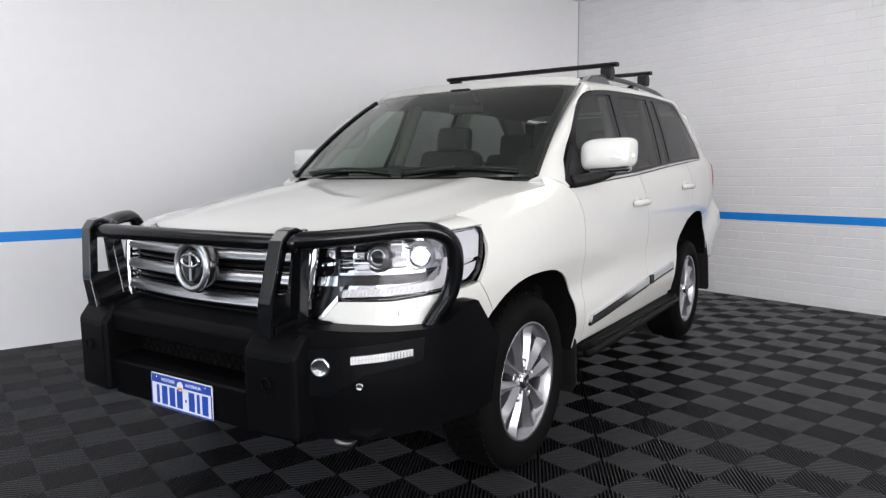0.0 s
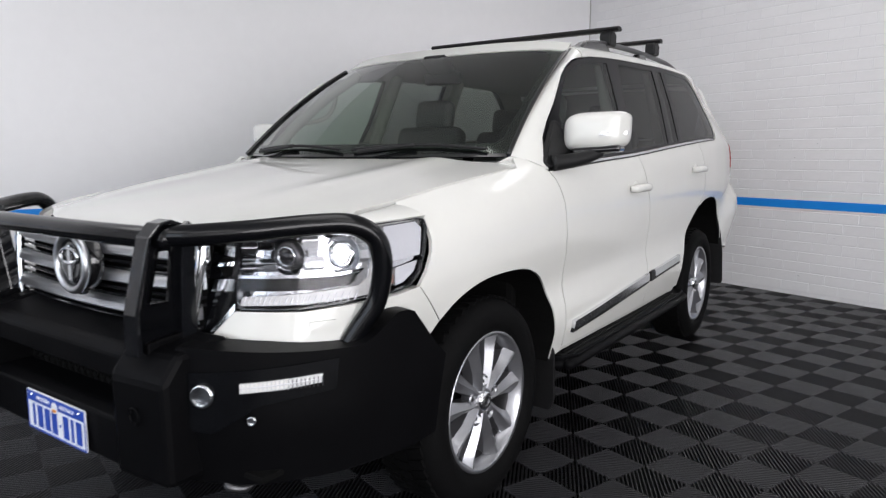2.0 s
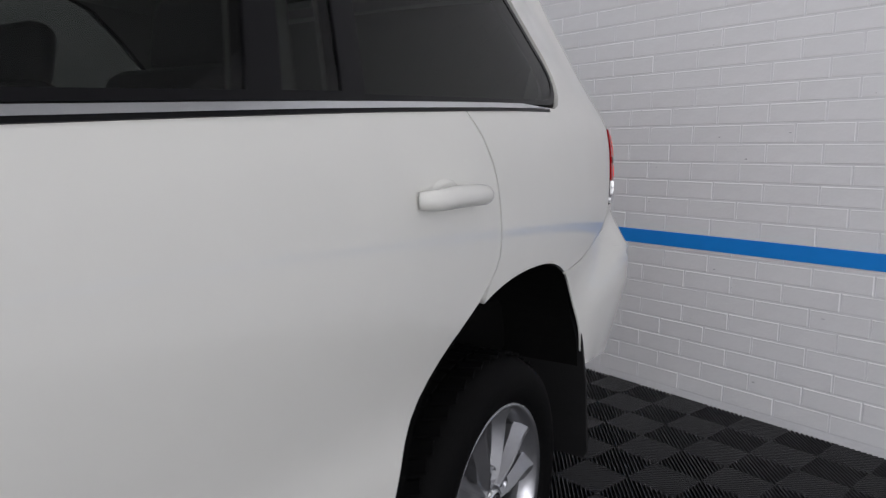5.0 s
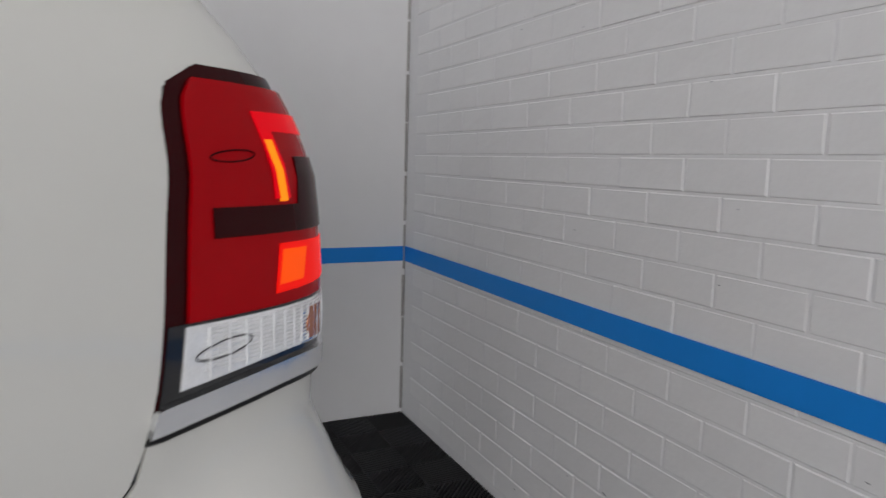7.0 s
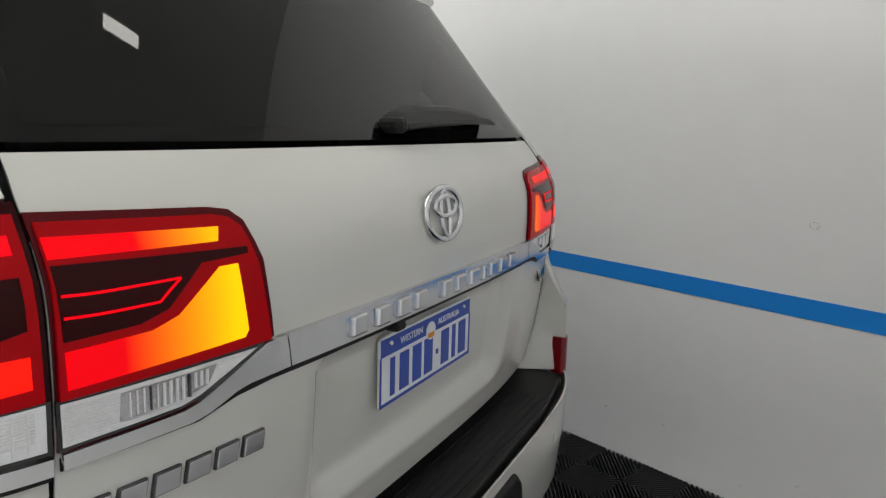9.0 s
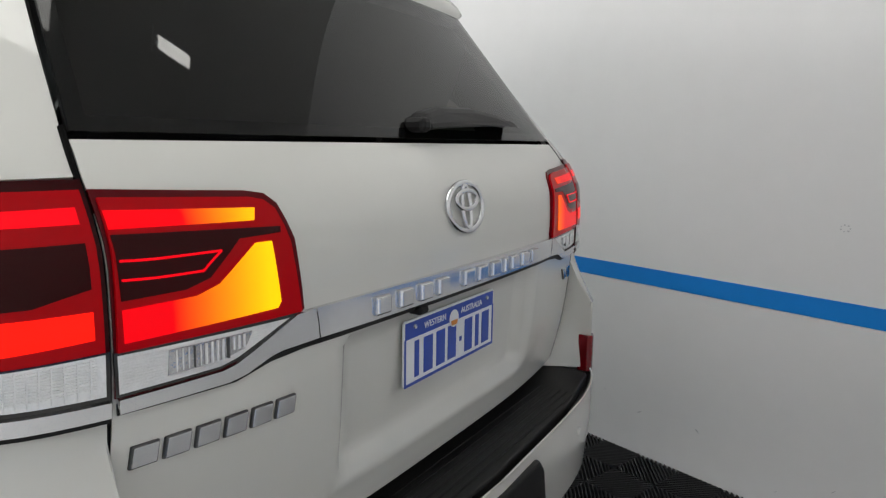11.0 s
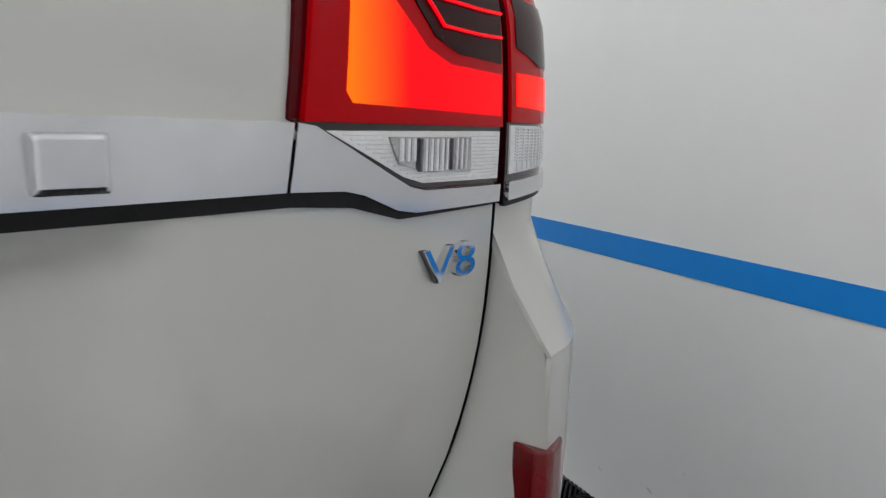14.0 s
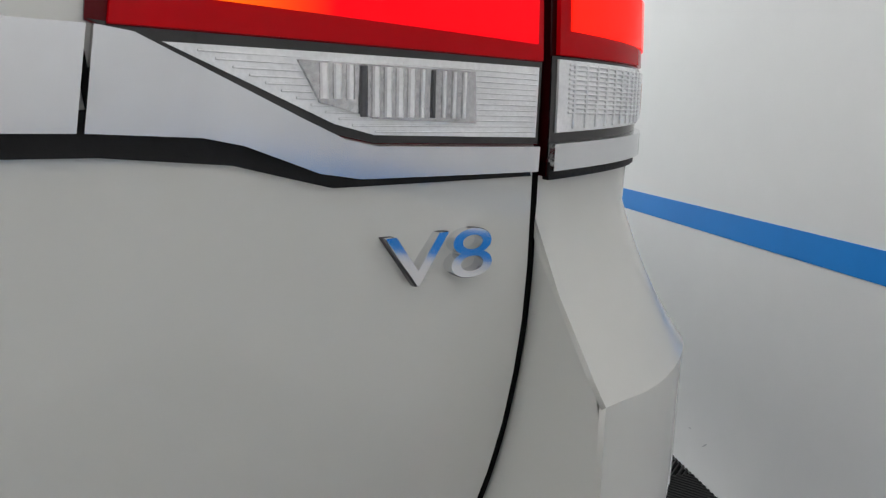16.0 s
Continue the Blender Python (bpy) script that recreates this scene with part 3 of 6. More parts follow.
both("side_window", GLASS_DARK, car, PANE_S, side(-0.010), flange=0, label="dark tinted fixed pane")
both("side_window", GLASS_DARK, car, PANE_Q, side(-0.008), flange=0, label="dark tinted cargo window")
belt_line = [(y, BELT(y) - 0.004) for y in np.linspace(0.64, 3.12, 14)]
both("belt_seal", BLACK_FILM, car, [(y, z - 0.005) for y, z in belt_line] + [(y, z - 0.012) for y, z in belt_line[::-1]], side(0.003), step=0.08, flange=0.006)
both("belt_moulding", SATIN, car, [(y, z + 0.006) for y, z in belt_line[:-1]] + [(3.09, BELT(3.09) - 0.006)] + [(y, z - 0.005) for y, z in belt_line[-2::-1]], side(0.006), step=0.08, flange=0.012, label="thin chrome strip under the windows")


# rear corner between the side and the tailgate
REAR_Y = pchip([0.5, 0.8, 1.0, 1.2, 1.3, 1.35, 1.40, 1.445, 1.83], [3.86, 3.928, 3.962, 3.975, 3.97, 3.952, 3.922, 3.885, 3.585])
SEAM_X = pchip([0.78, 0.85, 0.93, 1.03, 1.12, 1.39, 1.5, 1.82], [0.675, 0.714, 0.733, 0.741, 0.737, 0.728, 0.705, 0.625])


def corner_side(off=0.0):
    def fn(c, z):
        y0 = REAR_Y(z)
        ys = y0 - 0.33
        p0 = Vector((side_x(ys, z), ys, z))
        p2 = Vector((SEAM_X(z) + 0.001, y0 - 0.051, z))
        d0 = Vector((side_x(ys, z) - side_x(ys - 0.1, z), 0.1, 0)).normalized()
        p1 = p0 + d0 * 0.243
        q1 = p2 + Vector((0.139, -0.022, 0))
        a, b = 1 - c, c
        p = p0 * a ** 3 + p1 * (3 * a * a * b) + q1 * (3 * a * b * b) + p2 * b ** 3
        n = Vector((math.cos(c * 1.45), math.sin(c * 1.45), 0))
        return p + n * off
    return fn


def rear_start(z):
    return REAR_Y(z) - 0.33


quarter = [(p[0] + GAP, p[1]) for p in REAR_GAP[::-1]]
quarter_top = [(2.622 + GAP, BELT(2.62) - 0.006)] + [(y, BELT(y) - 0.006) for y in (2.8, 3.0, 3.12)] + [(3.163, 1.412), (3.207, 1.424), (3.241, 1.448), (3.261, 1.480), (3.266, 1.517), (3.243, 1.563), (3.168, 1.631), (3.053, 1.724), (2.93, 1.812), (2.85, 1.842)]
roof_back = rear_start(1.80)
quarter_top += [(y, RAIL_Z(y)) for y in np.linspace(2.95, roof_back, 4)]
leg_r = [p for p in ARCH_R if p[0] > arch_top[0]][::-1]
SEAM_R = (float(np.interp(0.948, [p[1] for p in leg_r], [p[0] for p in leg_r])), 0.948)
top_leg = [p for p in ARCH_R if p[1] > (0.945 if p[0] < arch_top[0] else 0.949)] + [SEAM_R]
bumper_seam = [(3.58, 1.021), (3.53, 1.004), (3.46, 0.984), (3.40, 0.967)]
LAMP_LOW, LAMP_TOP = 1.120, 1.39
LAMP_FOOT = pchip([0.05, 0.10, 0.21, 0.36, 0.63, 1.0], [1.119, 1.1245, 1.131, 1.1355, 1.131, 1.124])
LAMP_C = pchip([1.09, 1.12, 1.15, 1.28, 1.337, 1.365, 1.38, 1.395], [0.088, 0.092, 0.103, 0.130, 0.160, 0.188, 0.225, 0.32])
# quarter panel and rear corner in one sheet: u < 0 on the side, u > 0 round the corner
CORNER_U = 0.45


def quarter_at(u, z):
    if u <= 0:
        y = rear_start(z) + u
        return (side_x(y, z), y, z)
    return tuple(corner_side()(u / CORNER_U, z))


side_part = resample(top_leg[::-1] + quarter[1:] + quarter_top, 0.02)
side_part = side_part[:max(i for i, p in enumerate(side_part) if math.dist(p, quarter_top[-1]) < 0.03) + 1]
round_part = [(CORNER_U * c, z) for c, z in [(0.5, 1.80), (1, 1.80), (1, LAMP_TOP + 0.004)] + [(LAMP_C(z), z) for z in np.linspace(LAMP_TOP, LAMP_LOW, 16)] + [(0.085, 1.108), (0.075, 1.092), (0.04, 1.064), (0.0, 1.04)]]
seam_part = [(y - rear_start(z), z) for y, z in bumper_seam]
both("rear_quarter", PAINT, car, [(y - rear_start(z), z) for y, z in side_part] + round_part + seam_part, quarter_at, step=0.045)


# roof
def roof_at(q, y):
    a = q * math.pi / 2
    zs, zc = RAIL_Z(y), CROWN(y)
    xs = side_x(y, zs)
    x = xs * math.copysign(abs(math.sin(a)) ** 0.62, q)
    return (x, y, zs + (zc - zs) * abs(math.cos(a)) ** 0.75)


def roof_z(x, y):
    zs, zc = RAIL_Z(y), CROWN(y)
    sa = min(1.0, (abs(x) / side_x(y, zs)) ** (1 / 0.62))
    return zs + (zc - zs) * (1 - sa * sa) ** 0.375


def roof_front(q):
    x = roof_at(q, 1.08)[0] / 0.885
    return 1.108 - 0.095 * max(0.0, 1 - (x / 0.8) ** 2)


qs = np.linspace(-1, 1, 25)
skin("roof", PAINT, car, [(q, roof_front(q)) for q in qs] + [(1, roof_back)] + [(q, 3.57) for q in (0.9, 0.5, 0, -0.5, -0.9)] + [(-1, roof_back)], roof_at, step=0.07, aspect=0.8)
def roof_end(off):
    def fn(x, w):
        top = Vector((x, 3.56, roof_z(x, 3.56) - off))
        low = Vector((x, REAR_Y(1.797) - 0.055 * (abs(x) / 0.757) ** 3 - off, 1.797))
        return top.lerp(low, w) + Vector((0, 0.7, 0.7)) * (0.012 * 4 * w * (1 - w))
    return fn


skin("roof_end", PAINT, car, [(-0.63, 0), (0.63, 0), (0.63, 1), (-0.63, 1)], roof_end(0.0), step=0.1, flange=0.02)
skin("roof_end_lining", LINING, car, [(-0.70, -3.2), (0.70, -3.2), (0.70, 1), (-0.70, 1)], roof_end(0.05), step=0.2, flange=0)
skin("headliner", LINING, car, [(q, roof_front(q) + 0.05) for q in qs * 0.96] + [(0.95, roof_back), (-0.95, roof_back)], lambda q, y: (lambda p: (p[0] * 0.96, p[1], p[2] - 0.045))(roof_at(q, y)), step=0.12, flange=0, aspect=0.8)


# windscreen, from its base (s = 0) to the roof (s = 1)
def screen(x, s):
    k = 1 - (x / 0.8) ** 2
    base = Vector((x, 0.335 - 0.20 * k, 1.283 - 0.004 * k))
    xt, yt = x * 0.885, 1.10 - 0.095 * k
    top = Vector((xt, yt, roof_z(xt, yt) - 0.004))
    p = base.lerp(top, s)
    return p + Vector((0, -0.35, 0.45)).normalized() * (0.035 * 4 * s * (1 - s))


W = 0.808
skin("windscreen", GLASS_FRONT, car, [(-0.80, 0.02), (0.80, 0.02), (0.80, 0.985), (-0.80, 0.985)], screen, step=0.1, flange=0)
head = lambda x, s: tuple(screen(x, s) + Vector((0, -0.30, 0.48)).normalized() * (0.005 + 0.10 * (s - 0.94)))
skin("roof_header", PAINT, car, [(-0.80, 0.945)] + [(x, 0.935) for x in np.linspace(-0.6, 0.6, 7)] + [(0.80, 0.945), (0.80, 1.03), (-0.80, 1.03)], head, step=0.05, flange=0.012, label="white front edge of the roof")
band = lambda x, s: tuple(screen(x, s) - Vector((0, -0.35, 0.45)).normalized() * 0.003)
skin("windscreen_border", BLACK_GLOSS, car, [(-W, 0), (W, 0), (W, 1), (-W, 1)], band, step=0.08, flange=0.006,
     holes=([(-0.73, 0.085), (0.73, 0.085), (0.755, 0.12), (0.762, 0.5), (0.745, 0.86), (0.70, 0.925), (-0.70, 0.925), (-0.745, 0.86), (-0.762, 0.5), (-0.755, 0.12)],))
# A pillar, bridging the windscreen's edge and the window opening
edge_side = [(0.45, BELT(0.45) + 0.004), (0.512, 1.34), (0.61, 1.46), (0.73, 1.585), (0.85, 1.682), (0.99, 1.742), (1.10, 1.765)]
es_y, es_z = pchip(np.linspace(0, 1, 7), [p[0] for p in edge_side]), pchip(np.linspace(0, 1, 7), [p[1] for p in edge_side])


def a_pillar(w, s):
    p = screen(0.812, s)
    y, z = es_y(s), es_z(s)
    q = Vector((side_x(y, z), y, z))
    m = p.lerp(q, w)
    return m + Vector((0.5, -0.5, 0.35)).normalized() * (0.014 * 4 * w * (1 - w))


both("a_pillar", PAINT, car, [(0, 0), (1, 0), (1, 1), (0, 1)], a_pillar, step=0.1)

for sx in (1, -1):
    part("screen_moulding", tube([tuple((lambda p: Vector((sx * p.x, p.y - 0.004, p.z + 0.006)))(screen(0.806, s))) for s in (0.0, 0.2, 0.4, 0.6, 0.8, 0.92)], 0.0105, sides=8), BLACK_GLOSS, car, smooth=True, label="black moulding along the windscreen")

# bonnet
TOP = pchip([-0.97, -0.93, -0.88, -0.78, -0.6, -0.2, 0.14], [1.005, 1.05, 1.085, 1.12, 1.157, 1.217, 1.272])


def bonnet_at(x, y):
    ze = EDGE_Z(max(y, -0.7)) if y > -0.62 else EDGE_Z(-0.62) + 0.25 * (y + 0.62)
    xe = side_x(max(y, -0.62), EDGE_Z(max(y, -0.62)))
    k = min(1.0, abs(x) / xe)
    crease = 0.012 * math.exp(-((abs(x) - 0.47 - 0.1 * (y + 0.4)) / 0.07) ** 2) * min(1, max(0, (y + 0.85) / 0.5))
    return (x, y, ze + (TOP(y) - ze) * (1 - k ** 2.3) + crease)


front_edge = [(x, -0.955 + 0.40 * (abs(x) / 0.8) ** 2.3) for x in np.linspace(-0.78, 0.78, 21)]
right_edge = [(side_x(y, EDGE_Z(y)) - 0.0065, y) for y in np.linspace(-0.52, 0.28, 9)]
rear_edge = [(x, 0.325 - 0.205 * (1 - (x / 0.8) ** 2)) for x in np.linspace(0.775, -0.775, 15)]
skin("bonnet", PAINT, car, front_edge + right_edge + rear_edge + [(-x, y) for x, y in right_edge[::-1]], bonnet_at, step=0.05, flange=0.02)
skin("scuttle", TRIM, car, [(x, 0.318 - 0.205 * (1 - (x / 0.8) ** 2)) for x in np.linspace(-0.79, 0.79, 15)] + [(x, 0.40 - 0.205 * (1 - (x / 0.8) ** 2)) for x in np.linspace(0.79, -0.79, 15)],
     lambda x, y: (x, y, 1.262), step=0.08, flange=0.03, label="black plastic scuttle under the windscreen")
for off, x0, x1 in ((0.0, -0.62, 0.05), (0.03, 0.12, 0.72)):
    part("wiper", tube([tuple(screen(x0 + (x1 - x0) * k / 5, 0.030 + 0.03 * math.sin(k / 5 * 3.1)) + Vector((0, -0.008, 0.009))) for k in range(6)], 0.0065, sides=8), TRIM, car, smooth=True)
    part("wiper_arm", tube([tuple(screen(x0 + 0.05, 0.0) + Vector((0, -0.01, 0.02))), tuple(screen((x0 + x1) / 2, 0.05) + Vector((0, -0.012, 0.016)))], 0.008, sides=8), TRIM, car, smooth=True)

# painted corner between bonnet, windscreen and front wing


def cowl_corner(u, w):
    p0, p1 = Vector(bonnet_at(0.770, 0.300)), Vector((side_x(0.292, 1.243) - 0.003, 0.292, 1.244))
    q0, q1 = screen(0.808, 0.0) + Vector((0, 0.0, -0.002)), Vector((side_x(0.45, BELT(0.45)) - 0.002, 0.45, BELT(0.45) + 0.004))
    return p0.lerp(p1, u).lerp(q0.lerp(q1, u), w) + Vector((0.2, -0.1, 1)).normalized() * (0.008 * 4 * u * (1 - u))


both("cowl_corner", PAINT, car, [(0, 0), (1, 0), (1, 1), (0, 1)], cowl_corner, step=0.12, flange=0.02)

# dark shell added behind the panels against light leaks, floor pan and engine bay
both("inner_shell", DARK, car, [(0.5, 0.45), (0.5, BELT(0.5) - 0.03)] + [(y, BELT(y) - 0.02) for y in (1.0, 1.6, 2.2, 2.8, 3.3)] + [(3.6, 1.38), (3.6, 1.02), (3.2, 1.03), (2.8, 1.0), (2.5, 0.9), (2.3, 0.7), (2.2, 0.45)], side(-0.035), flange=0, step=0.12)
both("window_liner", LINING, car, [(0.5, BELT(0.5)), (0.62, 1.44), (0.86, 1.66), (1.2, 1.765), (2.4, 1.83), (3.2, 1.80), (3.5, 1.55), (3.58, 1.40), (2.6, BELT(2.6)), (1.5, BELT(1.5))], side(-0.045),
     holes=([(y + 0.012, z) for y, z in PANE_F[:4]] + PANE_F[4:], PANE_R, PANE_S, PANE_Q), flange=0, step=0.08)
both("corner_liner", DARK, car, [(0, 0.62), (1, 0.9), (1, 1.78), (0, 1.78)], corner_side(-0.03), flange=0, step=0.08, aspect=0.35)
for nm, sz, at in (("floor_pan", (1.5, 3.0, 0.16), (0, 1.95, 0.50)), ("engine_bay", (1.16, 1.15, 0.60), (0, -0.28, 0.70)), ("chassis", (0.9, 4.5, 0.18), (0, 1.5, 0.38)), ("bulkhead", (1.6, 0.05, 0.62), (0, 0.42, 0.86)),
                   ("cargo_floor", (1.36, 1.25, 0.20), (0, 3.2, 0.72)), ("fuel_tank", (1.1, 0.8, 0.25), (0, 3.45, 0.55))):
    part(nm, box(sz, at, 0.03), DARK, car)
for sx in (1, -1):
    for a, nm in ((ARCH_F, "wheel_arch_liner"), (ARCH_R, "wheel_arch_liner")):
        bm = bmesh.new()
        my = sum(p[0] for p in a) / len(a)
        tuck = [(y + (my - y) * 0.010, z - 0.004) for y, z in a]
        ring = [[bm.verts.new((sx * (x or side_x(y, z) - 0.003), y, z)) for y, z in tuck] for x in (0, 0.58)]
        for i in range(len(a) - 1):
            bm.faces.new((ring[0][i], ring[0][i + 1], ring[1][i + 1], ring[1][i]))
        bm.faces.new(ring[1])
        part(nm, bm, DARK, car)
    part("sill", box((0.10, 1.72, 0.09), (sx * 0.885, 1.42, 0.47), 0.025), PAINT, car)

# ---- wheels ----
def wheel(at, side_sign):
    w = new("wheel")
    w.parent = car
    w.location = at
    w.rotation_euler = (radians(17), 0, 0 if side_sign > 0 else math.pi)
    R, HW = 0.388, 0.126
    prof = [(-HW + 0.03, 0.25), (-HW, 0.27), (-HW - 0.006, 0.31), (-HW + 0.004, 0.365), (-HW + 0.03, R - 0.008), (-HW + 0.05, R), (HW - 0.05, R), (HW - 0.03, R - 0.008), (HW - 0.002, 0.365),
            (HW + 0.008, 0.335), (HW + 0.010, 0.312), (HW + 0.006, 0.285), (HW - 0.008, 0.264), (HW - 0.03, 0.256)]
    part("tyre", lathe(prof, 72), RUBBER, w, smooth=True)
    bm = bmesh.new()
    for k in range(56):
        for row, x0, x1 in ((0, -0.095, -0.035), (1, -0.028, 0.028), (2, 0.035, 0.095)):
            b = box((x1 - x0, 0.030, 0.008), (0, 0, 0), 0)
            m = Matrix.Rotation(math.tau * (k + 0.5 * (row % 2)) / 56, 4, "X") @ Matrix.Translation(((x0 + x1) / 2, 0, R + 0.001)) @ Matrix.Rotation(radians(18 * (row - 1)), 4, "Z")
            bmesh.ops.transform(b, matrix=m, verts=b.verts)
            tmp = bpy.data.meshes.new("block")
            b.to_mesh(tmp)
            b.free()
            bm.from_mesh(tmp)
            bpy.data.meshes.remove(tmp)
    part("tread", bm, RUBBER, w)
    rim = [(-0.10, 0.22), (-0.10, 0.232), (0.06, 0.222), (0.092, 0.238), (0.116, 0.250), (0.122, 0.262), (0.110, 0.264), (0.10, 0.256), (-0.10, 0.256)]
    part("rim", lathe(rim, 64), ALLOY, w, smooth=True)
    # dark lining: shade inside the alloy rim put into the colour
    part("rim_barrel", lathe([(-0.098, 0.2195), (0.055, 0.2195), (0.075, 0.226)], 64), STEEL, w, smooth=True)
    part("brake_disc", lathe([(0.0, 0.0), (0.0, 0.165), (-0.02, 0.165), (-0.02, 0.0)], 40), STEEL, w)
    part("wheel_back", lathe([(-0.06, 0.0), (-0.06, 0.235)], 40), DARK, w)
    part("brake_caliper", box((0.06, 0.12, 0.07), (0.0, -0.13, 0.09), 0.012, (50, 0, 0)), STEEL, w)
    # ten roof-shaped spokes in five pairs, each pair round the pocket of its nut
    for k in range(5):
        for d in (-1, 1):
            bm = bmesh.new()
            secs = []
            for r, mid, wd, xh in ((0.045, 0.44, 0.019, 0.090), (0.085, 0.345, 0.0215, 0.094), (0.130, 0.300, 0.0235, 0.096), (0.185, 0.280, 0.033, 0.094), (0.215, 0.278, 0.041, 0.093), (0.249, 0.276, 0.051, 0.099)):
                ang = math.tau * k / 5 + d * mid
                c, s = math.cos(ang), math.sin(ang)
                rad, tan = Vector((0, c, s)), Vector((0, -s, c)) * d
                pts = [(-1.0, -0.055), (-1.0, -0.012), (-0.12, 0.011), (0.12, 0.009), (1.0, -0.016), (1.0, -0.06)]
                secs.append([bm.verts.new(rad * r + tan * (wd * t) + Vector((xh + h, 0, 0))) for t, h in pts])
            for s0, s1 in zip(secs, secs[1:]):
                for i in range(5):
                    bm.faces.new((s0[i], s0[i + 1], s1[i + 1], s1[i]))
            bmesh.ops.recalc_face_normals(bm, faces=bm.faces[:])
            for e in bm.edges:
                e.smooth = e.calc_face_angle(0) < 0.3
            part("spoke", bm, ALLOY, w, smooth=True)
        pocket = lathe([(0.050, 0.0), (0.050, 0.016), (0.080, 0.0185), (0.097, 0.0205), (0.098, 0.0235), (0.092, 0.027)], 24)
        a = math.tau * k / 5
        bmesh.ops.translate(pocket, vec=(0, 0.073 * math.cos(a), 0.073 * math.sin(a)), verts=pocket.verts)
        part("nut_pocket", pocket, ALLOY, w, smooth=True)
    part("hub", lathe([(0.05, 0.054), (0.090, 0.053), (0.098, 0.047), (0.098, 0.040), (0.090, 0.0)], 40), ALLOY, w, smooth=True)
    part("centre_cap", lathe([(0.09, 0.038), (0.104, 0.036), (0.108, 0.030), (0.106, 0.0)], 32), CHROME, w, smooth=True)
    part("cap_badge", lathe([(0.107, 0.024), (0.110, 0.022), (0.110, 0.018), (0.107, 0.017)], 24), STEEL, w, smooth=True)
    for k in range(5):
        a = math.tau * k / 5
        nut = lathe([(0.05, 0.0125), (0.084, 0.012), (0.091, 0.008), (0.092, 0.0)], 6)
        bmesh.ops.translate(nut, vec=(0, 0.073 * math.cos(a), 0.073 * math.sin(a)), verts=nut.verts)
        part("wheel_nut", nut, STEEL, w)
    return w


HUBX = 0.812
for y in (0.0, 2.86):
    for sx in (1, -1):
        wheel((sx * HUBX, y, 0.382 if y < 1 else 0.389), sx)
for y in (0.0, 2.86):
    part("axle", tube([(-0.75, y, 0.40), (0.75, y, 0.40)], 0.05, sides=10), DARK, car)

# side steps, mouldings, mud flaps
for sx in (1, -1):
    steps = thing("side_step", "", "")
    steps.parent = car
    part("tread_board", prism([(0.55, 0.87), (0.58, 0.955), (0.66, 0.99), (2.22, 1.0), (2.32, 0.98), (2.36, 0.87)], lambda u, v, w, s=sx: (s * v, u, 0.385 + 0.02 * (u - 0.5) / 1.8 + w), 0.032, 0.008), BLACK_COAT, steps)
    for k in range(5):
        part("tread_rib", box((0.012, 1.55, 0.006), (sx * (0.89 + 0.022 * k), 1.40, 0.428), 0.002, (0.65, 0, 0)), BLACK_COAT, steps)
    part("edge_bar", tube([(sx * 0.88, 0.55, 0.376), (sx * 0.965, 0.60, 0.38), (sx * 0.99, 0.72, 0.385), (sx * 1.003, 2.1, 0.40), (sx * 0.985, 2.28, 0.405), (sx * 0.92, 2.36, 0.41)], 0.022, sides=12), BLACK_COAT, steps, smooth=True)
    for y in (0.8, 1.4, 2.0):
        part("bracket", box((0.22, 0.05, 0.03), (sx * 0.85, y, 0.375), 0.008), DARK, steps)
    part("mud_flap", prism([(0.60, 0.20), (0.93, 0.19), (0.955, 0.24), (0.955, 0.46), (0.90, 0.56), (0.60, 0.56)], lambda u, v, w, s=sx: (s * u, 0.485 + 0.06 * (0.5 - v) + w, v), 0.012, 0.003), TRIM, car)
    part("mud_flap", prism([(0.62, 0.31), (0.965, 0.305), (0.978, 0.33), (0.968, 0.55), (0.950, 0.70), (0.930, 0.80), (0.905, 0.92), (0.62, 0.92)], lambda u, v, w, s=sx: (s * u, 3.41 + 0.03 * (0.6 - v) + w, v), 0.012, 0.003), TRIM, car)
mz = pchip([0.64, 1.70, 2.23], [0.524, 0.606, 0.640])
def strip(y0, y1, lo, hi):
    ys = np.linspace(y0, y1, 8)
    return [(y, mz(y) + hi) for y in ys] + [(y, mz(y) + lo) for y in ys[::-1]]
for y0, y1 in ((0.64, 1.615), (1.72, 2.20)):
    both("door_moulding", SATIN, car, strip(y0, y1, 0.003, 0.042), side(0.017), step=0.1, flange=0.02, label="chrome strip low on the door")
    both("door_moulding", TRIM, car, strip(y0, y1, -0.012, 0.003), side(0.014), step=0.1, flange=0.02, label="black lower strip on the door")
both("door_moulding", TRIM, car, strip(1.655, 1.715, -0.012, 0.042), side(0.015), step=0.1, flange=0.02, label="black end piece of the door strip")

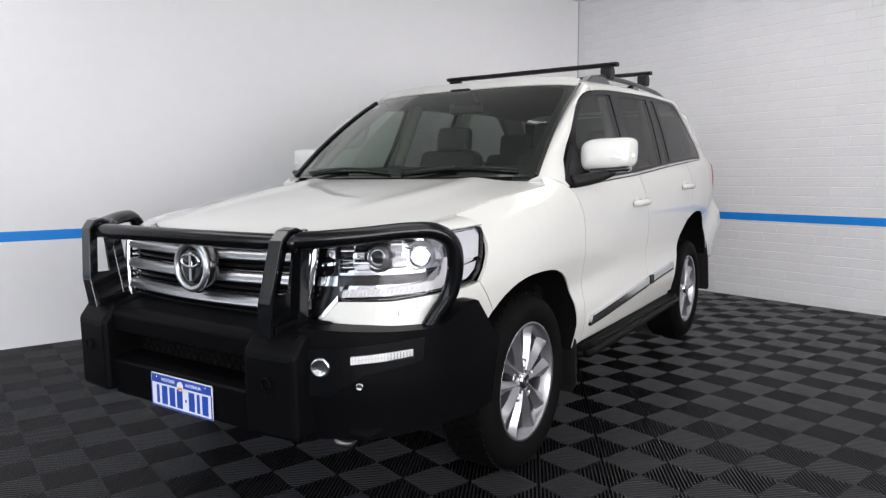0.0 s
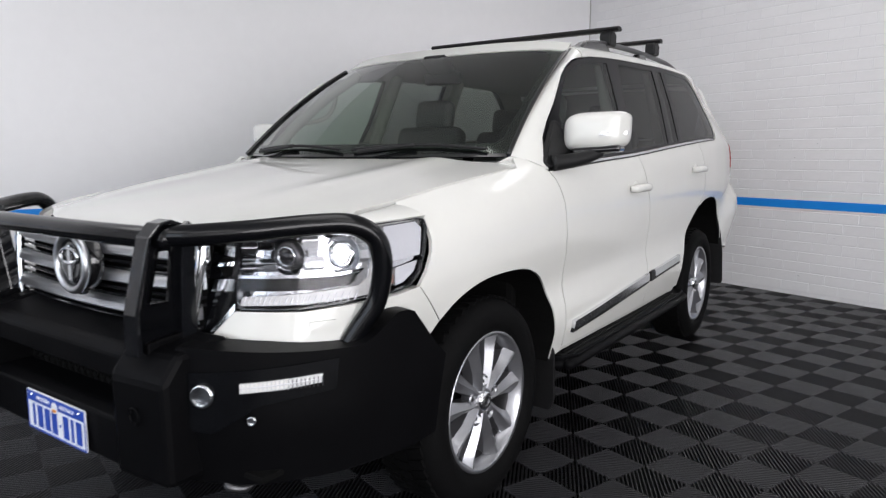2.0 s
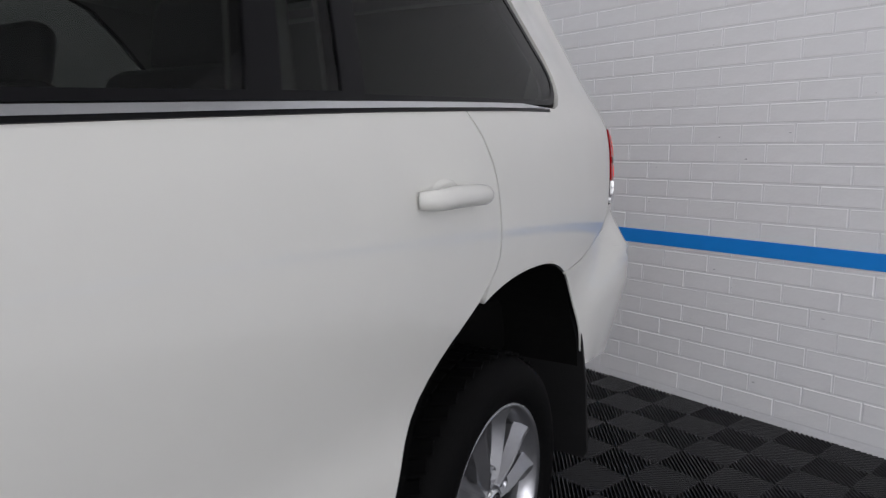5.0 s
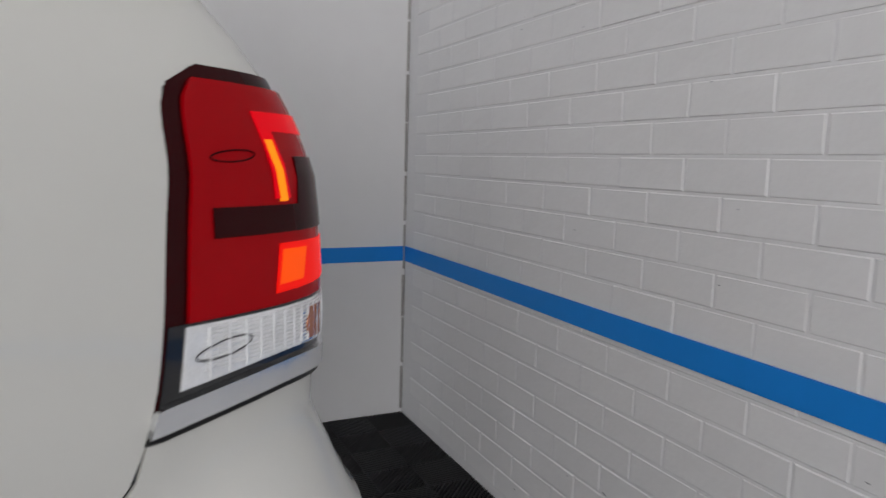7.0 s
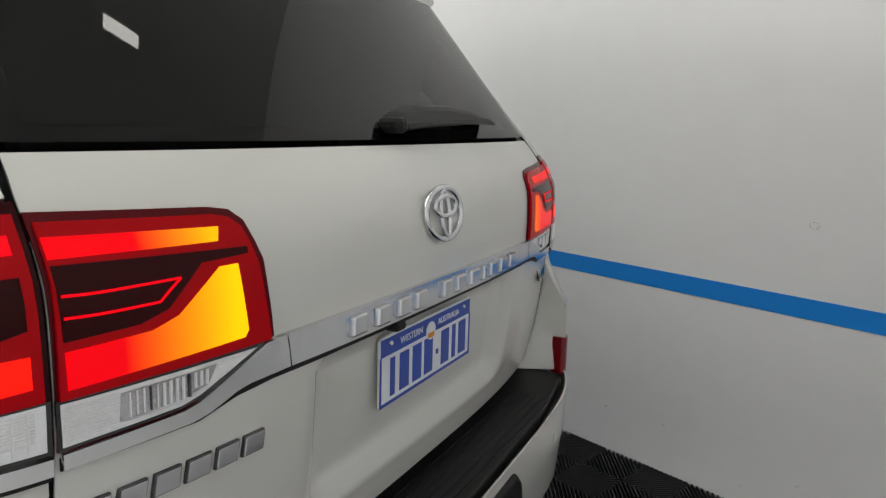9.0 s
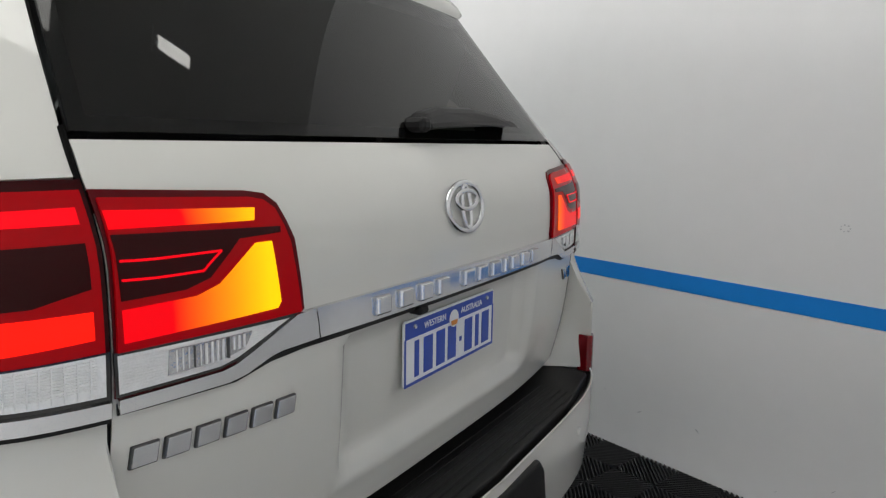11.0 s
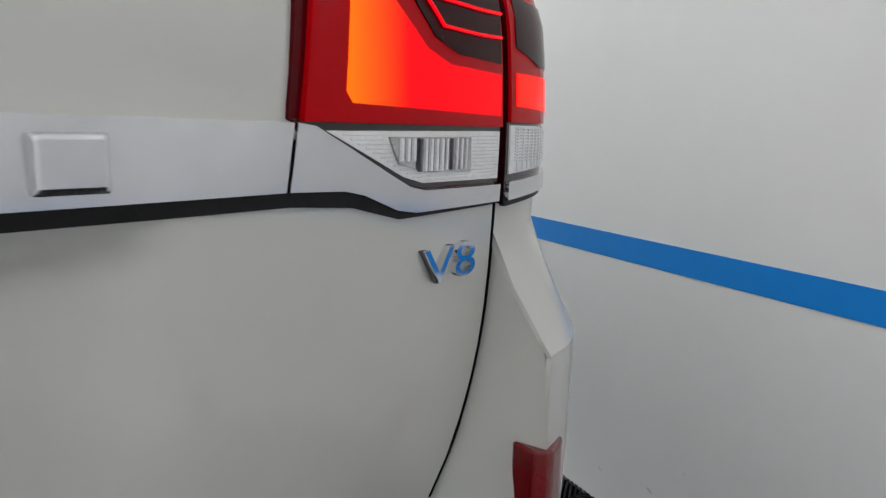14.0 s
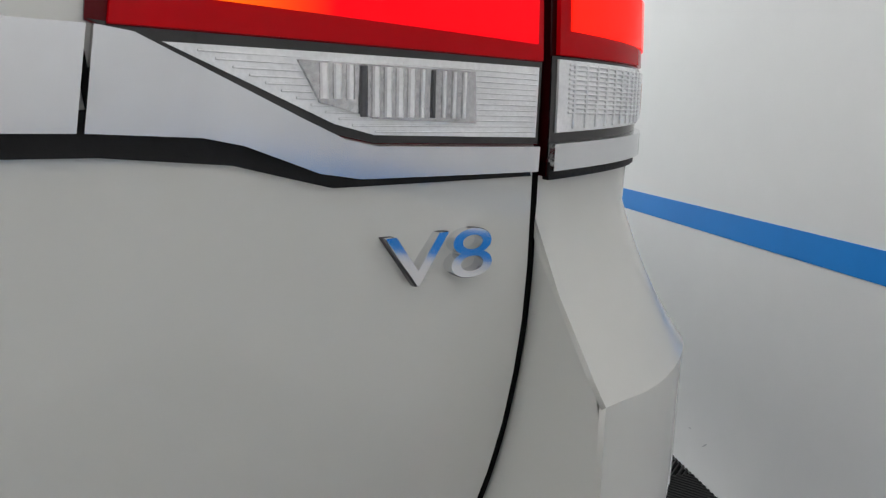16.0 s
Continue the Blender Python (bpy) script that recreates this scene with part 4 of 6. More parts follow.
# door handles
for sx in (1, -1):
    for y, z in ((1.375, 1.122), (2.497, 1.202)):
        h = new("door_handle")
        h.parent = car
        xs = side_x(y, z)
        slope = (side_x(y + 0.1, z) - side_x(y - 0.1, z)) / 0.2
        cup = bmesh.new()
        bmesh.ops.create_uvsphere(cup, u_segments=20, v_segments=10, radius=1)
        bmesh.ops.transform(cup, matrix=Matrix.Translation((sx * (xs - 0.006), y - 0.01, z + 0.004)) @ Matrix.Diagonal((0.011, 0.062, 0.034, 1)), verts=cup.verts)
        part("handle_cup", cup, PAINT, h, smooth=True)
        part("grip", tube([(sx * (xs + 0.002), y - 0.105, z - 0.002), (sx * (xs + 0.030), y - 0.085, z), (sx * (xs + 0.036), y - 0.02, z + 0.004), (sx * (xs + 0.036), y + 0.05, z + 0.004), (sx * (xs + 0.028), y + 0.095, z + 0.002), (sx * (xs + 0.002), y + 0.112, z)],
                          lambda t: 0.017 + 0.005 * math.sin(t * 3.14), sides=12), PAINT, h, smooth=True)
        part("lock_cap", box((0.02, 0.028, 0.026), (sx * (xs + 0.022), y + 0.10, z + 0.002), 0.007), PAINT, h)

# door mirrors
for sx in (1, -1):
    mir = new("door_mirror")
    mir.parent = car
    mir.location = (-sx * 0.056, 0.050, -0.004)
    bm = bmesh.new()
    out = []
    for k in range(40):
        a = math.tau * k / 40
        c, s = math.cos(a), math.sin(a)
        out.append((0.992 + 0.156 * math.copysign(abs(c) ** 0.42, c) + 0.010 * s, 1.392 + 0.094 * math.copysign(abs(s) ** 0.45, s) + 0.010 * c))
    depth = pchip([0.0, 0.5, 0.8, 0.92, 1.0], [-0.072, -0.069, -0.056, -0.038, 0.0])
    bulge = lambda x: 0.7 * (x - 0.992) ** 2 + 0.12 * (x - 0.992)
    rings = []
    for f, yy in [(f, depth(f)) for f in (0.0, 0.3, 0.55, 0.72, 0.84, 0.92, 0.97, 1.0)] + [(1.0, 0.03), (0.985, 0.062)]:
        rings.append([bm.verts.new((sx * (0.992 + (x - 0.992) * f), 0.775 + yy + bulge(0.992 + (x - 0.992) * f), 1.392 + (z - 1.392) * f)) for x, z in out])
    for r0, r1 in zip(rings, rings[1:]):
        for i in range(40):
            bm.faces.new((r0[i], r0[(i + 1) % 40], r1[(i + 1) % 40], r1[i]))
    bm.faces.new(rings[-1])
    bmesh.ops.remove_doubles(bm, verts=bm.verts, dist=1e-5)
    bmesh.ops.recalc_face_normals(bm, faces=bm.faces[:])
    head = []
    head.append(part("mirror_shell", bm, PAINT, mir, smooth=True))
    head.append(part("mirror_glass", box((0.25, 0.006, 0.145), (sx * 0.992, 0.853, 1.392), 0.002, (0, 0, sx * 7)), CHROME, mir))
    part("mirror_base", tube([(sx * 0.985, 0.43, 1.258), (sx * 1.030, 0.50, 1.268), (sx * 1.075, 0.57, 1.285), (sx * 1.115, 0.625, 1.308)], lambda t: 0.034 - 0.010 * t, sides=12), TRIM, mir, smooth=True)
    head.append(part("mirror_underside", box((0.24, 0.125, 0.034), (sx * 1.012, 0.780, 1.300), 0.015, (0, sx * -4, sx * 9)), BLACK_GLOSS, mir))
    strip_y = lambda u: 0.775 + depth(min(1.0, abs(u - 0.992) / 0.150)) + bulge(u)
    head.append(part("indicator", prism([(1.040, 1.368), (1.075, 1.366), (1.146, 1.372), (1.147, 1.392), (1.075, 1.390), (1.055, 1.386)], lambda u, v, w, s=sx: (s * (u + 0.004 * (u > 1.14)), strip_y(u) - 0.013 + w, v), 0.045, 0.002), LENS_WHITE, mir, "clear indicator strip"))
    head.append(part("indicator_lamp", prism([(1.058, 1.371), (1.140, 1.376), (1.140, 1.381), (1.062, 1.377)], lambda u, v, w, s=sx: (s * u, strip_y(u) - 0.0145 + w, v), 0.01, 0.001), CHROME, mir))
    swing = Matrix.Translation((sx * 1.082, 0.613, 1.393)) @ Matrix.Scale(0.86, 4) @ Matrix.Translation((-sx * 0.992, -0.759, -1.392))
    for ob in head:
        ob.data.transform(swing)
    part("mirror_foot", prism([(0.450, 1.238), (0.70, 1.258), (0.72, 1.29), (0.67, 1.33), (0.640, 1.43), (0.61, 1.435), (0.51, 1.325), (0.442, 1.258)], lambda u, v, w, s=sx: (s * (side_x(u, v) + 0.052 + w), u - 0.05, v + 0.004), 0.018, 0.004), TRIM, mir)

# ---- tailgate, rear lamps and bumper ----
def ease(v, a, b):
    t = min(1.0, max(0.0, (v - a) / (b - a)))
    return t * t * (3 - 2 * t)


def gate(off=0.0):
    def fn(x, z):
        ax = abs(x)
        y = REAR_Y(z) - 0.055 * (ax / 0.757) ** 3.0
        dip = (1 - ease(ax, 0.335, 0.372 - 0.05 * (1.12 - z))) * ease(z, 0.880, 0.904) * (1 - ease(z, 1.122, 1.142))
        y -= 0.004 * math.exp(-((z - 1.204) / 0.008) ** 2) * (1 - ease(ax, 0.44, 0.47))
        y += 0.005 * math.exp(-((z - 0.886) / 0.014) ** 2) * (1 - ease(ax, 0.36, 0.46))
        return (x, y - 0.032 * dip + off, z)
    return fn


rear_gate = new("tailgate")
rear_gate.parent = car
zz = np.linspace(0.80, 1.436, 16)
gate_outline = [(-SEAM_X(z) + 0.004, z) for z in zz] + [(SEAM_X(z) - 0.004, z) for z in zz[::-1]]
skin("gate_panel", PAINT, rear_gate, gate_outline, gate(), step=0.022, flange=0.02, centre=(0, 1.5, 1.1))
zg = np.linspace(1.446, 1.80, 9)
glass_edge = lambda z, d: SEAM_X(z) - d
outer = [(-glass_edge(z, 0.006), z) for z in zg] + [(glass_edge(z, 0.006), z) for z in zg[::-1]]
zi = np.linspace(1.465, 1.775, 8)
inner = [(-glass_edge(z, 0.03), z) for z in zi] + [(glass_edge(z, 0.03), z) for z in zi[::-1]]
skin("rear_window_border", BLACK_GLOSS, rear_gate, outer, gate(-0.002), holes=(inner,), step=0.06, flange=0.02, centre=(0, 1.5, 1.1))
skin("rear_window", GLASS_REAR, rear_gate, outer, gate(0.002), step=0.08, flange=0, label="dark tinted rear window", centre=(0, 1.5, 1.1))
gz = lambda z: REAR_Y(z)
part("wiper_cover", prism([(0.035, 1.462), (0.045, 1.478), (0.02, 1.497), (-0.06, 1.512), (-0.20, 1.516), (-0.30, 1.508), (-0.40, 1.488), (-0.41, 1.481), (-0.30, 1.478), (-0.05, 1.468)],
                          lambda u, v, w: (u, gz(v) + 0.003 - 0.055 * (abs(u) / 0.757) ** 3 + w, v), 0.042, 0.012), TRIM, rear_gate, "black plastic rear wiper cover")
part("wiper_pivot", box((0.035, 0.05, 0.03), (0.045, gz(1.47) + 0.02, 1.472), 0.01), TRIM, rear_gate)
part("spoiler", prism([(-0.62, 3.44), (-0.58, 3.57), (0, 3.60), (0.58, 3.57), (0.62, 3.44)], lambda u, v, w: (u, v, 1.842 + w - 0.02 * (v - 3.44)), 0.03, 0.01), PAINT, car)

# chrome garnish over the plate, in three pieces
skin("garnish", SATIN, rear_gate, [(-0.4525, 1.150), (0.433, 1.150), (0.4385, 1.196), (0.30, 1.197), (-0.30, 1.197), (-0.4595, 1.196)], gate(0.010), step=0.05, flange=0.024, centre=(0, 1.5, 1.1), label="satin chrome bar across the tailgate")
# black strip built in for the shadow line under the bar
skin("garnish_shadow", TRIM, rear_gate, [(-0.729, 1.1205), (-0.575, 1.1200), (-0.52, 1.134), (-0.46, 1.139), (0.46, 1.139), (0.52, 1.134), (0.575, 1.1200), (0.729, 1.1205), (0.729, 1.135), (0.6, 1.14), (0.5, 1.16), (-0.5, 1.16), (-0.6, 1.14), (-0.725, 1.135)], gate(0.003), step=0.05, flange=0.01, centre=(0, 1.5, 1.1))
GARN = [(0.505, 1.148), (0.525, 1.144), (0.565, 1.129), (0.59, 1.125), (0.730, 1.124), (0.730, 1.141), (0.60, 1.143), (0.58, 1.147), (0.555, 1.158), (0.478, 1.194)]
for sx, low, high in ((1, 0.4355, 0.4415), (-1, 0.4555, 0.4625)):
    skin("garnish", SATIN, rear_gate, [(low, 1.150)] + GARN + [(high, 1.196)], lambda x, z, sx=sx: (lambda p: (sx * p[0], p[1], p[2]))(gate(0.010)(x, z)), step=0.03, flange=0.024, centre=(0, 1.5, 1.1), label="satin chrome end piece under the tail lamp")

part("reversing_camera", box((0.032, 0.030, 0.016), (0.168, gate(0.0)(0.168, 1.16)[1] - 0.002, 1.138), 0.007, segments=3), TRIM, rear_gate, "small black reversing camera under the bar")

# raised blocks where the chrome name stands on the bar
xpos = [0.292, 0.228, 0.165, 0.108, 0.010, -0.048, -0.108, -0.157, -0.205, -0.262, -0.318]
for i, x in enumerate(xpos):
    wdt = 0.014 if i == 7 else 0.036
    # greyer backing plate stands in for the shading at the block's edges
    part("emblem_base", box((wdt + 0.0015, 0.006, 0.0315), (x - 0.0005, gate(0.010)(x, 1.173)[1] + 0.001, 1.1727), 0.0015), GRILLE_CHROME, rear_gate)
    part("emblem_block", box((wdt, 0.010, 0.030), (x, gate(0.010)(x, 1.173)[1] + 0.003, 1.173), 0.003), SATIN, rear_gate)
for i in range(6):
    x = 0.70 - i * 0.0415
    # dark plate behind each block draws its edge shading
    for nm, mat, grow, out in (("emblem_base", STEEL, 0.0015, 0.0005), ("emblem_block", GRILLE_CHROME, 0.0, 0.003)):
        plate = prism([(-0.0175 - grow, -0.0125 - grow), (0.0135 + grow, -0.0125 - grow), (0.0185 + grow, 0.0125 + grow), (-0.0125 - grow, 0.0125 + grow)],
                      lambda u, v, w, x=x, i=i, out=out: (x - u, gate(out)(x - u, 1.06)[1] + w, 1.062 - 0.0005 * i + v), 0.005, 0.0012)
        part(nm, plate, mat, rear_gate)
vm = lambda x, z, turn: Matrix.Translation(gate(0.004)(x, z)) @ Matrix.Rotation(math.pi + radians(turn), 4, "Z") @ Matrix.Rotation(math.pi / 2, 4, "X")
# slightly larger dark copy puts the letters' edge shading into colour
writing("emblem_base", "V8", 0.064, 0.0022, vm(-0.6515, 1.0705, 9) @ Matrix.Diagonal((1.28, 0.75, 1, 1)), STEEL, rear_gate, "dark backing copy standing in for the lettering's edge shading")
writing("engine_emblem", "V8", 0.062, 0.0045, vm(-0.651, 1.071, 9) @ Matrix.Diagonal((1.28, 0.75, 1, 1)), CHROME, rear_gate, "chrome V8 lettering")


def oval(cx, cz, rx, rz, rad, y, mat, parent, name, tilt=0.0, n=28):
    pts = [(cx + rx * math.cos(math.tau * k / n), y + tilt * rz * math.sin(math.tau * k / n), cz + rz * math.sin(math.tau * k / n)) for k in range(n)]
    return part(name, tube(pts, rad, sides=10, closed=True, smooth_steps=2), mat, parent, smooth=True)


ty = REAR_Y(1.31) + 0.004
oval(0.002, 1.313, 0.068, 0.047, 0.0062, ty, SATIN, rear_gate, "badge_ring", tilt=-0.15)
oval(0.002, 1.327, 0.040, 0.018, 0.0052, ty + 0.002, SATIN, rear_gate, "badge_oval", tilt=-0.15)
oval(0.002, 1.313, 0.016, 0.042, 0.0050, ty + 0.002, SATIN, rear_gate, "badge_oval", tilt=-0.15)


def number_plate(parent, centre, out, grow=0.96):
    """Plate in a vertical plane, facing y = out; the registration is left as plain bars."""
    cx, cy, cz = centre
    p = new("number_plate")
    p.parent = parent
    part("plate", prism([(-0.186, -0.062), (-0.181, -0.067), (0.181, -0.067), (0.186, -0.062), (0.186, 0.062), (0.181, 0.067), (-0.181, 0.067), (-0.186, 0.062)], lambda u, v, w: (cx + grow * u, cy + out * w, cz + grow * v), 0.004), PLATE_WHITE, p)
    s = -out
    place = lambda u, v, w: (cx + grow * s * u, cy + out * w, cz + grow * v)
    part("band", prism([(-0.182, 0.030), (0.182, 0.030), (0.182, 0.063), (-0.182, 0.063)], lambda u, v, w: place(u, v, 0.004 + w), 0.0012), PLATE_BLUE, p, "blue band along the top")
    for u0, u1, v0, v1 in ((-0.185, 0.185, -0.066, -0.060), (-0.185, -0.180, -0.06, 0.03), (0.180, 0.185, -0.06, 0.03)):
        part("rim_line", prism([(u0, v0), (u1, v0), (u1, v1), (u0, v1)], lambda u, v, w: place(u, v, 0.004 + w), 0.0012), PLATE_BLUE, p)
    for u, wd in ((-0.142, 0.016), (-0.100, 0.034), (-0.052, 0.034), (-0.006, 0.034), (0.066, 0.034), (0.106, 0.016), (0.146, 0.034)):
        part("bar", prism([(u - wd / 2, -0.052), (u + wd / 2, -0.052), (u + wd / 2, 0.022), (u - wd / 2, 0.022)], lambda a, b, w: place(a, b, 0.004 + w), 0.0015, 0.0005, 1), PLATE_BLUE, p, "plain blue bar")
    part("bar", prism([(0.027, -0.022), (0.035, -0.022), (0.035, -0.012), (0.027, -0.012)], lambda a, b, w: place(a, b, 0.004 + w), 0.0015), PLATE_BLUE, p)
    rot = Matrix.Rotation(math.pi / 2, 4, "X") if out < 0 else Matrix.Rotation(math.pi, 4, "Z") @ Matrix.Rotation(math.pi / 2, 4, "X")
    for word, u in (("WESTERN", -0.075), ("AUSTRALIA", 0.078)):
        writing("lettering", word, 0.018, 0.0006, Matrix.Translation(place(u, 0.046, 0.0058)) @ rot, PLATE_WHITE, p, "small white lettering")
    disc = lathe([(0.0, 0.0), (0.0, 0.018), (0.0014, 0.018), (0.0014, 0.0)], 24)
    bmesh.ops.transform(disc, matrix=Matrix.Translation(place(-0.0, 0.036, 0.005)) @ Matrix.Rotation(out * math.pi / 2, 4, "Z"), verts=disc.verts)
    part("crest", disc, PLATE_WHITE, p)
    part("crest_base", prism([(-0.011, 0.022), (0.011, 0.022), (0.013, 0.032), (-0.013, 0.032)], lambda u, v, w: place(u, v, 0.0064 + w), 0.001), ORANGE, p, "orange lower half of the crest")
    for u in (-0.15, 0.15):
        b = lathe([(0.0, 0.005), (0.003, 0.004), (0.0035, 0.0)], 12)
        bmesh.ops.transform(b, matrix=Matrix.Translation(place(u, 0.052, 0.005)) @ Matrix.Rotation(out * math.pi / 2, 4, "Z"), verts=b.verts)
        part("screw", b, SATIN, p)
    return p


number_plate(rear_gate, (0.001, 3.944, 1.047), 1)

# tail lamps: outer half on the body corner, inner half on the gate
for sx in (1, -1):
    flip = (lambda f: (lambda u, v: (lambda p: (sx * p[0], p[1], p[2]))(f(u, v))))
    lamp = new("tail_lamp")
    lamp.parent = car
    cs = lambda off: flip(lambda c, z: corner_side(off + 0.0075 * c * c)(c, z))
    gs = lambda off: flip(gate(off))
    cc = lambda z: LAMP_C(z)
    ctr = (0, 1.5, 1.2)
    foot = lambda up, c0, c1: [(c, LAMP_FOOT(c) + up) for c in np.linspace(c1, c0, 12)]
    full_c = lambda z0, z1, c1=0.97, d=0.0: [(cc(z) + d, z) for z in np.linspace(z0, z1, 14)] + [(c1, z1), (c1, z0)]
    over_foot = lambda up, z1, c1, d: [(cc(z) + d, z) for z in np.linspace(LAMP_FOOT(0.1) + up, z1, 8)] + [(c1, z1)] + foot(up, cc(1.14) + d + 0.004, c1)
    skin("lamp_frame", LENS_DARK, lamp, [(cc(z), z) for z in np.linspace(1.120, 1.392, 18)] + [(0.999, 1.392)] + foot(-0.004, 0.10, 0.999), cs(0.0005), step=0.04, aspect=0.35, flange=0.02, centre=ctr)
    skin("red_lens", LENS_RED, lamp, full_c(1.202, 1.381, 0.985, 0.031), cs(0.004), step=0.03, aspect=0.35, flange=0.016, centre=ctr)
    skin("clear_lens", LENS_WHITE, lamp, over_foot(0.026, 1.199, 0.985, 0.028), cs(0.0035), step=0.025, aspect=0.35, flange=0.016, centre=ctr, label="clear ribbed reversing lens")
    skin("garnish", SATIN, lamp, [(0.100, 1.142), (0.092, 1.1245)] + foot(0.0, 0.11, 0.995)[::-1] + foot(0.0185, 0.11, 0.995), cs(0.007), step=0.03, aspect=0.35, flange=0.022, centre=ctr, label="satin chrome strip")
    for oc, oz, ow, oh, tilt in ((0.205, 1.178, 0.052, 0.0062, 0.003), (0.262, 1.324, 0.050, 0.0042, 0.002)):
        part("lens_mark", tube([cs(0.0046)(oc + ow * math.cos(math.tau * k / 20), oz + tilt * math.cos(math.tau * k / 20) + oh * math.sin(math.tau * k / 20)) for k in range(20)], 0.0007, sides=6, closed=True, smooth_steps=2), STEEL if oz < 1.2 else LENS_DARK, lamp, "oval approval mark moulded in the lens")
    skin("dark_band", LENS_DARK, lamp, [(cc(1.27) + 0.066, 1.262), (0.80, 1.262), (0.96, 1.275), (0.96, 1.325), (0.46, 1.325), (0.43, 1.285), (cc(1.28) + 0.066, 1.285)], cs(0.0052), step=0.03, aspect=0.35, flange=0.002, centre=ctr)
    skin("lit_red", LENS_LIT, lamp, [(0.40, 1.345), (0.96, 1.345), (0.96, 1.363), (0.36, 1.360), (0.345, 1.29), (0.40, 1.29)], cs(0.0052), step=0.03, aspect=0.35, flange=0.002, centre=ctr)
    skin("lit_bar", material("lit_amber_bar", (0.4, 0.03, 0.006), rough=0.2, coat=0.03, spec=0.05, emission=(1.0, 0.30, 0.006), strength=1.3), lamp, [(0.36, 1.288), (0.385, 1.288), (0.385, 1.338), (0.36, 1.338)], cs(0.0058), step=0.03, aspect=0.35, flange=0.002, centre=ctr)
    skin("lit_wedge", material("lit_orange_wedge", (0.4, 0.001, 0.004), rough=0.2, coat=0.03, spec=0.05, emission=(1.0, 0.012, 0.004), strength=0.9), lamp, [(0.325, 1.212), (0.96, 1.218), (0.96, 1.25), (0.345, 1.253)], cs(0.0052), step=0.03, aspect=0.35, flange=0.002, centre=ctr)
    skin("lit_core", LIT_CORE, lamp, [(0.335, 1.219), (0.43, 1.220), (0.455, 1.247), (0.352, 1.248)], cs(0.0056), step=0.03, aspect=0.35, flange=0.002, centre=ctr)
    # inner half
    RED = [(0.729, 1.197), (0.468, 1.197), (0.472, 1.225), (0.482, 1.30), (0.494, 1.346), (0.508, 1.358), (0.53, 1.363), (0.722, 1.372)]
    skin("lamp_frame", LENS_FRAME, lamp, [(0.732, 1.142), (0.60, 1.144), (0.575, 1.149), (0.459, 1.198), (0.462, 1.225), (0.470, 1.302), (0.484, 1.352), (0.500, 1.366), (0.53, 1.371), (0.726, 1.381)], gs(0.004), step=0.03, flange=0.02, centre=ctr)
    skin("red_lens", LENS_RED, lamp, RED, gs(0.009), step=0.03, flange=0.014, centre=ctr)
    skin("lit_band", GLOW_BAND if sx > 0 else GLOW_BAND_DIM, lamp, [(0.722, 1.337), (0.535, 1.333), (0.528, 1.349), (0.722, 1.358)], gs(0.0105), step=0.03, flange=0.002, centre=ctr)
    skin("dark_band", LENS_DARK, lamp, [(0.722, 1.256), (0.645, 1.258), (0.612, 1.268), (0.565, 1.312), (0.498, 1.314), (0.496, 1.322), (0.722, 1.331)], gs(0.0102), step=0.03, flange=0.002, centre=ctr)
    skin("lit_wedge", GLOW_WEDGE if sx > 0 else GLOW_WEDGE_DIM, lamp, [(0.722, 1.207), (0.513, 1.211), (0.507, 1.219), (0.516, 1.304), (0.542, 1.304), (0.600, 1.258), (0.632, 1.248), (0.722, 1.246)], gs(0.0108), step=0.02, flange=0.002, centre=ctr)
    for z0, x1 in ((1.300, 0.595), (1.278, 0.622)):
        part("light_line", tube([gs(0.012)(0.720, z0 + 0.002), gs(0.012)(0.68, z0), gs(0.012)(x1, z0)], 0.0016, sides=6), LENS_LIT, lamp)
    part("light_line", tube([gs(0.012)(0.595, 1.300), gs(0.012)(0.608, 1.290), gs(0.012)(0.622, 1.278)], 0.0016, sides=6), LENS_LIT, lamp)
    skin("lens_seal", BLACK_GLOSS, lamp, [(0.7315, 1.1425), (0.60, 1.1445), (0.575, 1.1495), (0.4600, 1.1985), (0.489, 1.1965), (0.7315, 1.1965)], gs(0.0048), step=0.03, flange=0.004, centre=ctr, label="black seal round the clear lens")
    skin("lens_seal", BLACK_GLOSS, lamp, over_foot(0.008, 1.201, 0.998, 0.004), cs(0.0018), step=0.03, aspect=0.35, flange=0.003, centre=ctr)
    # black strip, the shadow line under the lamp's chrome made solid
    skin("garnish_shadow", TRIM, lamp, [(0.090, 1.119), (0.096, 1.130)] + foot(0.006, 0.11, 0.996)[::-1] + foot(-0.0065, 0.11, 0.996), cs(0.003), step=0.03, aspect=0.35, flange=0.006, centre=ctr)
    CLR = [(0.728, 1.147), (0.60, 1.149), (0.575, 1.155), (0.490, 1.191), (0.728, 1.193)]
    skin("clear_lens", LENS_WHITE, lamp, CLR, gs(0.006), step=0.02, flange=0.014, centre=ctr, label="clear ribbed reversing lens")
    for k in range(12):
        z = 1.151 + k * 0.0034
        x0 = 0.60 if z < 1.152 else min(0.60, 0.578 - (z - 1.155) / 0.036 * 0.085) + 0.006
        part("lens_rib", tube([gs(0.0065)(0.726, z), gs(0.0065)(0.66, z), gs(0.0065)(x0, z)], 0.0007, sides=5), LENS_WHITE, lamp)
    skin("bulb_box", BULB_BOX, lamp, [(0.672, 1.156), (0.60, 1.158), (0.566, 1.166), (0.554, 1.187), (0.670, 1.187)], gs(0.0084), step=0.02, flange=0.003, centre=ctr, label="ribbed bright box of the reversing bulb")
    for k in range(13):
        x = 0.568 + k * 0.0078
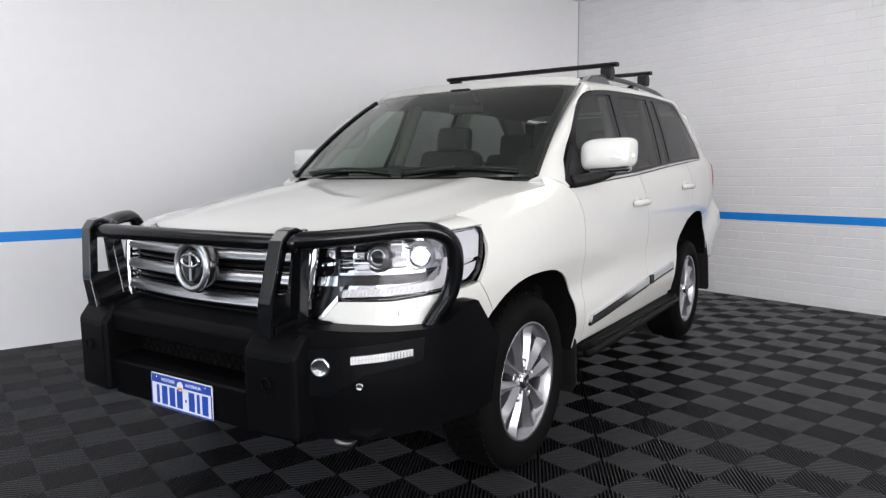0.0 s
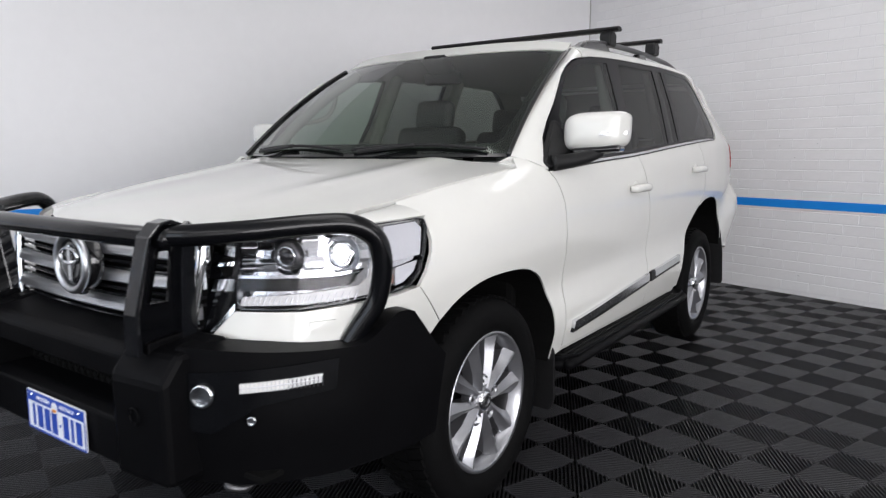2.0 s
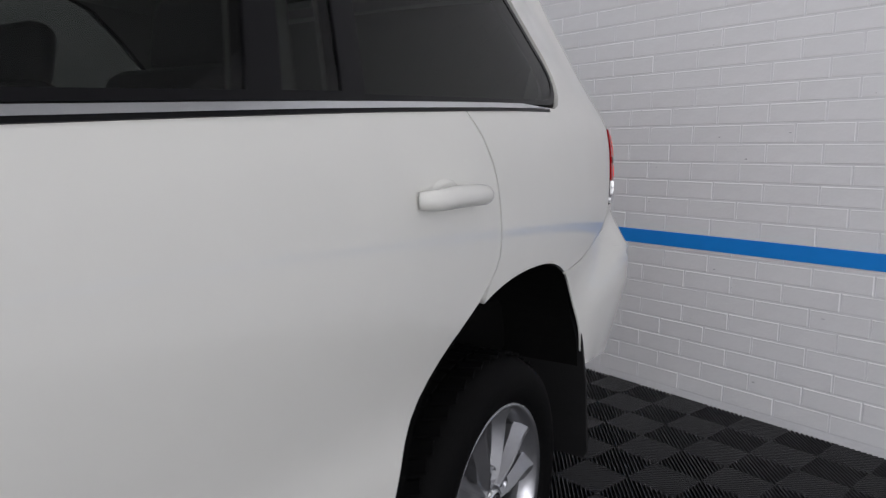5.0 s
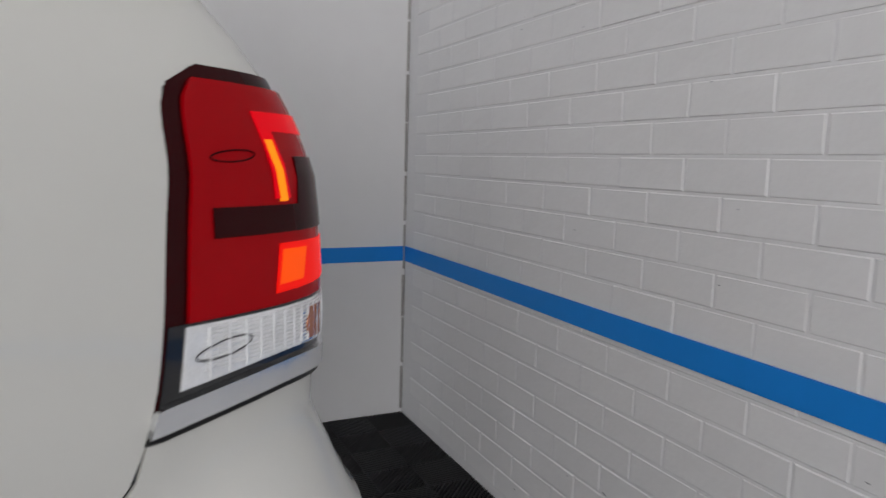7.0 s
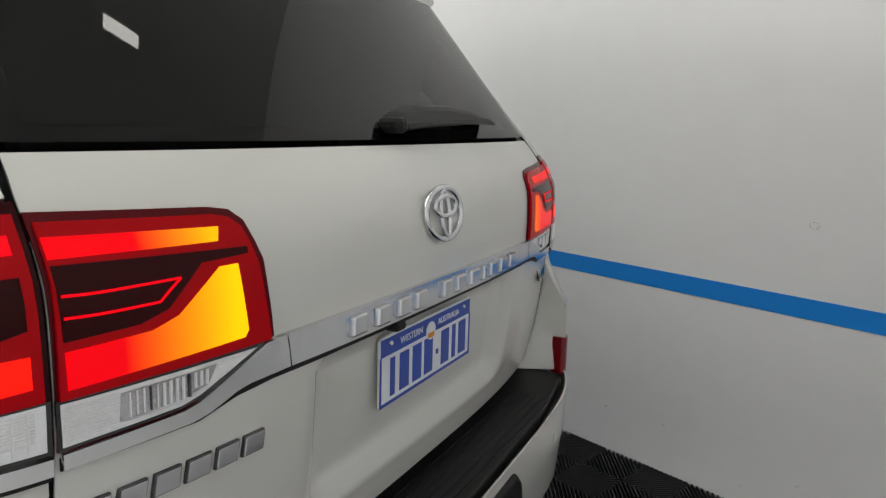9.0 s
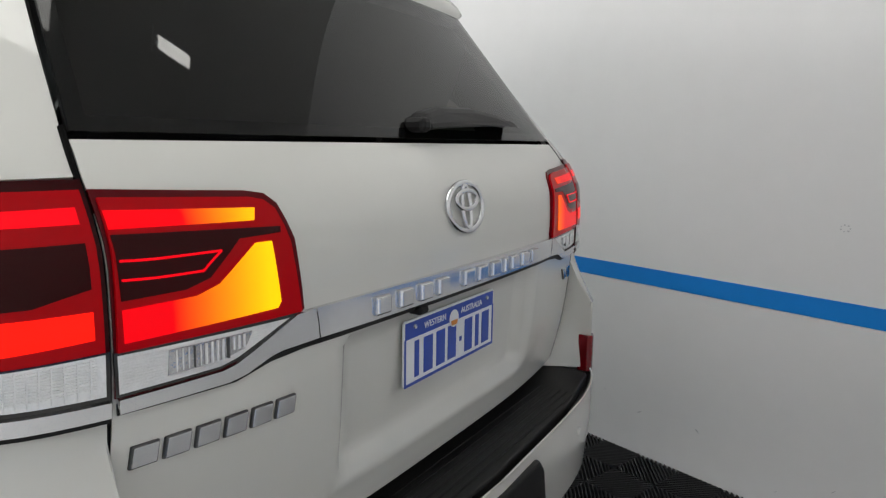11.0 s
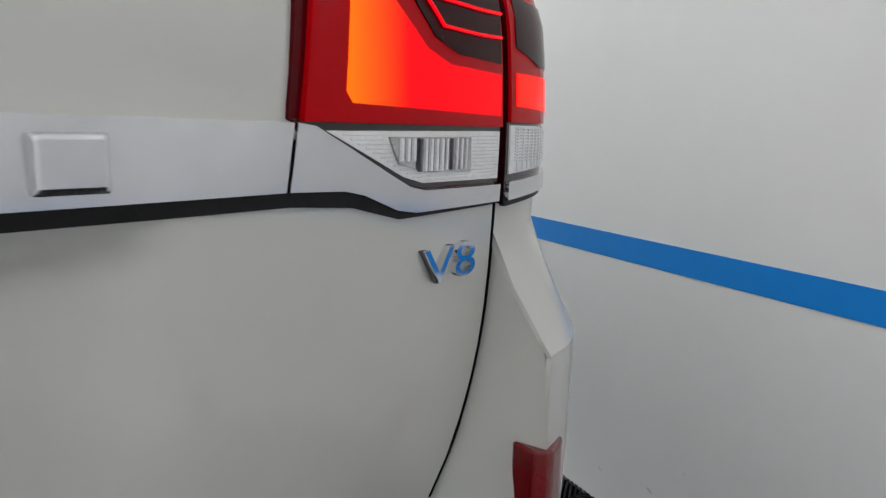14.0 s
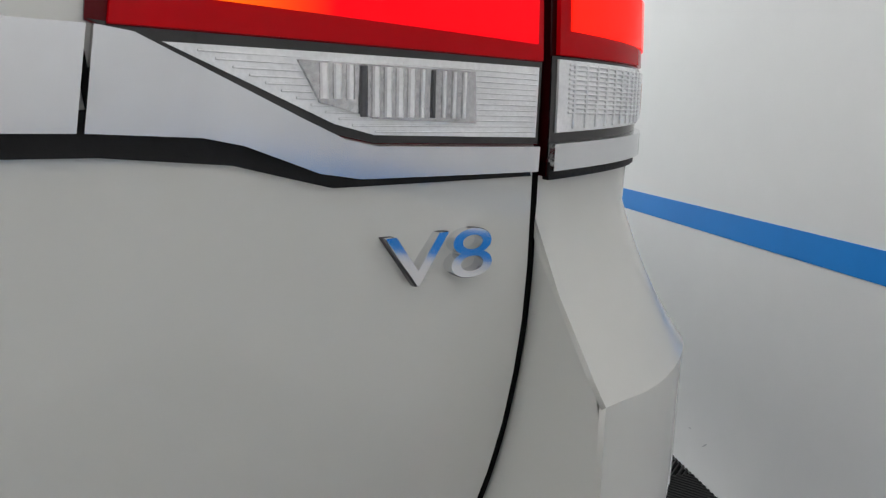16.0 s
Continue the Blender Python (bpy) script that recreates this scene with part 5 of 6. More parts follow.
        part("lens_rib", tube([gs(0.0092)(x, 1.168 if x < 0.59 else 1.159), gs(0.0092)(x, 1.186)], 0.0021 if x < 0.625 else 0.0012, sides=6), LENS_WHITE if k % 6 != 3 else STEEL, lamp)
    skin("bulb", AMBER, lamp, [(0.46, 1.164), (0.56, 1.162), (0.575, 1.176), (0.56, 1.192), (0.46, 1.192), (0.445, 1.176)], cs(0.0056), step=0.03, aspect=0.35, flange=0.002, centre=ctr, label="amber indicator bulb behind the lens")
    for k in range(11):
        z = 1.164 + k * 0.0032
        part("lens_rib", tube([cs(0.0042)(cc(z) + 0.06 + j * (0.90 - cc(z)) / 6, z) for j in range(7)], 0.0010, sides=5), LENS_WHITE, lamp)
    skin("bulb_box", BULB_BOX, lamp, [(0.42, 1.162), (0.62, 1.160), (0.62, 1.194), (0.42, 1.194)], cs(0.0048), step=0.03, aspect=0.35, flange=0.003, centre=ctr)
    for k in range(24):
        c = cc(1.16) + 0.07 + k * 0.035
        if c < 0.96:
            part("lens_rib", tube([cs(0.0045)(c, LAMP_FOOT(c) + 0.028), cs(0.0045)(c, 1.197)], 0.0012, sides=5), LENS_WHITE, lamp)

# dark tubes for the shade in the gate's gap, and the joints of the bar
for sx in (1, -1):
    part("gate_gap_shade", tube([(sx * (SEAM_X(z) - 0.0005), REAR_Y(z) - 0.055 * (SEAM_X(z) / 0.757) ** 3 - 0.0035, z) for z in np.linspace(0.80, 1.45, 14)], 0.0042, sides=8), DARK, rear_gate)
    part("garnish_joint", box((0.004, 0.014, 0.046), (0.4375 if sx > 0 else -0.4575, gate(0.001)(0.445, 1.172)[1], 1.172), 0.001, (0, -sx * 6, 0)), DARK, rear_gate)

# bumper: s runs round it from the middle (0) to the wheel arch (1)
BS = [0, 0.35, 0.60, 0.615, 0.66, 0.71, 0.76, 0.81, 0.86, 0.90, 1.0, 1.1]
BX = pchip(BS, [0, 0.45, 0.735, 0.751, 0.80, 0.851, 0.903, 0.948, 0.975, 0.968, 0.945, 0.955])
BY = pchip(BS, [4.075, 4.060, 4.006, 3.991, 3.977, 3.954, 3.922, 3.878, 3.79, 3.635, 3.38, 3.12])


def bumper(off=0.0):
    def fn(s, z):
        a = abs(s)
        low = Vector((BX(a), BY(a), z))
        low.y -= 0.10 * max(0.0, 0.66 - z) * min(1.0, max(0.0, (0.95 - a) / 0.1))
        low.x *= 1 - 0.25 * max(0.0, 0.84 - z) * min(1.0, max(0.0, (a - 0.66) / 0.15)) * min(1.0, max(0.0, (0.98 - a) / 0.1))
        k = min(1.0, max(0.0, (a - 0.84) / 0.16))
        g = min(1.0, max(0.0, (a - 0.615) / 0.09))
        z0, z1 = 0.970 - 0.008 * g - 0.27 * k, 1.078 + 0.012 * g - 0.12 * k
        if z > z0 and a > 0.55:
            t = min(1.0, (z - z0) / (z1 - z0))
            if a >= 0.90:
                up = (side_x(BY(a), z), BY(a))
                t = t * t * (3 - 2 * t)
            else:
                up = corner_side(0.0)(min(1.0, (0.90 - a) / (0.90 - 0.615)), z)
            low = low.lerp(Vector((up[0], up[1], z)), t)
        sgn = 1 if s >= 0 else -1
        return (sgn * low.x, low.y + off, z)
    return fn


def bumper_s(y):
    lo, hi = 0.5, 1.1
    for _ in range(40):
        mid = (lo + hi) / 2
        lo, hi = (mid, hi) if BY(mid) > y else (lo, mid)
    return lo


arch_back = [(bumper_s(y), z) for y, z in ARCH_R[::-1] if y > arch_top[0] and z < 0.945] + [(bumper_s(SEAM_R[0]), SEAM_R[1] - 0.003)]
CREASE = [(0.615, 0.970), (0.66, 0.966), (0.705, 0.962), (0.80, 0.962), (0.86, 0.968)]
half = [(0, 0.52), (0.5, 0.52), (0.8, 0.53)] + arch_back + [(bumper_s(3.40), 0.9635), (0.968, 0.980), (0.94, 1.0), (0.921, 1.017), (0.90, 0.985)] + CREASE[::-1] + [(0.617, 0.775), (0.60, 0.762), (0.35, 0.760), (0, 0.760)]
both("rear_bumper", PAINT, car, half, bumper(), step=0.03, flange=0.005, label="white rear bumper with raised corners")
both("bumper_shoulder", PAINT, car, CREASE + [(0.90, 0.985), (0.921, 1.017), (0.90, 1.036), (0.886, 1.064), (0.876, 1.092), (0.8735, 1.118)] + [(0.90 - 0.285 * c, LAMP_FOOT(c) - 0.003) for c in (0.15, 0.21, 0.28, 0.36, 0.5, 0.63, 0.8, 1.0)], bumper(), step=0.02, flange=0.004, label="sloping white shoulder of the rear bumper")
both("bumper_inner_face", PAINT, car, [(0, 0.77), (1, 0.77), (1, 1.09), (0, 1.09)], lambda w, z: tuple(Vector(bumper()(0.615, z)).lerp(Vector((SEAM_X(z) + 0.003, REAR_Y(z) - 0.075, z)), w)), step=0.06, flange=0.0, centre=(3, 3.9, 0.9))
pad = prism([(-0.735, 3.84), (-0.726, 3.94), (-0.715, 3.985), (-0.695, 4.004), (-0.45, 4.040), (0, 4.055), (0.45, 4.040), (0.695, 4.004), (0.715, 3.985), (0.726, 3.94), (0.735, 3.84)], lambda u, v, w: (u, v, 0.735 + w), 0.032, 0.006)
part("step_pad", pad, TRIM, car, "ribbed black plastic bumper step")
for k in range(6):
    part("step_rib", box((1.05, 0.007, 0.004), (0, 3.925 + 0.020 * k, 0.768), 0.001), TRIM, car)
# dark box fills the gap below the tailgate, standing in for its shade
part("bumper_gap", box((1.36, 0.10, 0.024), (0, 3.88, 0.752), 0.005), DARK, car)
for sx in (1, -1):
    part("reflector", prism([(0.735, 3.986), (0.746, 3.996), (0.757, 3.997), (0.782, 3.989), (0.800, 3.980), (0.798, 3.955), (0.74, 3.955)], lambda u, v, w, s=sx: (s * u, v, 0.758 + w * (1 + 0.08 * (0.80 - u) / 0.08)), 0.106, 0.003), REFLEX, car, "red rear reflector")
    sens = lathe([(0.0, 0.011), (0.004, 0.010), (0.005, 0.0)], 16)
    bmesh.ops.transform(sens, matrix=Matrix.Translation(bumper(0.0)(sx * 0.38, 0.68)) @ Matrix.Rotation(math.pi / 2, 4, "Z"), verts=sens.verts)
    part("parking_sensor", sens, PAINT, car)
part("tow_recess", prism([(-0.24, 0.50), (0.24, 0.50), (0.20, 0.70), (0.17, 0.735), (-0.17, 0.735), (-0.20, 0.70)], lambda u, v, w: (u, 4.055 + w, v), 0.028, 0.008), TRIM, car, "black cover in the middle of the bumper")
part("tow_hitch", box((0.07, 0.16, 0.07), (0, 4.09, 0.52), 0.008), BLACK_COAT, car)

# ---- front: grille, head lamps, bumper cover ----
PX = pchip([0, 0.25, 0.5, 0.7, 0.85, 1.0], [0.50, 0.635, 0.765, 0.855, 0.912, 0.945])
PY = pchip([0, 0.25, 0.5, 0.7, 0.85, 1.0], [-0.90, -0.85, -0.755, -0.62, -0.46, -0.25])



def s_of(y):
    lo, hi = 0.0, 1.1
    for _ in range(40):
        mid = (lo + hi) / 2
        lo, hi = (mid, hi) if PY(mid) < y else (lo, mid)
    return lo



def nose(off=0.0):
    def fn(s, z):
        k = z - 0.87
        x, y = PX(s), PY(s)
        t = min(1.0, max(0.0, s))
        x -= (0.02 + 0.22 * t) * max(0.0, k) * 0.6
        y += 0.22 * k * (1 - 0.6 * t)
        n = Vector((0.35 + 0.65 * t, -1 + 0.85 * t, 0)).normalized()
        return (x + n.x * off, y + n.y * off, z)
    return fn


FC = (0, 0.5, 0.9)
HL = [(0.205, 0.862), (0.225, 0.848), (0.5, 0.849), (0.70, 0.863), (0.81, 0.874), (0.862, 0.887), (0.893, 0.92), (0.911, 0.985), (0.920, 1.06), (0.912, 1.086), (0.885, 1.092), (0.7, 1.079), (0.4, 1.058), (0.160, 1.043), (0.182, 0.95)]
HL_IN = [(0.222, 0.87), (0.238, 0.858), (0.5, 0.859), (0.70, 0.874), (0.80, 0.885), (0.85, 0.898), (0.88, 0.928), (0.897, 0.985), (0.905, 1.055), (0.895, 1.074), (0.87, 1.079), (0.7, 1.066), (0.4, 1.045), (0.182, 1.031), (0.200, 0.95)]
HL_IN = [(a * 0.35 + c * 0.65, b * 0.35 + d * 0.65) for (a, b), (c, d) in zip(HL_IN, HL)]
for sx in (1, -1):
    flip = (lambda f: (lambda u, v: (lambda p: (sx * p[0], p[1], p[2]))(f(u, v))))
    N = lambda off: flip(nose(off))
    hl = new("head_lamp")
    hl.parent = car
    skin("lamp_bezel", BLACK_GLOSS, hl, HL, N(-0.003), holes=(HL_IN,), step=0.04, flange=0.016, centre=FC)
    skin("reflector", LAMP_BACK, hl, HL_IN, N(-0.058), step=0.03, flange=0, centre=FC)
    skin("lens", LENS_CLEAR, hl, HL, N(0.0), step=0.06, flange=0.0, centre=FC)
    skin("dark_blade", BAR_TUBE, hl, [(0.195, 0.898), (0.55, 0.900), (0.655, 0.908), (0.715, 0.945), (0.64, 0.936), (0.190, 0.933)], N(-0.012), step=0.04, flange=0.03, centre=FC, label="dark chrome blade under the projectors")
    skin("chrome_blade", GRILLE_CHROME, hl, [(0.190, 0.934), (0.64, 0.938), (0.718, 0.948), (0.722, 0.955), (0.63, 0.947), (0.188, 0.942)], N(-0.009), step=0.04, flange=0.03, centre=FC)
    skin("daylight_strip", LED_WHITE, hl, [(0.215, 0.857), (0.5, 0.862), (0.64, 0.868), (0.735, 0.876), (0.762, 0.905), (0.772, 0.985), (0.752, 0.985), (0.735, 0.925), (0.705, 0.905), (0.5, 0.891), (0.225, 0.881)], N(-0.010), step=0.03, flange=0.01, centre=FC, label="lit white daytime strip")
    for k in range(20):
        s0 = 0.232 + k * 0.024
        part("strip_rib", tube([N(-0.008)(s0, 0.860 + 0.02 * max(0, s0 - 0.5)), N(-0.008)(s0 + 0.012, 0.886 + 0.03 * max(0, s0 - 0.5))], 0.0024, sides=6), LAMP_PLAIN, hl)
    for s0, z0, lit in ((0.429, 0.996, False), (0.656, 0.995, True)):
        p = Vector(N(-0.03)(s0, z0))
        turn = Matrix.Rotation(radians(-90 + 16) if sx > 0 else radians(-90 - 16), 4, "Z")
        for nm, prof, m_, lb in (("projector_ring", [(-0.03, 0.042), (0.0, 0.042), (0.012, 0.037), (0.012, 0.032), (-0.005, 0.031)], STEEL if not lit else CHROME, ""),
                                 ("projector_lens", [(0.0, 0.031), (0.012, 0.027), (0.02, 0.016), (0.022, 0.0)], LAMP_WHITE if lit else BLACK_GLOSS, "lit projector lens" if lit else "dark projector lens"),
                                 ("lens_rim", [(0.010, 0.030), (0.015, 0.029), (0.016, 0.025), (0.013, 0.0235)], CHROME, ""),
                                 ("lamp_bowl", [(0.006, 0.056), (-0.006, 0.054), (-0.020, 0.046), (-0.028, 0.036)], LAMP_BOWL_LIT if lit else GRILLE_CHROME, "")):
            bm = lathe(prof, 28)
            bmesh.ops.transform(bm, matrix=Matrix.Translation(p) @ turn, verts=bm.verts)
            part(nm, bm, m_, hl, smooth=True, label=lb)
    # bright cut facets round the projectors, the outer ones paler for the lamp's glow
    for s0, z0, wd, ht, tip in ((0.225, 1.005, 0.05, 0.045, 20), (0.235, 0.962, 0.045, 0.022, -25), (0.315, 1.022, 0.05, 0.03, -15), (0.325, 0.968, 0.06, 0.03, 25), (0.525, 1.030, 0.05, 0.035, 15), (0.545, 0.972, 0.06, 0.035, -20),
                                (0.535, 1.002, 0.03, 0.03, 35), (0.725, 1.04, 0.05, 0.03, 10), (0.725, 0.985, 0.045, 0.03, -30)):
        part("reflector_facet", box((wd, 0.03, ht), tuple(N(-0.040)(s0, z0)), 0.004, (tip, 0, sx * (25 + 60 * s0))), LAMP_BOWL_LIT if s0 > 0.5 else CHROME, hl)
    part("lamp_divider", tube([N(-0.012)(0.785, 0.885), N(-0.016)(0.783, 0.97), N(-0.012)(0.780, 1.066)], 0.005, sides=8), GRILLE_CHROME, hl, smooth=True)
    skin("side_bowl", LAMP_PLAIN, hl, [(0.795, 0.962), (0.901, 0.975), (0.909, 1.056), (0.89, 1.079), (0.787, 1.070)], N(-0.016), step=0.03, flange=0.02, centre=FC, label="pale plain side reflector")
    skin("side_ridge", CHROME, hl, [(0.795, 0.943), (0.83, 0.948), (0.88, 0.962), (0.884, 0.974), (0.83, 0.965), (0.795, 0.960)], N(-0.020), step=0.03, flange=0.02, centre=FC)
    skin("side_bowl", LAMP_PLAIN, hl, [(0.822, 0.890), (0.848, 0.897), (0.882, 0.926), (0.894, 0.958), (0.83, 0.945), (0.822, 0.940)], N(-0.020), step=0.03, flange=0.01, centre=FC)
    skin("side_marker", material("marker_lens", (0.34, 0.20, 0.16), rough=0.2, metal=0.4, coat=1, bump=0.5, scale=120), hl, [(0.793, 0.895), (0.820, 0.897), (0.818, 0.94), (0.793, 0.938)], N(-0.024), step=0.02, flange=0.01, centre=FC)
    skin("washer_cover", PAINT, car, [(0.53, 0.797), (0.625, 0.800), (0.63, 0.815), (0.62, 0.820), (0.53, 0.817)], N(0.024), step=0.03, flange=0.011, centre=FC)
    cover = lambda s, z, N=N: tuple(Vector(N(0.012)(s, z)).lerp(Vector((sx * side_x(PY(s), z), PY(s), z)), min(1.0, max(0.0, (s - 0.66) / 0.2))))
    lip = [(s_of(y), z) for y, z in ARCH_F if y < 0 and z < SEAM_F[1]] + [(s_of(SEAM_F[0]) - 0.003, SEAM_F[1])]
    skin("bumper_cover", PAINT, car, [(0.04, 0.66)] + lip + [(s_of(-0.4275), 0.8835), (0.81, 0.870), (0.70, 0.859), (0.5, 0.845), (0.24, 0.846), (0.205, 0.845), (0.065, 0.752)], cover, step=0.04, flange=0.03, centre=FC)
    skin("grille_side", BAR_TUBE, car, [(-0.03, 0.70), (0.03, 0.70), (0.065, 0.755), (0.205, 0.846), (0.212, 0.87), (0.185, 0.95), (0.165, 1.043), (-0.05, 1.03)], N(-0.014), step=0.04, flange=0.02, centre=FC)
    skin("grille_bar_and_sheen", CHROME, car, [(-0.045, 0.962), (0.172, 0.970), (0.170, 0.981), (-0.045, 0.972)], N(0.0), step=0.04, flange=0.02, centre=FC)
    # grey chrome patch stands in for the pale reflection on the black block
    skin("grille_bar_and_sheen", GRILLE_CHROME, car, [(-0.02, 0.992), (0.04, 1.004), (0.10, 0.998), (0.158, 0.992), (0.155, 1.034), (-0.03, 1.022)], N(-0.006), step=0.04, flange=0.01, centre=FC)
    skin("grille_blade", GRILLE_CHROME, car, [(-0.03, 0.893), (0.185, 0.898), (0.183, 0.932), (-0.035, 0.926)], N(-0.002), step=0.03, flange=0.03, centre=FC)
    skin("grille_corner", SATIN, car, [(0.038, 0.752), (0.062, 0.752), (0.200, 0.846), (0.196, 0.866)], N(0.006), step=0.03, flange=0.03, centre=FC)
HZ = pchip([0.05, 0.25, 0.4, 0.7, 0.90], [1.032, 1.046, 1.058, 1.079, 1.093])
EX = pchip([0.05, 0.3, 0.5, 0.7, 0.90], [0.54, 0.66, 0.745, 0.785, 0.83])
EY = pchip([0.05, 0.3, 0.5, 0.7, 0.90], [-0.80, -0.70, -0.60, -0.49, -0.375])


def lamp_brow(s, w):
    lo = Vector(nose(0.004)(s, HZ(s) + 0.004))
    hi = Vector(bonnet_at(EX(s), EY(s)))
    if s > 0.72:
        k = min(1.0, (s - 0.72) / 0.18)
        sx_ = side_x(EY(s), EDGE_Z(EY(s)) - 0.004)
        hi = hi.lerp(Vector((sx_, EY(s), EDGE_Z(EY(s)) - 0.004)), k)
    p = lo.lerp(hi - Vector((0, 0, 0.006)), w)
    return p + Vector((0.4, -0.5, 0.5)).normalized() * (0.012 * 4 * w * (1 - w))


both("lamp_brow", PAINT, car, [(0.05, 0), (0.912, 0), (0.905, 1), (0.05, 1)], lamp_brow, step=0.08, flange=0.02, centre=FC)
GY = lambda x: -0.955 + 0.06 * x * x


def grille_at(off=0.0):
    return lambda x, z: (x, GY(x) - off + 0.10 * (z - 0.88), z)


grille = new("grille")
grille.parent = car
skin("grille_back", DARK, grille, [(-0.50, 0.70), (0.50, 0.70), (0.54, 1.04), (-0.54, 1.04)], grille_at(-0.045), step=0.08, flange=0, centre=FC)


def swept(xs, at, profile):
    """A bar across the car: the (y, z) profile carried along x by at(x)."""
    bm = bmesh.new()
    rings = []
    for x in xs:
        y, z = at(x)
        rings.append([bm.verts.new((x, y + py, z + pz)) for py, pz in profile])
    n = len(profile)
    for r0, r1 in zip(rings, rings[1:]):
        for k in range(n):
            bm.faces.new((r0[k], r0[(k + 1) % n], r1[(k + 1) % n], r1[k]))
    bm.faces.new(rings[0])
    bm.faces.new(rings[-1][::-1])
    bmesh.ops.recalc_face_normals(bm, faces=bm.faces[:])
    return bm


sag = lambda x: -0.012 * (1 - (x / 0.5) ** 2)
for z0, h in ((1.004, 0.036), (0.921, 0.036), (0.834, 0.036)):
    w_at = 0.520 + 0.11 * (z0 - 0.8)
    xs_ = np.linspace(-w_at, w_at, 15)
    face = [(0.012, h / 2), (0.003, h * 0.36), (-0.005, h * 0.12), (-0.010, -h * 0.16), (-0.012, -h * 0.38), (-0.010, -h / 2), (0.03, -h / 2), (0.03, h / 2)]
    part("grille_bar", swept(xs_, lambda x, z0=z0: (GY(x) + 0.10 * (z0 - 0.88), z0 + sag(x)), face), GRILLE_SATIN, grille, "wide chrome grille bar")
    for dz in (-0.041, -0.062):
        part("grille_line", swept(xs_, lambda x, z0=z0, dz=dz: (GY(x) + 0.012 + 0.10 * (z0 + dz - 0.88), z0 + dz + sag(x)), [(0.0, 0.005), (-0.004, 0.0), (-0.003, -0.005), (0.02, -0.005), (0.02, 0.005)]),
             SATIN if dz > -0.04 else BLACK_GLOSS, grille)
for z0, h, half_w in ((0.752, 0.010, 0.49), (1.036, 0.012, 0.53)):
    xs_ = np.linspace(-half_w, half_w, 12)
    part("grille_line", swept(xs_, lambda x, z0=z0: (GY(x) - 0.004 + 0.10 * (z0 - 0.88), z0 + 0.5 * sag(x)), [(0.0, h / 2), (-0.006, h * 0.2), (-0.006, -h * 0.3), (0.0, -h / 2), (0.02, -h / 2), (0.02, h / 2)]), CHROME, grille)
for sx in (1, -1):
    part("grille_edge", tube([(sx * 0.490, GY(0.5) - 0.014, 0.742), (sx * 0.518, GY(0.52) - 0.008, 0.81), (sx * 0.536, GY(0.53), 0.90), (sx * 0.548, GY(0.54) + 0.010, 0.98), (sx * 0.545, GY(0.54) + 0.02, 1.038)], lambda t: 0.011 + 0.008 * t, sides=10), CHROME, grille, smooth=True)
disc = lathe([(0.0, 0.0), (0.008, 0.05), (0.004, 0.084), (-0.05, 0.090)], 40)
bmesh.ops.transform(disc, matrix=Matrix.Translation((0, -1.008, 0.946)) @ Matrix.Rotation(-math.pi / 2, 4, "Z"), verts=disc.verts)
part("badge_dish", disc, BLACK_GLOSS, grille, smooth=True)
oval(0, 0.946, 0.088, 0.088, 0.013, -1.014, GRILLE_SATIN, grille, "badge_ring")
oval(0, 0.968, 0.052, 0.024, 0.006, -1.020, CHROME, grille, "badge_oval")
part("badge_stem", box((0.018, 0.008, 0.115), (0, -1.019, 0.945), 0.004), CHROME, grille)
part("camera_eye", box((0.03, 0.03, 0.025), (0, -0.985, 0.852), 0.008), TRIM, grille)

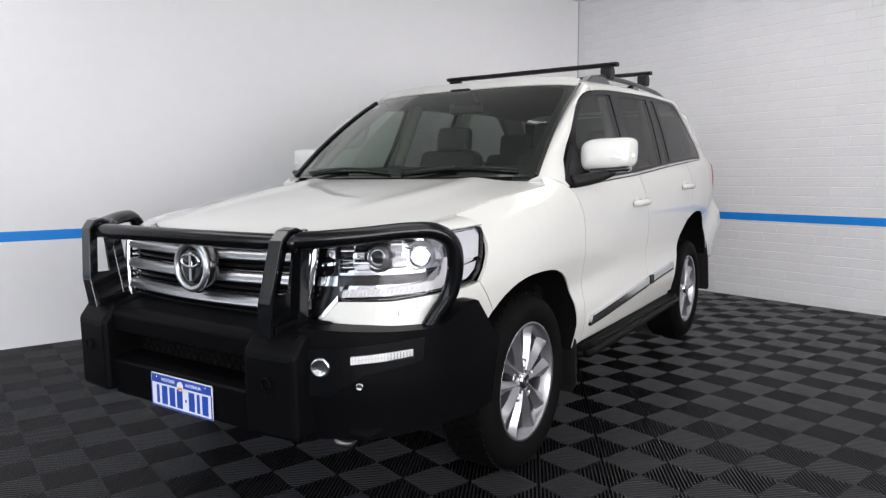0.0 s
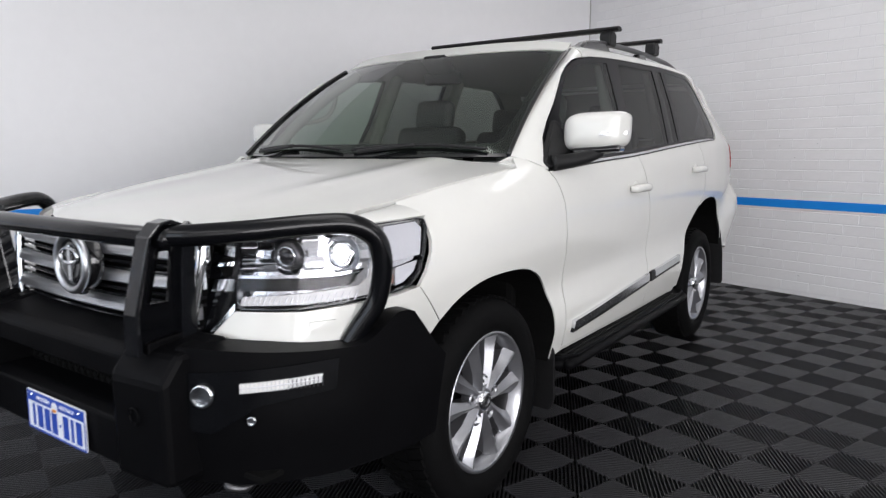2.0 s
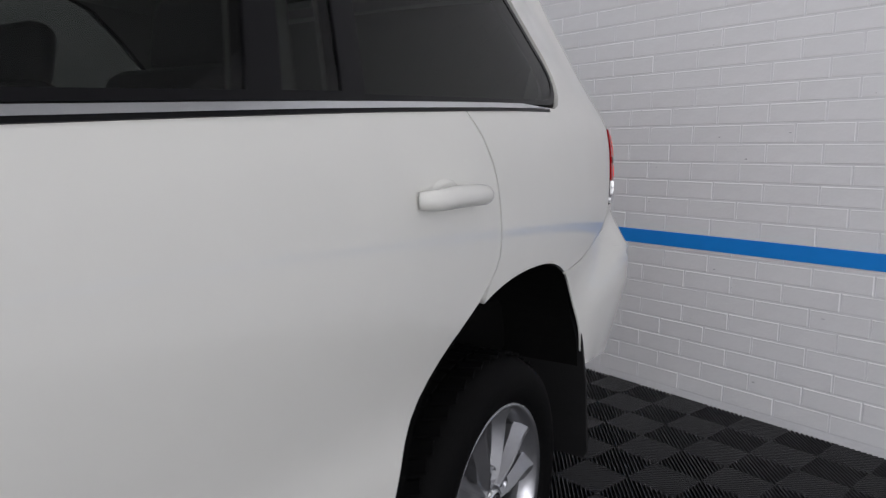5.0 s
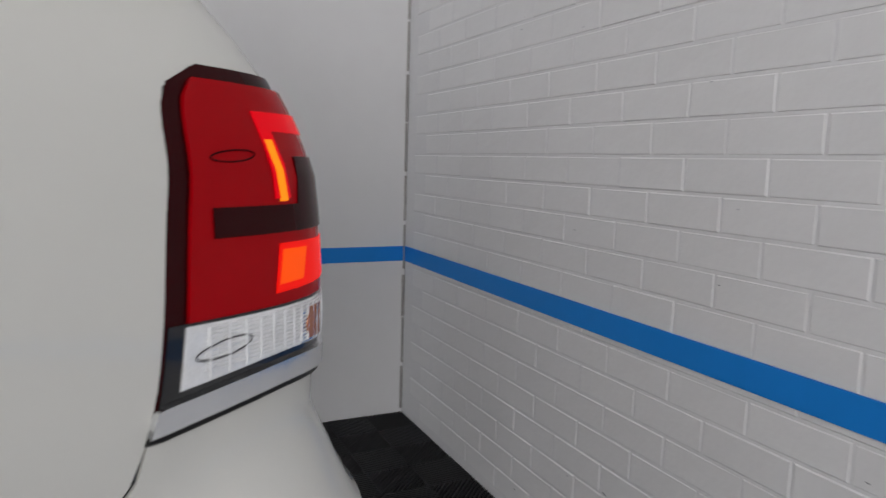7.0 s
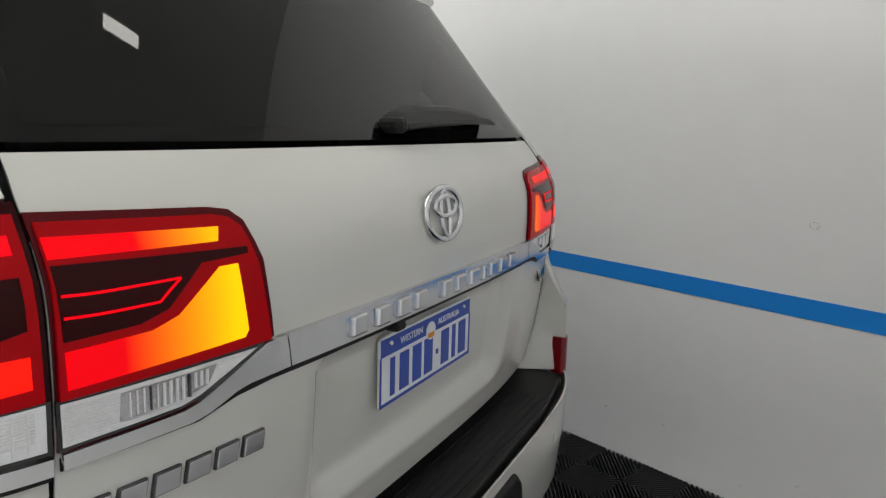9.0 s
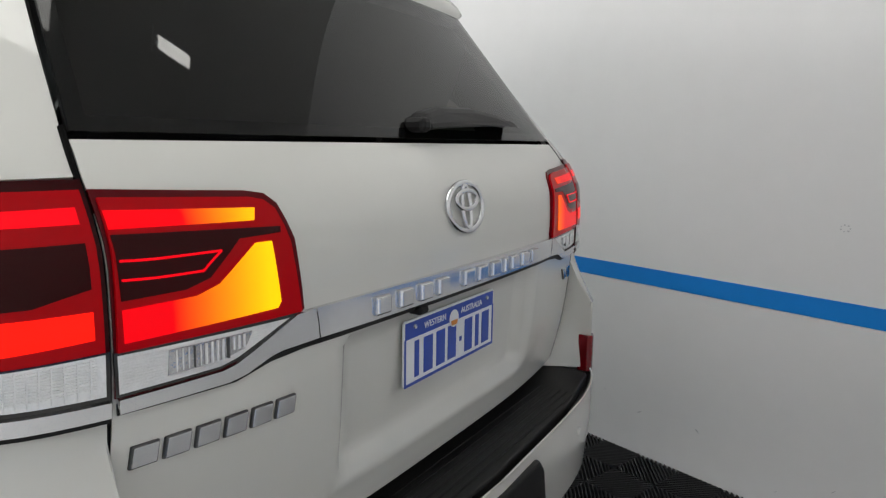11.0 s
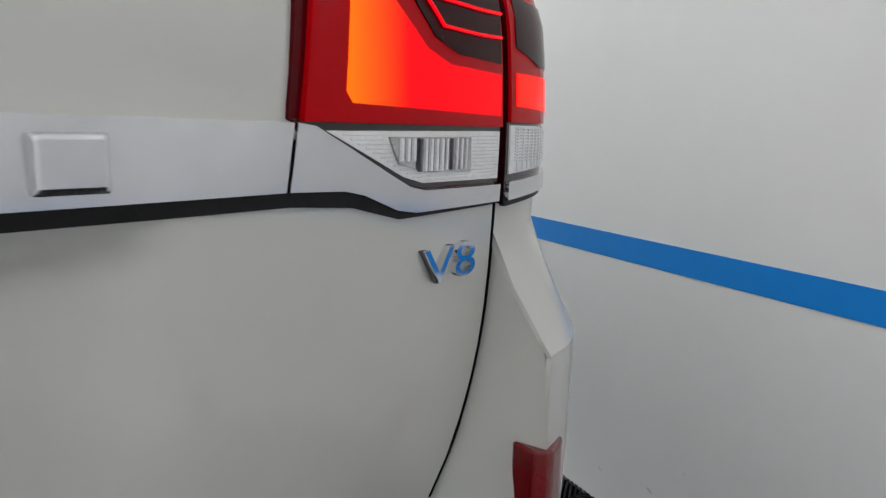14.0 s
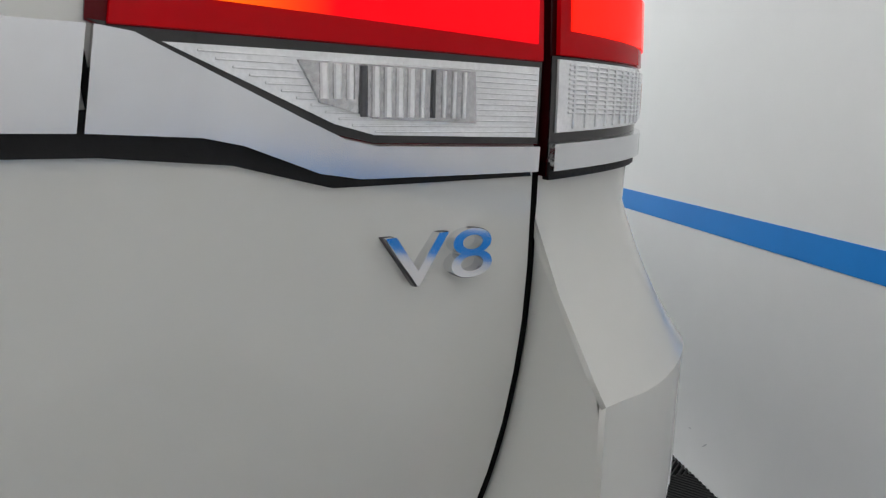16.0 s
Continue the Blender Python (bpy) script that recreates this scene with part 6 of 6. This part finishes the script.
# ---- bull bar ----
bar = new("bull_bar")
bar.parent = car
TOWER = [(-1.135, 0.412), (-1.14, 0.70), (-1.09, 0.768), (-0.93, 0.79), (-0.93, 0.412)]
for sx in (1, -1):
    part("tower", prism(TOWER, lambda u, v, w, s=sx: (s * (0.415 + w), u + 0.02 * (w / 0.22), v), 0.22, 0.018), BLACK_COAT, bar)
    part("tower_emblem", tube([(sx * 0.525 + 0.022 * math.cos(k * math.tau / 16), -1.138, 0.60 + 0.022 * math.sin(k * math.tau / 16)) for k in range(16)], 0.0035, sides=6, closed=True, smooth_steps=2), BLACK_COAT, bar)
    # upright straps: front and back plates joined over the top tube
    part("upright", prism([(-1.125, 0.755), (-1.135, 0.87), (-1.108, 1.075), (-1.08, 1.110), (-1.045, 1.118), (-1.01, 1.105), (-1.012, 1.094), (-1.046, 1.106), (-1.074, 1.10), (-1.098, 1.072), (-1.123, 0.87), (-1.105, 0.755)],
                          lambda u, v, w, s=sx: (s * (0.482 + 0.17 * (v - 0.76) + w - 0.004), u, v), 0.058, 0.003), STRAP, bar, "flat upright strap")
    part("upright", prism([(-0.985, 0.77), (-1.0, 0.95), (-1.005, 1.09), (-0.985, 1.11), (-0.965, 1.09), (-0.955, 0.95), (-0.935, 0.77)],
                          lambda u, v, w, s=sx: (s * (0.505 + 0.16 * (v - 0.76) + w), u, v), 0.024, 0.004), STRAP, bar)
    skin("upright_web", BAR_TUBE, bar, [(-1.118, 0.765), (-1.127, 0.87), (-1.100, 1.068), (-1.075, 1.098), (-1.005, 1.098), (-0.990, 0.95), (-0.955, 0.775)], lambda u, v, s=sx: (s * (0.506 + 0.165 * (v - 0.76)), u, v), step=0.03, flange=0.012,
         holes=([(-1.082, 0.895), (-1.064, 1.035), (-1.030, 1.035), (-1.030, 0.895)],), centre=(sx * 2.0, -1.05, 0.9), label="slotted side plate of the upright")
    part("foot_plate", prism([(-1.09, 0.75), (-0.95, 0.775), (-0.96, 0.80), (-1.05, 0.79), (-1.09, 0.785)], lambda u, v, w, s=sx: (s * (0.50 + w), u, v), 0.03, 0.005), BLACK_COAT, bar)
    part("hoop", tube([(sx * 0.53, -1.065, 1.072), (sx * 0.62, -1.02, 1.075), (sx * 0.74, -0.905, 1.085), (sx * 0.84, -0.775, 1.097), (sx * 0.900, -0.690, 1.093), (sx * 0.934, -0.632, 1.05), (sx * 0.938, -0.612, 0.97), (sx * 0.918, -0.615, 0.87), (sx * 0.885, -0.645, 0.80), (sx * 0.86, -0.67, 0.745)], 0.030, sides=18), BAR_TUBE, bar, "bent black steel tube round the head lamp", smooth=True)
part("top_tube", tube([(-0.60, -1.05, 1.066), (-0.3, -1.07, 1.066), (0, -1.072, 1.066), (0.3, -1.07, 1.066), (0.60, -1.05, 1.066)], 0.030, sides=18), BAR_TUBE, bar, smooth=True)
part("upper_beam", prism([(-1.095, 0.66), (-1.10, 0.735), (-1.08, 0.762), (-0.93, 0.785), (-0.93, 0.66)], lambda u, v, w: (-0.42 + w, u, v), 0.84, 0.01), BLACK_COAT, bar)
part("lower_beam", prism([(-1.095, 0.40), (-1.105, 0.545), (-1.06, 0.56), (-0.95, 0.56), (-0.95, 0.40)], lambda u, v, w: (-0.42 + w, u, v), 0.84, 0.008), BLACK_COAT, bar)
mesh_bm = bmesh.new()
for i in range(40):
    b = box((0.006, 0.006, 0.13), (-0.40 + i * 0.0205, -0.978, 0.61), 0, (0, 40 if i % 2 else -40, 0))
    tmp = bpy.data.meshes.new("strand")
    b.to_mesh(tmp)
    b.free()
    mesh_bm.from_mesh(tmp)
    bpy.data.meshes.remove(tmp)
part("intake_mesh", mesh_bm, DARK, bar)
part("intake_back", box((0.86, 0.02, 0.16), (0, -0.965, 0.61)), DARK, bar)
WX = pchip([0, 0.12, 0.3, 0.5, 0.7, 0.87, 1.0], [0.60, 0.68, 0.78, 0.865, 0.935, 0.972, 0.975])
WY = pchip([0, 0.12, 0.3, 0.5, 0.7, 0.87, 1.0], [-1.055, -1.015, -0.935, -0.82, -0.67, -0.50, -0.345])


def wing(off=0.0):
    def fn(s, z):
        n = Vector((0.5 + 0.5 * s, -0.9 + 0.9 * s, 0)).normalized()
        tuck = 0.16 * max(0.0, 0.56 - z)
        return (WX(s) + n.x * off - tuck * 0.6, WY(s) + n.y * off + tuck, z)
    return fn


WING = [(0, 0.40), (0.3, 0.385), (0.6, 0.39), (0.95, 0.405), (0.97, 0.52), (1.0, 0.66), (0.964, 0.694), (0.91, 0.769), (0.866, 0.826), (0.845, 0.835), (0.81, 0.835), (0.793, 0.829), (0.773, 0.812), (0.729, 0.779), (0.69, 0.762), (0.65, 0.757), (0.5, 0.760), (0.3, 0.769), (0.06, 0.781), (0, 0.781)]
both("wing", BLACK_COAT, bar, WING, wing(), step=0.05, flange=0.12, centre=FC, label="black steel bull bar wing")
both("wing_shelf", BLACK_COAT, bar, [(0, 0), (0.70, 0), (0.70, 1), (0, 1)], lambda s, w: tuple(Vector(wing()(s, 0.756)).lerp(Vector((WX(s) * 0.86, WY(s) + 0.14, 0.760)), w)), step=0.1, flange=0, centre=(0, -0.7, 0.2))
both("lamp_panel", BAR_TUBE, bar, [(0.03, 0.56), (0.13, 0.55), (0.30, 0.625), (0.58, 0.65), (0.59, 0.735), (0.03, 0.715)], wing(0.010), step=0.05, flange=0.012, centre=FC)
both("lamp_strip", LED_WHITE, bar, [(0.235, 0.664), (0.41, 0.670), (0.41, 0.695), (0.235, 0.689)], wing(0.017), step=0.04, flange=0.008, centre=FC, label="lit white lamp strip")
both("lamp_strip_end", LENS_WHITE, bar, [(0.412, 0.670), (0.53, 0.676), (0.53, 0.699), (0.412, 0.695)], wing(0.017), step=0.04, flange=0.008, centre=FC, label="unlit clear end of the lamp strip")
for sx in (1, -1):
    for k in range(20):
        s0 = 0.243 + k * 0.015
        part("strip_rib", tube([(sx * wing(0.019)(s0, 0.667)[0],) + wing(0.019)(s0, 0.667)[1:], (sx * wing(0.019)(s0, 0.694)[0],) + wing(0.019)(s0, 0.694)[1:]], 0.0014, sides=6), STEEL if k > 11 else LAMP_PLAIN, bar)
    part("strip_rib", tube([(sx * wing(0.019)(s0, 0.680 + 0.03 * (s0 - 0.3))[0],) + wing(0.019)(s0, 0.680 + 0.03 * (s0 - 0.3))[1:] for s0 in (0.24, 0.33, 0.42, 0.52)], 0.0018, sides=6), LAMP_PLAIN, bar)
    for (s0, z0, rr, mat, nm) in ((0.097, 0.655, 0.034, LAMP_BACK, "fog_lamp"), (0.275, 0.588, 0.013, SATIN, "parking_sensor")):
        p = wing(0.012)(s0, z0)
        bm = lathe([(0.0, rr), (0.006, rr), (0.009, rr * 0.8), (0.007, rr * 0.7), (0.011, 0.0)], 24)
        bmesh.ops.transform(bm, matrix=Matrix.Translation((sx * p[0], p[1], p[2])) @ Matrix.Rotation(radians(-62 if sx > 0 else -118), 4, "Z"), verts=bm.verts)
        part(nm, bm, mat, bar, smooth=True)
    part("tow_point", tube([(sx * 0.66, -0.90, 0.40), (sx * 0.68, -0.97, 0.385), (sx * 0.71, -0.93, 0.37), (sx * 0.69, -0.88, 0.39)], 0.012, sides=8, closed=True), STEEL, bar, smooth=True)
    part("under_tray", box((0.5, 0.5, 0.02), (sx * 0.55, -0.70, 0.42), 0.005), DARK, bar)
number_plate(bar, (0.034, -1.1085, 0.470), -1, 0.975)

# ---- roof rails and cross bars ----
for sx in (1, -1):
    def rail_pt(y, up, sx=sx):
        return (sx * 0.60, y, roof_at(0.66, y)[2] + up)
    part("roof_rail", tube([rail_pt(1.38, 0.0), rail_pt(1.52, 0.040), rail_pt(1.80, 0.062), rail_pt(2.3, 0.068), rail_pt(2.9, 0.068), rail_pt(3.18, 0.050), rail_pt(3.36, 0.0)], 0.016, sides=12), STEEL, car, smooth=True)
    for y0, y1, y2, y3 in ((1.34, 1.50, 1.78, 1.92), (2.30, 2.34, 2.46, 2.52), (2.98, 3.10, 3.22, 3.40)):
        part("rail_foot", prism([(y0, 0.0), (y3, 0.0), (y2, 0.070), (y1, 0.062)], lambda u, v, w, s=sx: (s * (0.575 + w), u, roof_at(0.66, u)[2] + v - 0.01), 0.05, 0.012), BLACK_GLOSS, car)
for y, xe, zt in ((1.86, 0.67, 2.022), (2.66, 0.66, 2.062)):
    rack = new("roof_cross_bar")
    rack.parent = car
    part("bar", prism([(-0.035, 0.0), (-0.02, -0.014), (0.025, -0.014), (0.04, 0.0), (0.02, 0.014), (-0.02, 0.013)], lambda u, v, w, y=y, xe=xe, zt=zt: (-xe + w, y + u, zt + v), 2 * xe, 0.004), TRIM, rack, "black aerofoil roof bar")
    for sx in (1, -1):
        part("clamp", prism([(-0.05, -0.095), (0.05, -0.095), (0.055, -0.03), (0.03, -0.008), (-0.03, -0.008), (-0.055, -0.03)], lambda u, v, w, y=y, s=sx, zt=zt: (s * (0.565 + w), y + u, zt + v), 0.07, 0.012), TRIM, rack)

# ---- cabin ----
def seat(x, y, name="front_seat"):
    s = new(name)
    s.parent = car
    part("cushion", box((0.50, 0.50, 0.16), (x, y, 0.86), 0.05, (5, 0, 0)), LEATHER, s, smooth=True)
    part("backrest", box((0.48, 0.14, 0.62), (x, y + 0.32, 1.16), 0.055, (-16, 0, 0), 3), LEATHER, s, smooth=True)
    part("headrest", box((0.27, 0.10, 0.19), (x, y + 0.43, 1.535), 0.045, (-10, 0, 0), 3), LEATHER, s, smooth=True)
    for d in (-0.06, 0.06):
        part("headrest_post", tube([(x + d, y + 0.40, 1.42), (x + d, y + 0.425, 1.48)], 0.007, sides=8), CHROME, s)


for x in (0.38, -0.38):
    seat(x, 1.05)
    seat(x, 2.0, "rear_seat")
skin("dashboard", TRIM, car, [(x, 0.36 - 0.2 * (1 - (x / 0.8) ** 2)) for x in np.linspace(-0.74, 0.74, 9)] + [(0.74, 0.78), (-0.74, 0.78)],
     lambda x, y: (x, y, 1.245 - 0.10 * max(0.0, y - 0.55) - 0.02 * (x > -0.1) * (y > 0.3)), step=0.08, flange=0.12, label="black dashboard top", centre=(0, 0.5, 0.2))
part("instrument_hood", box((0.42, 0.24, 0.09), (-0.38, 0.62, 1.235), 0.035, (-8, 0, 0)), TRIM, car, smooth=True)
wheel_pts = [(-0.38 + 0.185 * math.cos(k * math.tau / 24), 0.88 - 0.075 * math.sin(k * math.tau / 24), 1.175 + 0.165 * math.sin(k * math.tau / 24)) for k in range(24)]
sw = new("steering_wheel")
sw.parent = car
part("wheel_rim", tube(wheel_pts, 0.015, sides=10, closed=True, smooth_steps=2), LEATHER, sw, smooth=True)
part("wheel_hub", box((0.15, 0.06, 0.12), (-0.38, 0.86, 1.17), 0.03, (25, 0, 0)), LEATHER, sw, smooth=True)
for a in (0.1, math.pi - 0.1, -math.pi / 2):
    part("wheel_spoke", tube([(-0.38, 0.87, 1.17), (-0.38 + 0.18 * math.cos(a), 0.88 - 0.07 * math.sin(a), 1.175 + 0.16 * math.sin(a))], 0.014, sides=8), LEATHER, sw)
part("rear_view_mirror", box((0.24, 0.03, 0.065), (0.0, 1.02, 1.70), 0.014, (12, 0, 0)), TRIM, car)
part("sensor_housing", box((0.16, 0.12, 0.05), (0.0, 0.98, 1.765), 0.018, (-38, 0, 0)), TRIM, car)
for sx in (1, -1):
    for y0, z0, y1, z1 in ((1.38, 1.30, 1.50, 1.80), (2.15, 1.37, 2.25, 1.83)):
        part("inner_pillar", tube([(sx * (side_x(y0, z0) - 0.06), y0, z0 - 0.1), (sx * (side_x(y1, z1) - 0.065), y1, z1)], 0.04, sides=10), LINING, car, smooth=True)
    part("grab_handle", tube([tuple(Vector(a_pillar(0.6, 0.35)) * 1.0 - Vector((0.045, -0.06, 0.03))) if sx > 0 else tuple(Vector((-a_pillar(0.6, 0.35)[0] + 0.045, a_pillar(0.6, 0.35)[1] + 0.06, a_pillar(0.6, 0.35)[2] - 0.03))),
                              (sx * 0.70, 0.80, 1.49), (sx * 0.69, 0.88, 1.56),
                              (sx * (a_pillar(0.6, 0.75)[0] - 0.04), a_pillar(0.6, 0.75)[1] + 0.06, a_pillar(0.6, 0.75)[2] - 0.03)], 0.013, sides=8), LINING, car, smooth=True)
    part("speaker_trim", tube([(sx * 0.76, 0.42, 1.26), (sx * 0.735, 0.62, 1.44), (sx * 0.70, 0.85, 1.62), (sx * 0.66, 1.06, 1.755)], 0.03, sides=8), LINING, car, smooth=True)

# ---- bricks, floor tiles ----
COURSE, BRICK_L, JOINT = 0.0945, 0.2545, 0.007


def brick_mesh(name, length, seed):
    rnd = random.Random(seed)
    bm = bmesh.new()
    h, l, c = (COURSE - JOINT) / 2, length / 2, 0.0034
    back = [bm.verts.new((x, 0.014, z)) for x, z in ((-l, -h), (l, -h), (l, h), (-l, h))]
    mid = [bm.verts.new((x, c * 0.8, z)) for x, z in ((-l, -h), (l, -h), (l, h), (-l, h))]
    front = [bm.verts.new((x * (1 - c / l), rnd.uniform(-0.0008, 0.0008), z * (1 - c / h))) for x, z in ((-l, -h), (l, -h), (l, h), (-l, h))]
    bm.faces.new(front)
    for p, q in ((front, mid), (mid, back)):
        for i in range(4):
            bm.faces.new((p[i], q[i], q[(i + 1) % 4], p[(i + 1) % 4]))
    bmesh.ops.recalc_face_normals(bm, faces=bm.faces[:])
    me = bpy.data.meshes.new(name)
    bm.to_mesh(me)
    bm.free()
    me.materials.append(BRICK)
    return me


full = [brick_mesh("brick", BRICK_L - JOINT, 70 + i) for i in range(6)]
rest_v, rest_f = [], []
rows = int(ROOM_H / COURSE)
Z0 = 0.888 - 9 * COURSE - 0.004
count = 0
for r in range(rows + 1):
    z = Z0 + (r + 0.5) * COURSE
    if z > ROOM_H - 0.03 or z < 0.03:
        continue
    shift = 0.0 if r % 2 else BRICK_L / 2
    n = int(ROOM_A / BRICK_L) + 1
    for k in range(-1, n):
        a = 0.107 + shift + (k + 0.5) * BRICK_L
        if a - BRICK_L / 2 < 0.0 or a + BRICK_L / 2 > ROOM_A:
            continue
        rnd = random.Random(r * 97 + k)
        m = Matrix.Translation(room(a, -0.0 + rnd.uniform(-0.0007, 0.0007), z)) @ Matrix.Rotation(TURN, 4, "Z") @ Matrix.Rotation(radians(rnd.uniform(-0.15, 0.15)), 4, "Y") @ Matrix.Rotation(radians(rnd.uniform(-0.2, 0.2)), 4, "Z")
        me = full[rnd.randrange(6)]
        if 1.1 < a < 3.5 and 0.2 < z < 1.9 and count < 300 and abs(z - 0.85) > 0.05:
            ob = new("brick", me)
            ob.parent = wall_brick
            ob.matrix_local = m
            count += 1
        else:
            base = len(rest_v)
            rest_v += [tuple(m @ v.co) for v in me.vertices]
            rest_f += [tuple(base + i for i in p.vertices) for p in me.polygons]
me = bpy.data.meshes.new("brickwork")
me.from_pydata(rest_v, [], rest_f)
ob = mesh_object("brickwork", me, BRICK, wall_brick)
tagged(ob, kind="stuff")

CELL, RIBS = 0.2045, 9


def tile_mesh(name, direction):
    """A square of the floor: parallel ribs on the diagonal, with open gaps between."""
    v, f = [], []
    h = CELL / 2 - 0.0008
    pitch = 2 * CELL / (2 * RIBS)
    for k in range(-RIBS, RIBS):
        # a rib is the strip lo <= p + q <= hi, cut by the square; its flanks widen downwards
        loops = []
        for grow, z in ((0.0, 0.0), (0.10, -0.012)):
            ends = []
            for c in ((k + 0.36 - grow) * pitch, (k + 0.64 + grow) * pitch):
                p0, p1 = max(-h, c - h), min(h, c + h)
                if p1 <= p0:
                    break
                ends.append(((p0, c - p0), (p1, c - p1)))
            if len(ends) == 2:
                loops.append([(p * direction, q, z) for p, q in (ends[0][0], ends[0][1], ends[1][1], ends[1][0])])
        if len(loops) < 2:
            continue
        base = len(v)
        v += loops[0] + loops[1]
        f += [(base, base + 1, base + 2, base + 3), (base, base + 1, base + 5, base + 4), (base + 2, base + 3, base + 7, base + 6)]
    rim = 0.003
    for (x0, y0, x1, y1) in ((-h, -h, h, -h + rim), (-h, h - rim, h, h), (-h, -h, -h + rim, h), (h - rim, -h, h, h)):
        base = len(v)
        v += [(x0, y0, -0.004), (x1, y0, -0.004), (x1, y1, -0.004), (x0, y1, -0.004)]
        f.append((base, base + 1, base + 2, base + 3))
    me = bpy.data.meshes.new(name)
    me.from_pydata(v, [], f)
    bm = bmesh.new()
    bm.from_mesh(me)
    for face in bm.faces:
        face.normal_update()
        if face.normal.z < -0.5:
            face.normal_flip()
    bm.to_mesh(me)
    bm.free()
    me.materials.append(TILE)
    return me


tiles = (tile_mesh("floor_tile", 1), tile_mesh("floor_tile", -1))
tile_rot = Matrix.Rotation(TURN, 4, "Z")
na, nb = int(ROOM_A / CELL), int(ROOM_B / CELL)
v_parts, f_parts, off, count = [], [], 0, 0
arrays = [(np.array([v.co for v in t.vertices]), [tuple(p.vertices) for p in t.polygons]) for t in tiles]
for i in range(na):
    for j in range(nb):
        centre = room((i + 0.5) * CELL, -(j + 0.5) * CELL, 0)
        kind = 0 if (i + j) % 2 == 0 else 1
        if 13 <= i <= 30 and 7 <= j <= 24 and count < 300 and centre.x > 0.75:
            ob = new("floor_tile", tiles[kind])
            ob.parent = floor
            ob.matrix_local = Matrix.Translation(centre) @ tile_rot
            count += 1
        else:
            vs, fs = arrays[kind]
            c, s = math.cos(TURN), math.sin(TURN)
            w = np.stack([centre.x + c * vs[:, 0] - s * vs[:, 1], centre.y + s * vs[:, 0] + c * vs[:, 1], vs[:, 2]], 1)
            v_parts.append(w)
            f_parts += [tuple(off + q for q in p) for p in fs]
            off += len(vs)
me = bpy.data.meshes.new("floor_tiles")
me.from_pydata(np.concatenate(v_parts).tolist(), [], f_parts)
tagged(mesh_object("floor_tiles", me, TILE, floor), kind="stuff")
